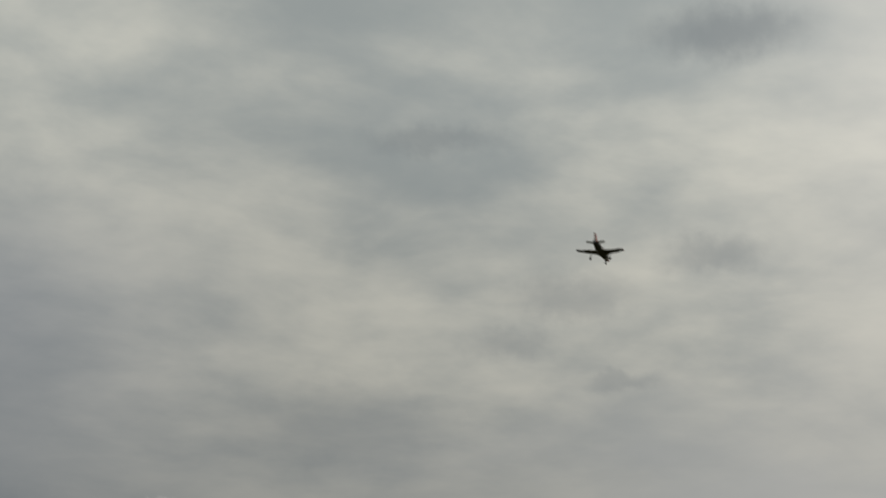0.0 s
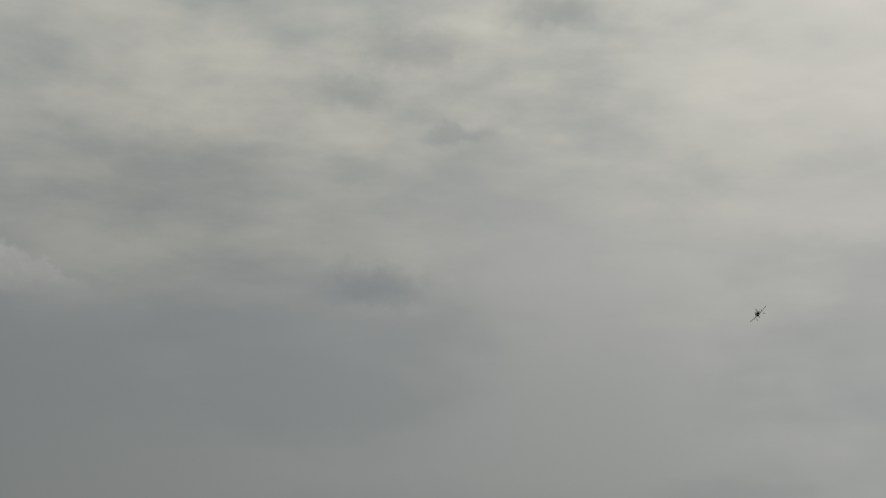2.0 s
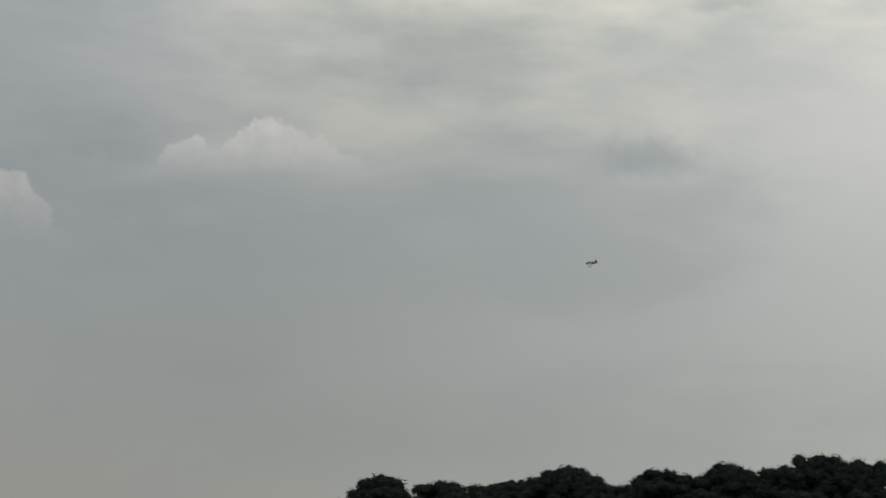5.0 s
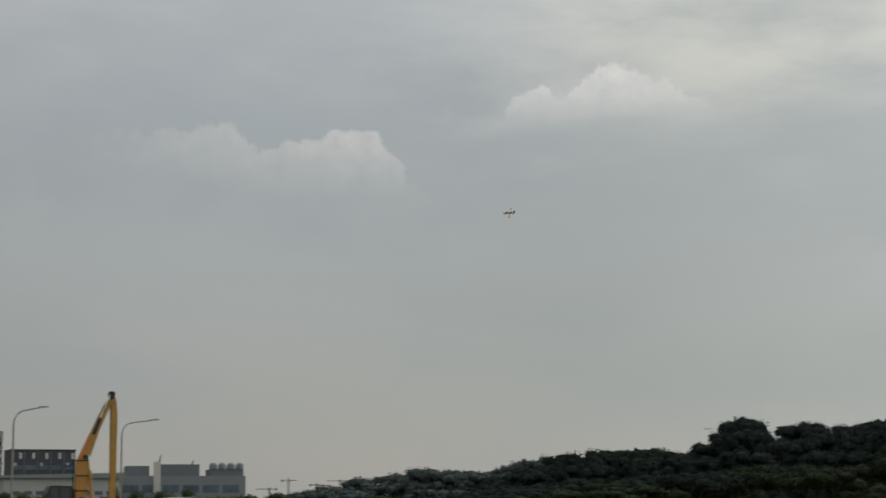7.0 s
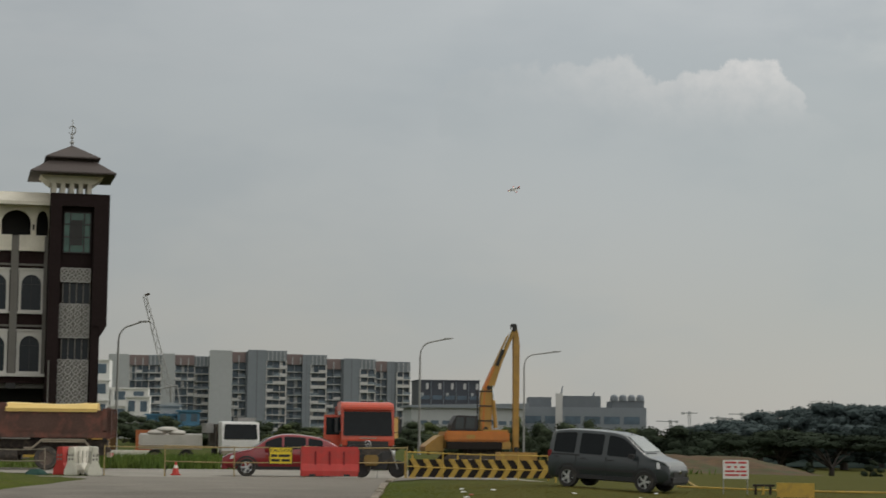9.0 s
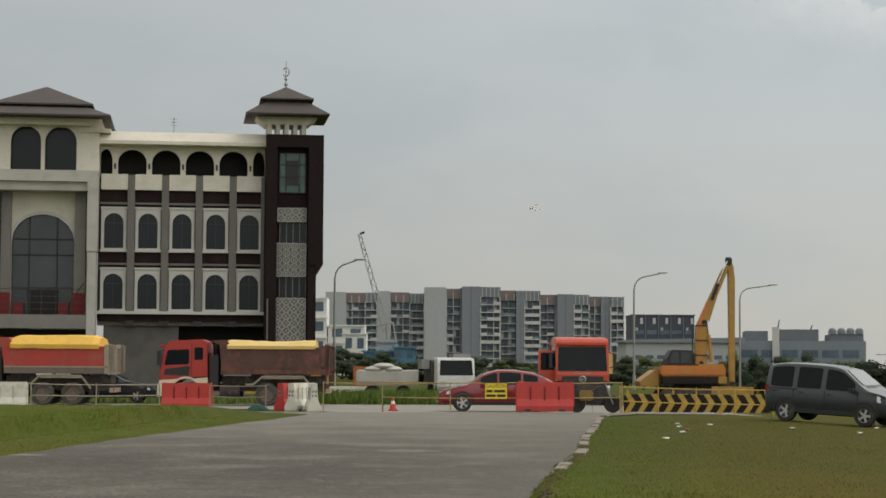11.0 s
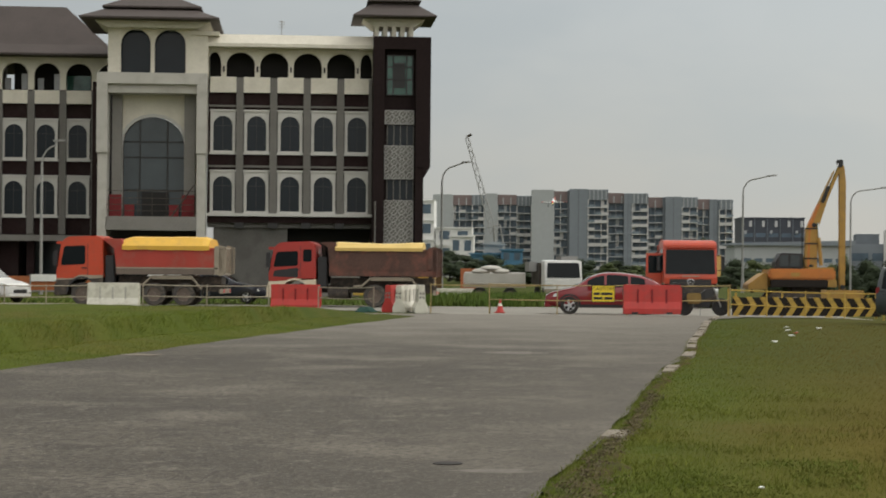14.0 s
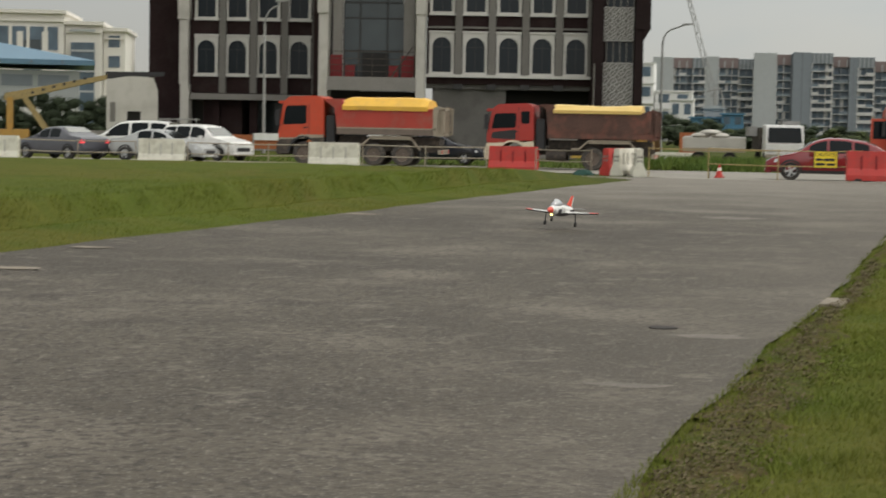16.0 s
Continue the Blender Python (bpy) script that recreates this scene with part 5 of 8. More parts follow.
            sag = .012 * rng.uniform(-1, 1) + (.02 if cream_low else 0) * math.sin(x * 1.6)
            hem = .014 * rng.uniform(-1, 1)
            return [(x, -W - .09, lo + hem), (x, -W - .12, hi + hem), (x, -W * .74, hi + .36 + sag + k), (x, 0, hi + .42 + sag + k), (x, W * .74, hi + .36 + sag + k), (x, W + .12, hi), (x, W + .09, lo - hem)]
        if cream_low:
            def drape(x):
                sag = .03 * math.sin(x * 1.7 + .6) + .014 * rng.uniform(-1, 1)
                return [(x, -W - .09, lo), (x, -W - .11, hi), (x, -W * .8, hi + .17 + sag), (x, 0, hi + .24 + sag), (x, W * .8, hi + .17 + sag), (x, W + .11, hi), (x, W + .09, lo)]
        bm = bmesh.new()
        loft(bm, [drape(x) for x in xs])
        part("tarpaulin", bm, tarp_mat, t, "yellow tarpaulin stretched over the load")
        part("tarp_hem", plain([(-3.0, .72, -W - .135, -W - .085, lo - .02, lo + .10)]), "boomy" if cream_low else "tarp", t, bevel=.015)
        for x in (-1.85, -.55):
            bm = bmesh.new()
            tube(bm, [(x, -W - .13, lo), (x, -W - .14, hi), (x, -W * .76, hi + (.39 if not cream_low else .22)), (x, 0, hi + (.45 if not cream_low else .29))], .018, 5)
            part("tarp_cord", bm, "chassis", t)
    # tipping subframe, guards, wheels
    mid = sum(axles[1:]) / 2
    for s in (-1, 1):
        bm = bmesh.new()
        y = s * (W - .02)
        for a, b in (((mid + .75, 1.28), (mid - 1.0, 1.28)), ((mid + .75, 1.28), (mid + 1.15, .92)), ((mid - 1.0, 1.28), (mid - 1.45, .72)), ((mid + 1.15, .92), (mid + 1.5, .92)), ((mid + .75, 1.2), (mid - 1.0, 1.2))):
            rod(bm, (a[0], y, a[1]), (b[0], y, b[1]), .045, n=5)
        part("mudguard_frame", bm, "dusty", t)
        bm = bmesh.new()
        rod(bm, (1.1, s * .85, .62), (.25, s * .85, .62), .28, n=14)
        part("fuel_tank", bm, "chassis", t)
        part("mud_flap", plain([(mid - 1.42, mid - 1.38, s * .95 - .2, s * .95 + .2, .3, .95)]), "plastic", t)
        for x in axles:
            wheel(t, x, s * (W - .17), .50, .32, "truckrim", "dustytyre", 0)
    for x in axles:
        bm = bmesh.new()
        rod(bm, (x, -W + .2, .5), (x, W - .2, .5), .10, n=8)
        part("axle", bm, "chassis", t)
    part("rear_bumper", plain([(-3.65, -3.5, -1.1, 1.1, .55, .75)]), "dusty", t)
    parts("tail_lamp", [(-3.67, -3.65, s * .85 - .12, s * .85 + .12, .58, .72) for s in (-1, 1)], "signr", t)
    return t


tipper("tipper_lorry", put(-16.8, 82.0, 180), "orange tipper lorry with a dull red tub under a yellow tarpaulin", "orange", "redtub", "tarp", False, (2.55, -.62, -1.92), .12)
tipper("tipper_lorry", put(-7.45, 82.2, 180), "red-cabbed tipper lorry with a rusty brown tub and pale tarpaulin", "redcab", "browntub", "paletarp", True, (2.55, -.95, -2.1), -.06)
t3 = tipper("tipper_lorry", put(7.45, 88.6, -88), "orange tipper lorry facing the runway with a door open", "orange", "redtub", None, False, (2.55, -.62, -1.92), .2)
bm = bmesh.new()
part("side_cover", plain([(1.9, 2.0, 1.26, 1.62, 1.45, 2.45)]), "paletarp", t3, "pale yellow cover beside the cab")
part("side_steps", plain([(2.6, 3.3, 1.2, 1.32, .55, 1.0)]), "dusty", t3)
prism(bm, [(-1.2, 1.05), (-1.95, 1.05), (-1.95, 1.6), (-1.2, 1.6)], 2.9, 2.97, "x")
prism(bm, [(-1.2, 2.4), (-1.95, 2.4), (-1.95, 2.5), (-1.2, 2.5)], 2.9, 2.97, "x")
prism(bm, [(-1.85, 1.6), (-1.95, 1.6), (-1.95, 2.4), (-1.85, 2.4)], 2.9, 2.97, "x")
part("open_door", bm, "orange", t3, "cab door standing open")
bm = bmesh.new()
prism(bm, [(-1.2, 1.6), (-1.85, 1.6), (-1.85, 2.4), (-1.2, 2.4)], 2.92, 2.95, "x")
part("door_glass", bm, "carglass", t3)


def flat_truck():
    t = thing("flatbed_lorry", put(1.75, 97.0, -84), "white-cabbed lorry with a dark box body", "lorry")
    bm = bmesh.new()
    loft(bm, [[(x, .95 * k, z) for x, z in ((1.0, .6), (2.6, .55), (2.62, 1.2), (2.35, 2.15), (1.0, 2.2))] for k in (-1, 1)])
    cab = part("cab", bm, "whitecar", t, bevel=.04)
    bm = bmesh.new()
    loft(bm, [[(2.605, -.85, 1.3), (2.605, .85, 1.3), (2.40, .8, 2.05), (2.40, -.8, 2.05)], [(2.64, -.85, 1.3), (2.64, .85, 1.3), (2.44, .8, 2.05), (2.44, -.8, 2.05)]])
    part("windscreen", bm, "carglass", cab)
    part("body", plain([(-2.8, .9, -1.05, 1.05, .9, 2.05)]), "chassis", t, bevel=.02)
    parts("roof_load", [(-1.5, .6, .1, 1.0, 2.05, 2.4), (-1.8, .2, -1.5, -1.1, 1.6, 2.1)], "steel", t)
    for s in (-1, 1):
        for x in (1.9, -1.6):
            wheel(t, x, s * .85, .4, .25, "truckrim", "tyre", 0)
        part("headlight", plain([(2.58, 2.65, s * .7 - .15, s * .7 + .15, .8, 1.0)]), "headl", cab)
    part("bumper", plain([(2.4, 2.72, -.95, .95, .5, .72)]), "dusty", cab)


flat_truck()


def load_truck():
    t = thing("low_trailer", put(-1.5, 97.0, 0), "white flat trailer loaded with sacks", "trailer")
    part("deck", plain([(-1.6, 1.6, -1.1, 1.1, .75, .95)]), "dusty", t)
    part("side_board", plain([(-1.6, 1.6, -1.14, -1.08, .98, 1.48)]), "portalc", t, "dull white side board")
    part("side_board", plain([(-1.6, 1.6, 1.08, 1.14, .9, 1.55)]), "whitecar", t)
    for i, (x, z, l) in enumerate(((-.7, 1.58, .8), (.3, 1.58, .75), (-.2, 1.74, .9))):
        bm = bmesh.new()
        bmesh.ops.create_uvsphere(bm, u_segments=12, v_segments=8, radius=.5, matrix=Matrix.Translation((x, -.4, z)) @ Matrix.Diagonal((l * 1.25, 1.0, .32, 1)))
        part("sack", bm, "portalc", t, smooth=True)
    for s in (-1, 1):
        for x in (-.8, .8):
            wheel(t, x, s * .9, .38, .25, "truckrim", "tyre", 0)


load_truck()


def excavator():
    e = thing("excavator", put(13.3, 88.0, 0), "yellow and orange long-reach excavator with its arm raised", "excavator")
    part("counterweight", plain([(-1.95, 1.10, -1.5, -.9, 1.34, 1.84)]), "exorange", e, "orange counterweight", bevel=.08)
    part("upper_body", plain([(-1.9, 1.2, -.9, 1.6, 1.0, 1.80)]), "exyellow", e, bevel=.05)
    part("engine_cover", plain([(-.1, 1.15, -.8, 1.2, 1.80, 1.92)]), "exyellow", e, bevel=.04)
    part("rear_valance", plain([(-1.85, .75, -1.44, -.9, .98, 1.34)]), "hazdark", e, "dark lower rear panel", bevel=.03)
    part("corner_box", plain([(.75, 1.16, -1.47, -.9, 1.0, 1.34)]), "exyellow", e, bevel=.03)
    part("warning_plate", plain([(-.95, -.55, -1.512, -1.5, 1.48, 1.66)]), "exyellow", e)
    bm = bmesh.new()
    prism(bm, [(-1.95, .86), (-1.95, 1.62), (-2.15, 1.62), (-2.85, 1.10), (-2.85, .86)], -1.0, 1.2)
    part("side_deck", bm, "exyellow", e, "sloping yellow side deck", bevel=.03)
    part("slew_ring", plain([(-.8, .8, -.8, .8, .72, 1.0)]), "chassis", e)
    bm = bmesh.new()
    prism(bm, rounded([(-1.52, 1.84), (-.28, 1.84), (-.28, 2.55), (-1.28, 2.58), (-1.52, 2.15)], .08), -.5, .9)
    cab = part("cab", bm, "plastic", e, "dark cab", bevel=.03)
    for x0, x1 in ((-1.36, -.95), (-.88, -.42)):
        bm = bmesh.new()
        prism(bm, rounded([(x0, 1.95), (x1, 1.95), (x1, 2.47), (x0 + .05, 2.47)], .05), -.53, -.46)
        part("cab_window", bm, "greyglass", cab)
    for s in (-1, 1):
        bm = bmesh.new()
        prism(bm, arc(-1.6, .38, .38, 90, 270, 7) + arc(1.6, .38, .38, -90, 90, 7), s * 1.1 - .28, s * 1.1 + .28)
        tr = part("track", bm, "chassis", e)
        for k in range(5):
            bm = bmesh.new()
            rod(bm, (-1.5 + k * .75, s * 1.1 - .3, .34), (-1.5 + k * .75, s * 1.1 + .3, .34), .2, n=10)
            part("roller", bm, "dusty", tr)

    def beam(name, pts, w, mt, par, label=""):
        bm = bmesh.new()
        prism(bm, pts, -w, w)
        return part(name, bm, mt, par, label, bevel=.025)
    boom = beam("boom", [(-.14, 1.7), (.42, 1.7), (.46, 3.0), (.52, 3.85), (.92, 5.1), (1.30, 6.02), (1.52, 6.55), (1.36, 6.62), (1.16, 6.36), (.72, 5.42), (.10, 4.05), (-.08, 3.7), (-.12, 2.6)], .24, "exyellow", e, "cranked yellow boom")
    stick = beam("stick", [(1.42, 6.86), (1.60, 6.90), (1.72, 6.5), (1.78, 5.9), (1.76, .8), (1.50, .8), (1.46, 5.9), (1.44, 6.5)], .16, "exyellow", e, "long straight yellow stick")
    beam("boom_side_plate", [(-.06, 1.8), (.10, 1.8), (.12, 3.5), (.30, 4.1), (.62, 4.9), (.50, 4.95), (.02, 3.9)], .26, "exorange", boom)
    for z in (2.3, 3.0, 3.7):
        part("hose_clamp", plain([(-.16, .48, -.27, -.245, z, z + .06)]), "blackp", boom)
    for k, (p, q, r, mt, nm) in enumerate((((.66, -.20, 4.95), (.96, -.20, 5.72), .10, "blackp", "hydraulic_ram"), ((.96, -.20, 5.72), (1.42, -.20, 6.78), .055, "chrome", "ram_rod"), ((.62, -.28, 2.0), (.50, -.28, 3.3), .09, "exyellow", "lift_ram"), ((.50, -.28, 3.3), (.44, -.28, 4.0), .05, "chrome", "lift_rod"), ((-.2, .1, 1.9), (-.22, .1, 3.8), .03, "blackp", "hose"))):
        bm = bmesh.new()
        rod(bm, p, q, r, n=8)
        part(nm, bm, mt, boom)
    for x, z in ((1.5, 6.72), (.28, 3.9), (1.63, 1.0), (.15, 1.95)):
        bm = bmesh.new()
        rod(bm, (x, -.3, z), (x, .3, z), .11, n=10)
        part("pivot_pin", bm, "blackp", boom)
    part("stick_head", plain([(1.36, 1.64, -.19, .19, 6.70, 6.98)]), "blackp", stick, bevel=.04)
    bm = bmesh.new()
    prism(bm, [(1.25, .1), (1.75, 0), (2.0, .5), (1.75, .9), (1.4, .85)], -.45, .45)
    part("bucket", bm, "chassis", stick, bevel=.03)


excavator()
part_skip = thing("steel_skip", put(13.0, 76.5, 0), "yellow steel trench box behind the chevron board", "skip")
parts("skip_shell", [(-.75, .75, -.7, -.62, 0, .95), (-.75, .75, .62, .7, 0, .95), (-.75, -.67, -.62, .62, 0, .95), (.67, .75, -.62, .62, 0, .95)], "exyellow", part_skip)
parts("skip_rib", [(x, x + .08, -.76, -.7, 0, .95) for x in (-.75, -.02, .67)], "exyellow", part_skip)


def motorcycle():
    c = thing("motorcycle", put(6.3, 66.0, 0), "black motorcycle with a khaki bag, on its stand", "motorcycle")
    for x in (-.62, .66):
        wheel(c, x, 0.001, .31, .12, "rim", "tyre", 5)
    bm = bmesh.new()
    loft(bm, [[(x, -w, z0), (x, w, z0), (x, w * .7, z1), (x, -w * .7, z1)] for x, w, z0, z1 in ((-.85, .06, .72, .82), (-.5, .12, .62, .82), (-.05, .13, .58, .78), (.1, .15, .6, .92), (.35, .12, .66, .95), (.45, .06, .75, .88))])
    part("tank_and_seat", bm, "blackp", c, bevel=.02)
    bm = bmesh.new()
    prism(bm, [(-.3, .3), (.25, .28), (.3, .55), (-.25, .58)], -.14, .14)
    part("engine", bm, "plastic", c)
    bm = bmesh.new()
    for s in (-.08, .08):
        rod(bm, (.66, s, .31), (.42, s, .98), .025)
    rod(bm, (.40, -.34, 1.02), (.40, .34, 1.02), .016)
    part("fork", bm, "steel", c)
    bm = bmesh.new()
    rod(bm, (.46, 0, .86), (.56, 0, .86), .09, .10, n=12)
    part("headlamp", bm, "headl", c)
    bm = bmesh.new()
    rod(bm, (-.1, .16, .28), (-.85, .18, .36), .05)
    part("exhaust_pipe", bm, "chrome", c)
    part("top_box", plain([(-1.05, -.62, -.2, .2, .86, 1.15)]), "plastic", c, bevel=.04)
    part("side_bag", plain([(-.55, -.05, -.30, -.14, .42, .80)]), "khaki", c, "khaki side bag", bevel=.05)
    bm = bmesh.new()
    rod(bm, (-.05, -.1, .3), (-.1, -.3, 0), .015)
    part("side_stand", bm, "steel", c)


motorcycle()

# ---- barriers, rails, signs ----


def barrier(m, mt, label, L=1.95, H=1.0, slots=True):
    b = thing("water_barrier", m, label, "barrier", "plastic road barriers")
    bm = bmesh.new()
    prof = [(-.24, 0), (-.24, .18), (-.13, .42), (-.10, H), (.10, H), (.13, .42), (.24, .18), (.24, 0)]
    n = 9
    rings = []
    for i in range(n):
        x = -L / 2 + L * i / (n - 1)
        k = .93 if (slots and i in (2, 4, 6)) else 1.0
        rings.append([(x, y * k, z) for y, z in prof])
    loft(bm, rings)
    part("shell", bm, mt, b, bevel=.015)
    # grooves: darker plates on the shell paint the shade in them
    for i in range(3):
        x = -L * .25 + L * .25 * i
        for s in (-1, 1):
            part("groove_shade", plain([(x - .03, x + .03, s * .125 - .014, s * .125 + .014, .36, .84)]), "redcar" if mt == "redpl" else "portalc", b)
    # black blocks stand for the shade in the fork slots
    for x in (-L * .3, L * .3):
        part("foot_slot_shade", plain([(x - .11, x + .11, -.247, .247, -.0, .07)]), "blackp", b)
    part("end_lug", plain([(L / 2, L / 2 + .05, -.06, .06, .15, .9)]), mt, b)
    for s in (-1, 1):
        for dz in (.52, .66):
            part("end_window", plain([(-L / 2 - .006, -L / 2 + .004, s * .055 - .03, s * .055 + .03, dz, dz + .08)]), "concrete", b)
    return b


barrier(put(4.4, 64.0, 1, .07), "redpl", "red plastic water-filled barrier beside the red car")
barrier(put(-15.7, 70.6, 2), "whitepl", "weathered white plastic barrier on the grass edge")
barrier(put(-9.05, 73.6, 0), "redpl", "red plastic barrier before a lorry")
barrier(put(-4.72, 69.2, 74), "redpl", "red plastic barrier set end on")
barrier(put(-4.28, 68.1, 76), "whitepl", "grey-white plastic barrier set end on")
barrier(put(-3.72, 66.9, 97), "whitepl", "weathered white plastic barrier set end on")
barrier(put(-22.2, 69.2, 8), "whitepl", "white plastic barrier before the parked cars", 1.75)
barrier(put(-28.3, 67.4, 8), "whitepl", "white plastic barrier before the parked cars")


def rail_fence(x0, y0, x1, y1, n, heights, mt, label, r=0.022, posts=True):
    f = thing("pipe_rail", pose(x0, y0, level(x0, y0)), label, "railing", "pipe rails")
    d = Vector((x1 - x0, y1 - y0, level(x1, y1) - level(x0, y0)))
    for h in heights:
        bm = bmesh.new()
        tube(bm, [d * (i / 8) + Vector((0, 0, h - .03 * math.sin(math.pi * i / 8))) for i in range(9)], r)
        part("rail", bm, mt, f)
    if posts:
        for i in range(n + 1):
            p = d * (i / n)
            bm = bmesh.new()
            rod(bm, p, p + Vector((0, 0, max(heights) + .04)), r * 1.1, n=6)
            part("post", bm, mt, f)
    return f


rail_fence(-3.3, 66.2, 1.2, 66.1, 1, (1.02,), "boomy", "thin yellow pipe rail on short posts", r=.018)
rail_fence(-1.2, 65.6, 4.0, 65.4, 1, (.52, 1.05), "boomy", "double yellow pipe rail carrying a caution sign", r=.018)
rail_fence(3.6, 64.9, 7.2, 65.2, 1, (.55, 1.06), "boomy", "double yellow pipe rail behind a red barrier")
rail_fence(-14.6, 70.8, -10.1, 73.4, 2, (.50, .93), "dusty", "double dusty pipe rail between barriers")
rail_fence(-8.1, 73.2, -5.6, 69.4, 1, (.48, .9), "dusty", "double dusty pipe rail between barriers")
rail_fence(-21.2, 69.4, -16.7, 70.6, 3, (.45, .88), "dusty", "double dusty pipe rail between barriers")
rail_fence(-27.3, 67.6, -23.2, 69.1, 2, (.45, .88), "dusty", "double dusty pipe rail before the parked cars")
rail_fence(7.15, 65.3, 12.4, 64.6, 4, (.42, .92), "yellowp", "yellow rail over the chevron board")


def chevrons():
    c = thing("chevron_board", pose(7.3, 65.5, level(7.3, 65.5) + .02, 0, 0, -7), "long yellow and black chevron board on the road edge", "road barrier")
    L, H = 5.1, .64
    part("back_board", plain([(0, L, .03, .07, .02, H)]), "hazdark", c)
    bm0 = bmesh.new()
    prism(bm0, [(.0, .0), (.20, .0), (.40, H / 2), (.20, H), (.0, H), (.2, H / 2)], 0, .028)
    me = finish(bm0)
    n = 11
    for i in range(n):
        part("chevron", me, "yellowp", c, m=pose(.02 + i * .46 - (.0 if i < n - 1 else .06), 0, .02))
    for x in (.1, 1.7, 3.3, 4.9):
        part("board_post", plain([(x, x + .07, .08, .15, -.05, .8)]), "yellowp", c)
    parts("board_foot", [(x - .1, x + .17, -.1, .45, -.05, .0) for x in (.1, 3.3)], "yellowp", c)


chevrons()


def caution_sign():
    s = thing("caution_sign", pose(2.8, 65.408, level(2.8, 65.4) + .45), "yellow caution sign with black lettering hung on the rail", "sign")
    part("sheet", plain([(-.41, .41, -.012, .012, 0, .60)]), "signy", s, bevel=.005)
    part("border", plain([(-.41, .41, -.016, -.012, .575, .60), (-.41, .41, -.016, -.012, 0, .025), (-.41, -.385, -.016, -.012, .025, .575), (.385, .41, -.016, -.012, .025, .575)]), "blackp", s)
    cu = bpy.data.curves.new("caution", "FONT")
    cu.body, cu.size, cu.extrude, cu.align_x = "CAUTION", .165, .003, "CENTER"
    ob = new("lettering_source", cu)
    bpy.context.view_layer.update()
    me = bpy.data.meshes.new_from_object(ob)
    bpy.data.objects.remove(ob)
    me.materials.clear()
    part("lettering", me, "blackp", s, m=pose(0, -.017, .42, 90))
    for z, bars in ((.25, ((-.34, -.12), (-.08, .32))), (.09, ((-.34, -.02), (.03, .33)))):
        for a, b in bars:
            part("text_bar", plain([(a, b, -.017, -.012, z, z + .09)]), "blackp", s)


caution_sign()


def notice():
    s = thing("notice_board", pose(15.45, 52.8, -.014, 0, 0, -16), "white notice board with red writing on two thin posts", "sign")
    for x in (-.36, .33):
        bm = bmesh.new()
        rod(bm, (x, 0.02, -.15), (x, 0.02, .86), .015, n=6)
        part("post", bm, "steel", s)
    part("sheet", plain([(-.37, .37, -.012, .008, .34, .88)]), "signw", s)
    for z, bars in ((.78, ((-.31, .02), (.06, .31))), (.65, ((-.27, -.14), (-.05, .04), (.12, .27))), (.53, ((-.31, -.03), (.0, .31))), (.42, ((-.31, .1), (.14, .31)))):
        for a, b in bars:
            part("text_bar", plain([(a, b, -.017, -.012, z, z + .055)]), "signr", s)


notice()


def cone():
    c = thing("traffic_cone", put(-.85, 67.9, 0, .01), "orange-red traffic cone with a pale band", "traffic cone")
    part("base", plain([(-.19, .19, -.19, .19, 0, .04)]), "redpl", c, bevel=.01)
    bm = bmesh.new()
    rod(bm, (0, 0, .04), (0, 0, .25), .14, .085, n=14)
    rod(bm, (0, 0, .36), (0, 0, .5), .057, .025, n=14)
    part("body", bm, "redpl", c)
    bm = bmesh.new()
    rod(bm, (0, 0, .25), (0, 0, .36), .085, .057, n=14)
    part("band", bm, "whitepl", c)
    p = thing("marker_post", put(-1.2, 66.4, 0), "short dark post by the cone", "post")
    bm = bmesh.new()
    rod(bm, (0, 0, 0), (0, 0, .38), .03, n=6)
    part("post", bm, "plastic", p)


cone()


def lamp_post(x, y, h, arm, label="tall curved galvanised street lamp"):
    """A column that bends over into an arm of that length to the right."""
    p = thing("street_lamp", pose(x, y, level(x, y)), label, "street lamp", "street lamps along the cross road")
    bm = bmesh.new()
    rod(bm, (0, 0, 0), (0, 0, h - 1.3), .10, .07, n=8)
    rod(bm, (0, 0, 0), (0, 0, 1.1), .14, .13, n=8)
    part("column", bm, "steel", p)
    bm = bmesh.new()
    pts = [(0, h - 1.3)] + [(.9 - .9 * math.cos(a), h - 1.3 + 1.05 * math.sin(a)) for a in (.4, .8, 1.15, 1.45)] + [(arm, h)]
    tube(bm, [(a, 0, z) for a, z in pts], .055)
    part("arm", bm, "steel", p)
    bm = bmesh.new()
    loft(bm, [[(arm - .15, -.1, h - .03), (arm - .15, .1, h - .03), (arm - .15, .1, h + .07), (arm - .15, -.1, h + .07)], [(arm + .35, -.14, h - .02), (arm + .35, .14, h - .02), (arm + .35, .14, h + .1), (arm + .35, -.14, h + .1)], [(arm + .62, -.06, h + .03), (arm + .62, .06, h + .03), (arm + .62, .06, h + .08), (arm + .62, -.06, h + .08)]])
    part("lantern", bm, "steel", p)


lamp_post(-5.75, 129.9, 9.1, 1.5)
lamp_post(16.85, 144.0, 9.0, 2.0)
lamp_post(28.3, 162.5, 10.45, 2.7)
lamp_post(-27.9, 106.4, 8.9, .8, "street lamp in front of the dark building")
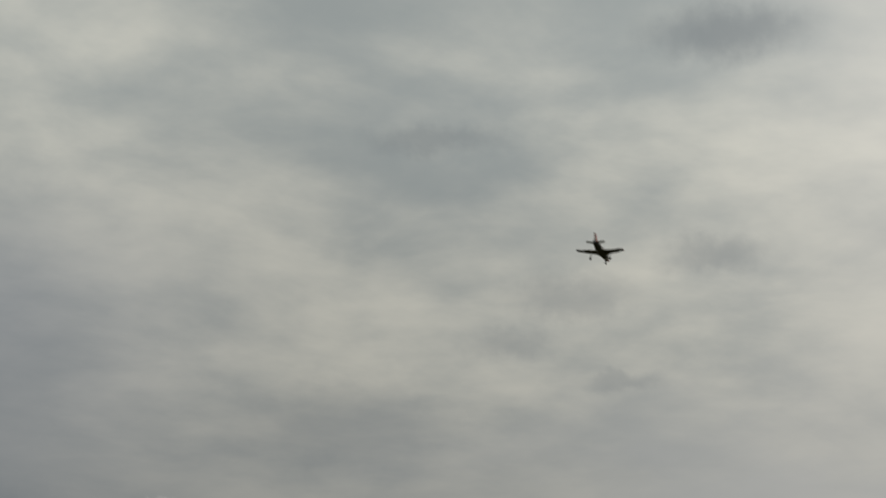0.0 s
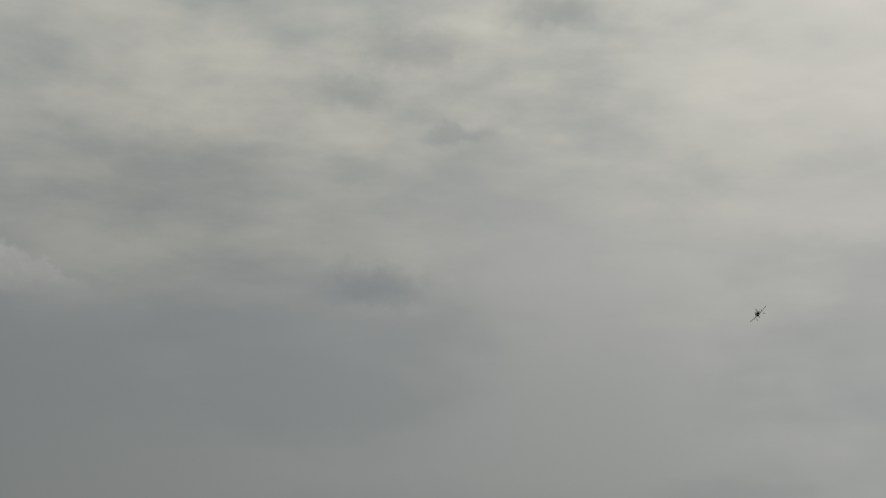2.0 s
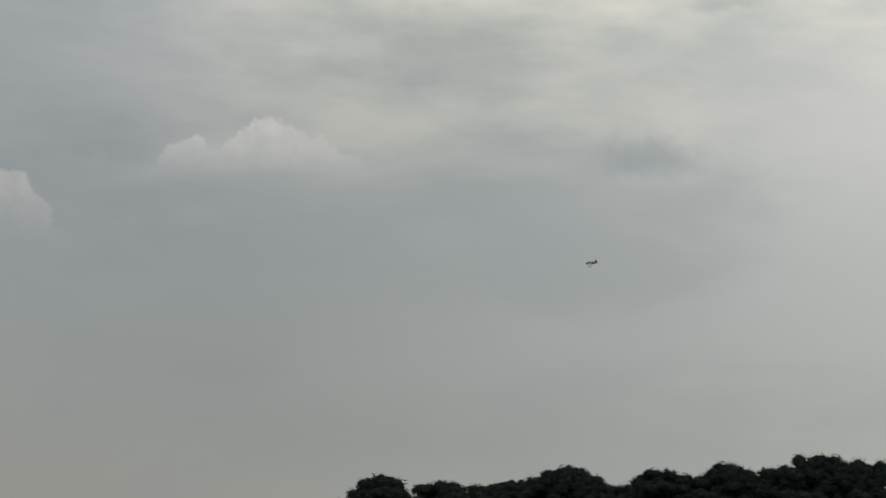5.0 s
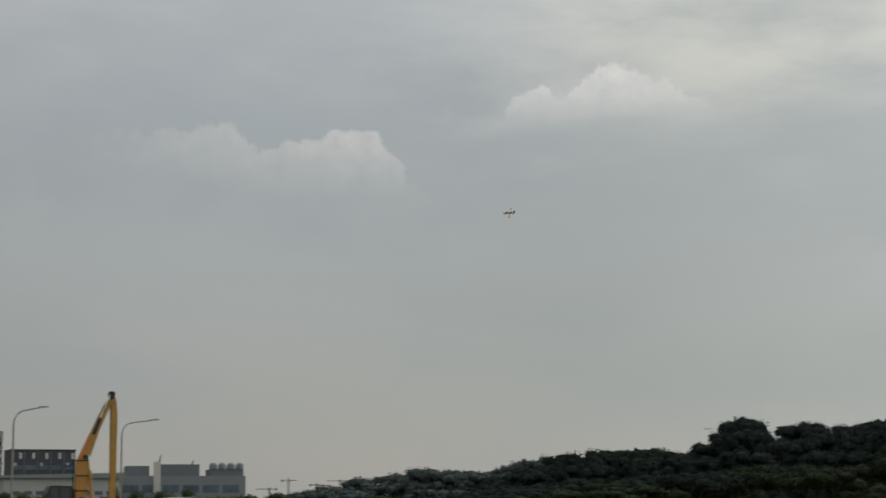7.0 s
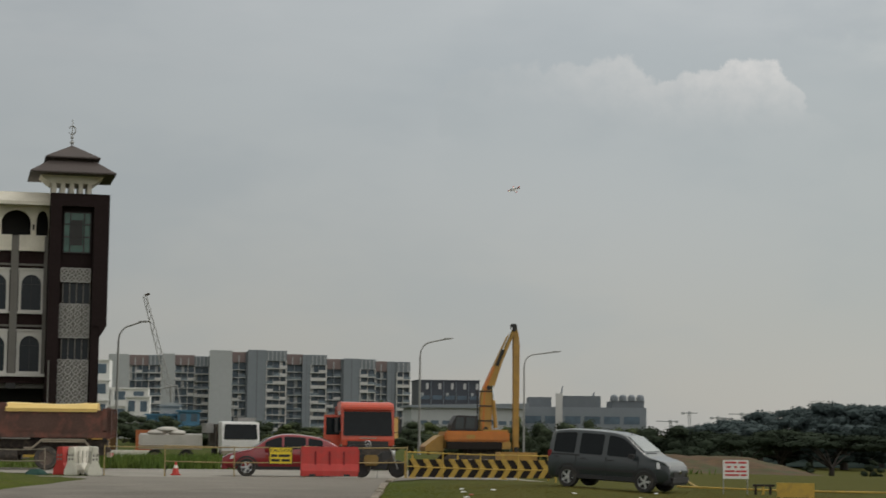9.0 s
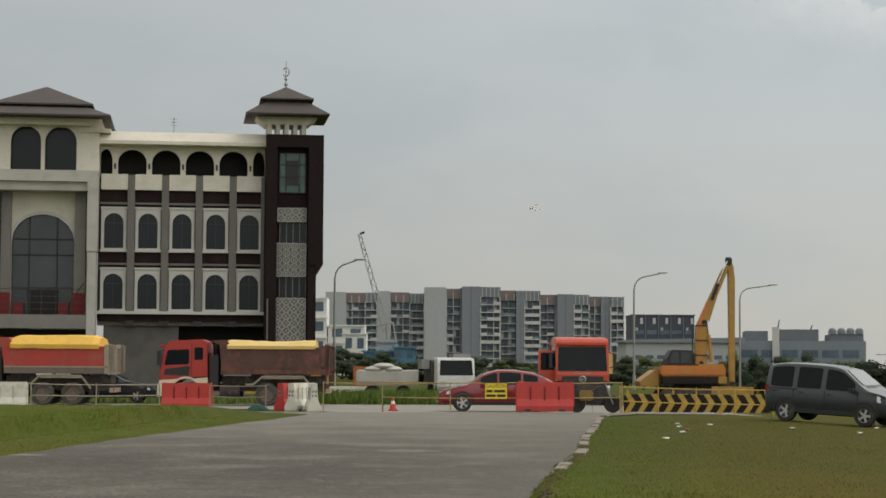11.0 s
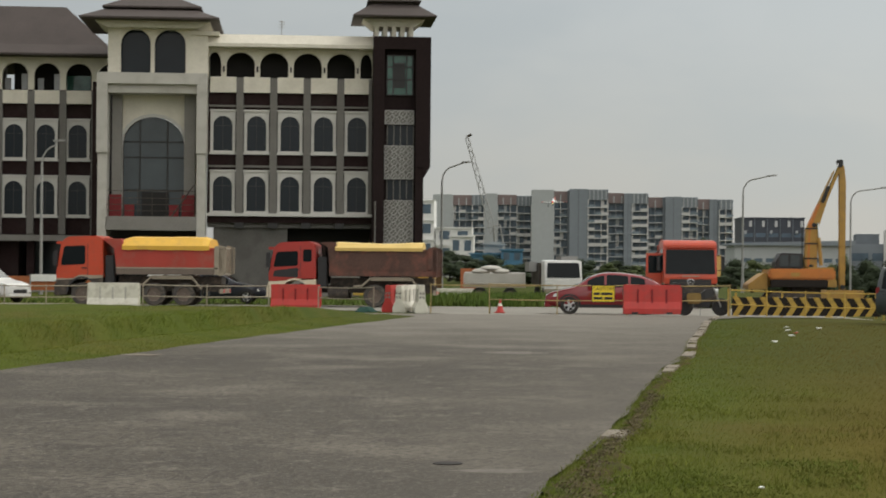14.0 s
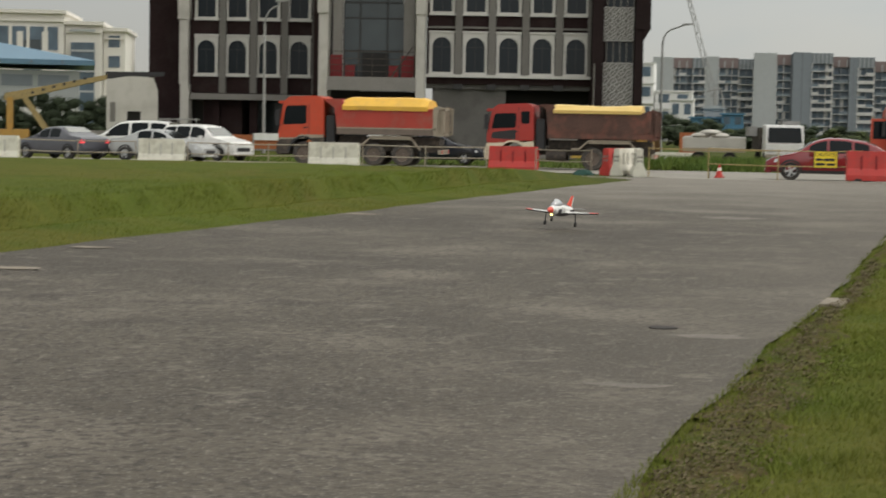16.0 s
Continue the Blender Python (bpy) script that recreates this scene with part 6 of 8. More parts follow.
# ---- trees ----


def leaf_cloud(bm, rng, blobs, n, size):
    """Small leaf clumps scattered over the skins of many lumps."""
    for _ in range(n):
        cx, cy, cz, r, sq = blobs[rng.randrange(len(blobs))]
        d = Vector((rng.gauss(0, 1), rng.gauss(0, 1), rng.gauss(0, 1))).normalized()
        q = r * rng.uniform(.72, 1.08)
        c = Vector((cx + d.x * q, cy + d.y * q, cz + d.z * q * sq))
        u = Vector((rng.gauss(0, 1), rng.gauss(0, 1), rng.gauss(0, .7))).normalized()
        v = u.cross(d + Vector((.1, .2, .3))).normalized()
        s = size * rng.uniform(.6, 1.3)
        k = rng.uniform(.5, .9)
        w = u.cross(v) * s * .25
        a = [bm.verts.new(c + u * s), bm.verts.new(c + v * s * k + w), bm.verts.new(c - u * s), bm.verts.new(c - v * s * k + w)]
        bm.faces.new(a)


def lump(bm, rng, c, r, sq):
    """A dark inner mass so that the crown is not see-through everywhere."""
    g = bmesh.ops.create_icosphere(bm, subdivisions=1, radius=1, matrix=Matrix.Translation(c) @ Matrix.Diagonal((r, r, r * sq, 1)))
    for v in g["verts"]:
        v.co += Vector((rng.uniform(-1, 1), rng.uniform(-1, 1), rng.uniform(-1, 1))) * r * .12


def tree_meshes(seed, h, w, kind):
    """Trunk with limbs, and crown. round: full head; flat: umbrella; bush: to the ground."""
    rng = random.Random(seed)
    bt, bc = bmesh.new(), bmesh.new()
    base = {"round": .22, "flat": .50, "bush": .05, "dome": .0}[kind] * h
    n = {"round": 24, "flat": 22, "bush": 14, "dome": 46}[kind]
    blobs = []
    for i in range(n):
        a, q = rng.uniform(0, 2 * math.pi), math.sqrt(rng.random()) * w * .42
        if kind == "flat":
            z = h * (.84 - .16 * (q / (w * .42)) ** 2) + rng.uniform(-.08, .05) * h
            r, sq = w * rng.uniform(.11, .17), .42
        else:
            top = h * (1 - (.62 if kind == "dome" else .5) * (q / (w * .42)) ** 2.4)
            r = w * (rng.uniform(.07, .14) if kind == "dome" else rng.uniform(.12, .2))
            if kind == "dome" and i % 2:
                base = top - r * 2
            z = rng.uniform(base + r * .6, max(base + r * .7, top - r * .8))
            sq = rng.uniform(.7, .95)
        blobs.append((q * math.cos(a), q * math.sin(a), z, r, sq))
    if kind != "flat":
        blobs.append((0, 0, h - w * .13, w * .16, .85))
    for b in blobs:
        lump(bc, rng, b[:3], b[3] * .80, b[4])
    leaf_cloud(bc, rng, blobs, {"round": 4200, "flat": 3800, "bush": 2600, "dome": 5200}[kind], w * .014 + .04)
    tr = max(.10, w * (.017 if kind == "flat" else .035))
    fork = base * (.9 if kind == "round" else .45)
    rod(bt, (0, 0, -.4), (0, 0, fork), tr * 1.25, tr, n=8)
    for b in blobs[::3]:
        mid = Vector((b[0] * .45, b[1] * .45, fork + (b[2] - fork) * .55))
        rod(bt, (0, 0, fork * .96), mid, tr * .6, tr * .35, n=6)
        rod(bt, mid, b[:3], tr * .35, tr * .12, n=5)
    return finish(bt), finish(bc)


TREES = {}


def tree(x, y, z, h, w, kind, leaf, seed, label, group, turn):
    key = (kind, leaf, seed)
    if key not in TREES:
        TREES[key] = tree_meshes(seed * 7 + len(kind), 10.0, {"round": 10.0, "flat": 15.0, "bush": 10.0, "dome": 12.0}[kind], kind)
    bt, bc = TREES[key]
    t = thing("tree" if kind != "bush" else "shrub", pose(x, y, z, 0, 0, turn), label, "tree" if kind != "bush" else "shrub", group)
    w0 = {"round": 10.0, "flat": 15.0, "bush": 10.0, "dome": 12.0}[kind]
    sc = Matrix.Diagonal((w / w0, w / w0, h / 10.0, 1))
    part("trunk", bt, "bark", t, m=sc)
    part("crown", bc, leaf, t, m=sc)
    return t


def ray_xy(az, r):
    return r * math.sin(radians(az)), r * math.cos(radians(az))


SKYLINE = [(13, .30), (15.5, .35), (16.6, .64), (17.2, .75), (18.0, 1.0), (19.3, 1.06), (20.7, .9), (22.7, 1.45), (25.2, 1.72), (27.2, 1.62), (28.0, 2.0), (28.75, 2.55), (29.6, 1.95), (30.6, 2.38), (32.8, 2.42), (34.5, 2.9), (36.1, 2.3), (37.1, 2.8), (38.6, 2.7), (39.4, 3.0), (40.0, 2.7), (40.8, 2.9), (42, 3.3), (46, 3.0), (52, 2.6), (60, 2.2)]


def skyline(az):
    return float(np.interp(az, [a for a, _ in SKYLINE], [e for _, e in SKYLINE]))


R_HILL = 330.0


def hill_height(az, r):
    top = 1.6 + R_HILL * math.tan(radians(skyline(az))) - 11.0
    return max(-2.2, top * smooth01(235, R_HILL, r) - 2.2 * (1 - smooth01(235, 300, r)))


def hill():
    azs = [14 + i * .5 for i in range(100)]
    rs = [225, 250, 275, 300, 330, 380, 500, 800]
    vs = []
    for r in rs:
        for a in azs:
            x, y = ray_xy(a, r)
            vs.append((x, y, hill_height(a, min(r, 340)) * (1 if r < 400 else .8) + .05))
    n = len(azs)
    me = bpy.data.meshes.new("hill")
    me.from_pydata(vs, [], [(j * n + i, j * n + i + 1, (j + 1) * n + i + 1, (j + 1) * n + i) for j in range(len(rs) - 1) for i in range(n - 1)])
    me.materials.append(M["leafd"])
    tagged(new("hill", me), "low wooded hill behind the field", "hill", "", "structure")


hill()
rng = random.Random(11)
# the skyline trees: each stands so that its head meets the outline of the wood
heads = [(a, e, 13.0) for a, e in SKYLINE if a in (28.75, 30.6, 34.5, 37.1, 39.4, 40.8, 42, 32.8)]
az = 15.2
while az < 47:
    heads.append((az, skyline(az) - rng.uniform(0, .14), rng.uniform(9, 12) * (1.3 if az < 28 else 1)))
    az += rng.uniform(.75, 1.1)
for a, e, w in heads:
    flat = 21.0 < a < 27.6 and rng.random() < .55
    r = R_HILL + rng.uniform(-10, 14)
    e += .12 if flat else 0
    x, y = ray_xy(a, r)
    top = 1.6 + r * math.tan(radians(e))
    h = max(5.0, top - hill_height(a, r))
    # left part of the hill takes the leaves with haze in their colour
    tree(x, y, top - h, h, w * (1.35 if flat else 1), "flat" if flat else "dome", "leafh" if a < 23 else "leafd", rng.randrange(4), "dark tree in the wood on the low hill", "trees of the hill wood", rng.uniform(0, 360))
for r, step, drop in ((318, 1.0, .16), (305, 1.25, .30), (272, 1.35, .75), (245, 1.6, 1.1)):
    az = 16.0
    while az < 46:
        a2 = az + rng.uniform(-.4, .4)
        if a2 < 20.5 and r not in (272, 318):
            az += step
            continue
        e = max(.1, skyline(a2) - drop - rng.uniform(0, .25))
        x, y = ray_xy(a2, r)
        g = hill_height(a2, r)
        h = max(5.5, 1.6 + r * math.tan(radians(e)) - g)
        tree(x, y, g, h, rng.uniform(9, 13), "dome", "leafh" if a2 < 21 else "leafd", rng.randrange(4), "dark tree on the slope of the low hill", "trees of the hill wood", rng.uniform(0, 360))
        az += step
# trees of the field in front of the wood: a loose row of spreading crowns on forked trunks, then a screen behind
for a2, r, h, w, k in ((12.9, 150, 3.9, 6.5, "round"), (13.7, 156, 4.3, 7.0, "round"), (14.6, 150, 4.3, 7.5, "round"), (15.8, 160, 4.3, 8.0, "flat"), (16.55, 170, 4.0, 7.5, "flat"), (17.6, 166, 4.6, 7.0, "flat"), (19.15, 163, 4.3, 13.0, "flat"), (22.2, 158, 4.4, 11.0, "flat"), (24.0, 172, 5.1, 9.5, "flat"), (25.3, 172, 5.6, 11.0, "flat")):
    x, y = ray_xy(a2, r)
    tree(x, y, level(x, y), h, w, k, "leaff", (int(a2 * 3)) % 4, "spreading olive-green field tree on a forked trunk", "field trees", a2 * 97)
for a2, r, h, w in ((18.45, 150, 1.45, 1.5), (20.35, 146, 1.6, 1.8), (24.2, 150, 1.6, 1.7)):
    x, y = ray_xy(a2, r)
    tree(x, y, level(x, y), h, w, "bush", "leaff", 2, "small clipped shrub on the grass", "field shrubs", 30 * a2)
az = 12.2
while az < 46:
    r = rng.uniform(205, 232)
    a2 = az + rng.uniform(-.3, .3)
    x, y = ray_xy(a2, r)
    g = level(x, y)
    e = float(np.interp(a2, [12, 15, 18, 22, 26, 30, 46], [-.05, .02, .12, .35, .9, 1.2, 1.5])) + rng.uniform(-.12, .12)
    h = 1.6 + r * math.tan(radians(e)) - g
    tree(x, y, g, h, rng.uniform(8, 12), rng.choice(("flat", "round", "dome") if a2 > 21 else ("round", "dome")), rng.choice(("leafd", "leafd", "leaff")), rng.randrange(4), "broad dark tree before the wooded hill", "field trees", rng.uniform(0, 360))
    az += rng.uniform(.8, 1.2)
# row of trees before the far blocks
for i in range(46):
    a = -3.4 + i * .37 + rng.uniform(-.15, .15)
    r = rng.uniform(190, 230)
    x, y = ray_xy(a, r)
    top = float(np.interp(a, [-4, -2, 0, 3, 6, 8, 12, 14], [.45, .4, .1, .1, .2, .4, .3, .2])) + rng.uniform(-.18, .2)
    g = level(x, y)
    tree(x, y, g, max(2.2, 1.6 + r * math.tan(radians(top)) - g), rng.uniform(4, 6.5), rng.choice(("round", "bush", "round")), rng.choice(("leafl", "leafm", "leafm")), rng.randrange(4), "roadside tree before the far blocks", "roadside trees", rng.uniform(0, 360))
tree(14.6, 152, -.2, 4.6, 2.6, "flat", "leafl", 3, "slender roadside tree by a street lamp", "roadside trees", 0)
for i in range(15):
    a = -25.0 + i * .46
    x, y = ray_xy(a, 128 + rng.uniform(-3, 3))
    tree(x, y, -.2, rng.uniform(3.0, 3.8), rng.uniform(3.5, 5), "bush", "leafm", rng.randrange(4), "dense hedge shrub by the works", "hedge shrubs", rng.uniform(0, 360))


def soil_mound():
    """A long bank of brown earth and dry grass that runs out into the field."""
    bm = bmesh.new()
    nx, ny = 60, 16
    rows = []
    for i in range(nx + 1):
        x = 27 + 17.0 * i / nx
        row = []
        for j in range(ny + 1):
            t = j / ny * 2 - 1
            crest = 1.7 * smooth01(43.5, 36, x) * smooth01(27, 29.5, x) * (1 + .12 * noise.noise((x * .25, 1, 0)))
            z = crest * math.exp(-t * t * 3.2) * (1 + .15 * noise.noise((x * .5, t * 3, 5))) - .12 + .1 * noise.noise((x * .9, t * 6, 2)) * (1 - t * t)
            y = 126 + t * 17
            row.append(bm.verts.new((x, y, level(x, y) + (z if abs(t) < 1 and 0 < i < nx else -.3))))
        rows.append(row)
    for a, b in zip(rows, rows[1:]):
        for j in range(ny):
            bm.faces.new((a[j], b[j], b[j + 1], a[j + 1]))
    ob = part("soil_mound", bm, "soil", None, smooth=True)
    tagged(ob, "long low mound of brown soil and dry grass", "mound", "", "structure")


soil_mound()

# ---- far blocks of flats ----


def flats(name, x0, y0, sections, label):
    """Sections along +x: (width, top, set-back, kind). g, l, d: plain walls; w: windows under a red top; b: balconies."""
    b = thing(name, pose(x0, y0, -1), label, "apartment block")
    rg = random.Random(int(y0))
    x = 0.0
    for wd, top, back, kind in sections:
        if kind in "gld":
            part("wall", plain([(x, x + wd, back, 30, 0, top)]), {"g": "hdbg", "l": "hdbl", "d": "hdbd"}[kind], b)
            if kind == "g":
                part("wall_groove", plain([(x + wd * .46, x + wd * .52, back - .06, back - .01, 0, top)]), "hdbd", b)
        else:
            cap = 4.0
            part("wall", plain([(x, x + wd, back + 1.8, 30, 0, top - .3)]), "hdbd", b)
            part("parapet", plain([(x, x + wd, back + .2, back + 1.79, top - cap, top)]), "hdbr" if kind == "w" else "hdbg", b, "dull red parapet wall" if kind == "w" else "")
            n = max(2, int(wd / 1.5))
            for k in range(n):
                xk = x + wd * (k + .5) / n
                if kind == "b" or k % 2:
                    part("parapet_fin", plain([(xk - .22, xk + .22, back - .15, back + .19, top - cap, top - (.3 if kind == "b" else 1.2))]), "hdbl", b)
            bays = max(2, round(wd / 2.9))
            z = top - cap - 3.0
            while z > -1:
                reach = .75 if kind == "b" else .1
                part("slab", plain([(x, x + wd, back - reach, back + 1.78, z - .12, z + .22)]), "slab" if kind == "b" else "hdbl", b)
                for k in range(bays):
                    xa, xb = x + wd * k / bays, x + wd * (k + 1) / bays
                    part("window", plain([(xa + .12, xb - .12, back + 1.6, back + 1.79, z + .3, z + 2.8)]), "hdbw", b)
                    if rg.random() < (.75 if kind == "b" else .4):
                        part("balcony_front", plain([(xa + .05, xb - .05, back - reach + .05, back - reach + .12, z + .23, z + 1.15)]), "balcony" if rg.random() < .6 else "slab", b)
                    if rg.random() < .35:
                        part("blind_panel", plain([(xa + .1, xa + .1 + (xb - xa) * .4, back + 1.5, back + 1.59, z + .3, z + 2.8)]), rg.choice(("hdbl", "hdbg", "slab")), b)
                z -= 3.0
            for k in range(1, bays):
                part("upright", plain([(x + wd * k / bays - .13, x + wd * k / bays + .13, back + .0, back + 1.55, 0, top - cap)]), "slab" if (k + int(x)) % 2 else "hdbg", b)
            parts("fin_wall", [(x, x + .35, back - .3, back + 1.78, 0, top - cap + .2), (x + wd - .35, x + wd, back - .3, back + 1.78, 0, top - cap + .2)] if kind == "b" else [(x, x + .25, back, back + 1.78, 0, top - cap)], "slab", b)
        x += wd
    return b


flats("apartment_block", 2.9, 728, [(8.7, 33.0, -2, "l"), (5.3, 32.6, 1, "w"), (.8, 32.8, 0, "d"), (7.1, 33.4, -2, "g"), (7.9, 33.2, -2, "b"), (6.2, 32.0, 0, "w"), (3.1, 31.8, -2, "g"), (6.3, 31.8, -2, "b"), (5.7, 30.4, 0, "w"), (1.0, 30.4, -1, "d"), (6.3, 30.6, -2, "g"), (6.2, 30.4, -2, "b"), (4.6, 29.8, 0, "w"), (3.6, 29.7, -1, "g"), (5.4, 29.6, -2, "b")],
      "long grey block of flats with dull red tops and balconies")
flats("apartment_block", -36.2, 738, [(8.0, 31.4, -1, "l"), (7.5, 31.2, 0, "w"), (5.0, 31.2, -1, "b"), (5.2, 31.8, -2, "l"), (7.5, 31.4, -1, "w"), (6.0, 31.0, 0, "b"), (3.0, 30.6, 0, "w")],
      "grey block of flats with dull red tops, beside the crane")


def site_crane():
    c = thing("crawler_crane", pose(-5.9, 350, -1), "pale lattice crawler crane among the works", "crane")
    p, q = Vector((.2, 0, 9)), Vector((-5.0, 0, 27.2))
    n = 16
    side = Vector((.96, 0, .27)) * .55
    for dy in (-.5, .5):
        bm = bmesh.new()
        for i in range(n):
            a, b = p.lerp(q, i / n), p.lerp(q, (i + 1) / n)
            k0, k1 = 1 - .5 * i / n, 1 - .5 * (i + 1) / n
            o = Vector((0, dy, 0))
            rod(bm, a - side * k0 + o, b - side * k1 + o, .09, n=4)
            rod(bm, a + side * k0 + o, b + side * k1 + o, .09, n=4)
            rod(bm, a + side * k0 * (1 if i % 2 else -1) + o, b - side * k1 * (1 if i % 2 else -1) + o, .06, n=4)
        part("boom_lattice", bm, "steel", c, "steel lattice side of the boom")
    bm = bmesh.new()
    rod(bm, q, q + Vector((.9, 0, .4)), .25, n=5)
    part("boom_head", bm, "chassis", c)
    bm = bmesh.new()
    rod(bm, (.6, 0, 5), (.2, 0, 10), .25, n=5)
    rod(bm, (2.2, 0, 6), (1.4, 0, 10.6), .15, n=5)
    rod(bm, (1.4, 0, 10.6), (-1.2, 0, 10), .15, n=5)
    part("mast", bm, "steel", c)
    part("machine", plain([(-1.5, 2.4, -1.5, 1.5, 4.2, 6.6)]), "hdbl", c, bevel=.1)
    bm = bmesh.new()
    loft(bm, [[(-3.5, -2, 0), (4.5, -2, 0), (4.5, 2, 0), (-3.5, 2, 0)], [(-.8, -1, 4.2), (1.8, -1, 4.2), (1.8, 1, 4.2), (-.8, 1, 4.2)]])
    part("base", bm, "hdbl", c)


site_crane()


def small_house(x, y, w, d, h, label, mt="white", roofm=None, floors=3):
    b = thing("site_building", pose(x, y, -.5), label, "building")
    part("wall", plain([(0, w, 0, d, 0, h)]), mt, b)
    fh = h / floors
    for f in range(floors):
        n = max(2, int(w / 2.6))
        for k in range(n):
            part("window", plain([(w * (k + .22) / n, w * (k + .78) / n, -.06, -.01, f * fh + fh * .3, f * fh + fh * .78)]), "hdbw", b)
        part("ledge", plain([(-.3, w + .3, -.4, 0, (f + 1) * fh - .25, (f + 1) * fh)]), mt, b)
    if roofm:
        bm = bmesh.new()
        prism(bm, [(-.8, h), (w + .8, h), (w / 2, h + w * .16)], -.8, d + .8)
        part("roof", bm, roofm, b)
    return b


small_house(-21.0, 330, 5.0, 10, 14.0, "white stepped house behind the building site", floors=4)
small_house(-15.8, 332, 6.5, 10, 9.2, "white stepped house behind the building site", floors=3)
small_house(-12.6, 318, 4.0, 8, 7.5, "half-built white house wrapped in sheets", floors=2)
small_house(-8.6, 300, 4.6, 8, 4.4, "site office under blue sheeting", mt="bluetarp", floors=1)
small_house(-3.6, 296, 3.4, 8, 5.0, "site office under blue sheeting", mt="bluetarp", floors=2)
small_house(-6.4, 304, 3.0, 6, 5.8, "grey site hut with a pitched roof", mt="hdbl", roofm="hdbl", floors=1)


def long_shed():
    b = thing("low_office_block", pose(56, 470, -2), "long low white hall with a dark upper storey", "building")
    part("wall", plain([(-3, 26, 0, 20, 0, 9.6)]), "hdbl", b)
    bm = bmesh.new()
    prism(bm, [(-4, 9.6), (27, 9.6), (27, 11.0), (-4, 10.2)], -1, 20)
    part("roof", bm, "hdbg", b)
    for k in range(9):
        part("window", plain([(-1 + k * 2.9, 1.0 + k * 2.9, -.08, -.01, 5.4, 6.4)]), "hdbw", b)
        part("lower_window", plain([(-1 + k * 2.9, 1.0 + k * 2.9, -.08, -.01, 2.2, 3.2)]), "hdbw", b)
    u = thing("dark_office_block", pose(58, 500, -2), "charcoal office block with small white panels along its top", "building")
    part("wall", plain([(0, 16.8, 0, 15, 0, 17.2)]), "offd", u)
    for k in range(5):
        x = .6 + k * 3.4
        part("wall_rib", plain([(x - .5, x - .3, -.25, -.01, 6, 17.4 - .1 * k)]), "hdbd", u)
        part("pale_panel", plain([(x + 1.6, x + 2.3, -.1, -.01, 15.0, 16.6)]), "slab", u)
        if k % 2 == 0:
            part("small_panel", plain([(x + .3, x + 1.0, -.1, -.01, 13.0, 14.0)]), "hdbl", u)
        for f in range(3):
            part("window", plain([(x, x + 2.6, -.1, -.01, 7.6 + f * 2.3, 8.7 + f * 2.3)]), "hdbw", u)
    part("roof_edge", plain([(-.2, 17.0, -.3, 15, 17.2, 17.5)]), "offd", u)


long_shed()


def plant_works():
    b = thing("factory_block", pose(86, 486, -2, 0, 0, -8), "pale grey factory block with roof domes", "factory")
    # blue-grey wall colour chosen to put haze on the factory
    part("wall", plain([(-2, 31, 0, 25, 0, 10.4)]), "hdbg", b)
    parts("upper_wall", [(0, 6, 2, 20, 10.4, 13.0), (9, 19, 1, 20, 10.4, 13.4), (22, 30.5, 1, 20, 10.4, 12.2)], "hdbd", b)
    for k in range(6):
        part("window", plain([(-1 + k * 5.2, 3.2 + k * 5.2, -.1, -.01, 6.0, 8.0)]), "hdbw", b)
    part("front_pier", plain([(7, 8.8, -.8, 0, 0, 14.0)]), "slab", b)
    for k in range(4):
        bm = bmesh.new()
        rod(bm, (22.6 + k * 2.3, 1.5, 12.2), (22.6 + k * 2.3, 1.5, 13.1), 1.05, n=12)
        bmesh.ops.create_uvsphere(bm, u_segments=12, v_segments=6, radius=1.0, matrix=Matrix.Translation((22.6 + k * 2.3, 1.5, 13.1)) @ Matrix.Diagonal((1, 1, .8, 1)))
        part("roof_dome", bm, "hdbg", b, smooth=True)
    for x, h in ((8.5, 16.0), (17.0, 14.6)):
        bm = bmesh.new()
        rod(bm, (x, 4, 13), (x + .6, 4, h), .35, .15, n=6)
        part("roof_stack", bm, "hdbg", b)


plant_works()


def tower_crane(az, r, el, span, label="pale distant tower crane"):
    x, y = ray_xy(az, r)
    top = 1.6 + r * math.tan(radians(el))
    c = thing("tower_crane", pose(x, y, -2, 0, 0, -az + 8), label, "crane", "far tower cranes")
    d = math.copysign(1, span)
    for s_ in (-1, 1):
        bm = bmesh.new()
        box(bm, s_ * .8 - .25, s_ * .8 + .25, -.5, .5, 0, top + 2.6)
        part("mast_leg", bm, "craneg", c)
    bm = bmesh.new()
    z = 0
    while z < top + 1:
        rod(bm, (-.8, 0, z), (.8, 0, z + 1.6), .12, n=4)
        rod(bm, (.8, 0, z + 1.6), (-.8, 0, z + 3.2), .12, n=4)
        z += 3.2
    part("mast_bracing", bm, "craneg", c)
    part("jib", plain([(min(-d * 5, span * .36), max(-d * 5, span * .36), -.4, .4, top + 1.2, top + 1.9)]), "craneg", c)
    part("counter_jib_weight", plain([(-d * 5 - 1.2, -d * 5 + 1.2, -.6, .6, top + .4, top + 2.2)]), "craneg", c)
    part("slewing_cab", plain([(-1.3, 1.3, -1, 1, top + .6, top + 2.4)]), "craneg", c)


for a, e, s in ((14.35, .40, -32), (14.92, .66, 18), (15.78, .52, 16), (15.98, .50, -12), (16.5, .64, -30)):
    tower_crane(a, 1500, e, s)

# ---- left background ----


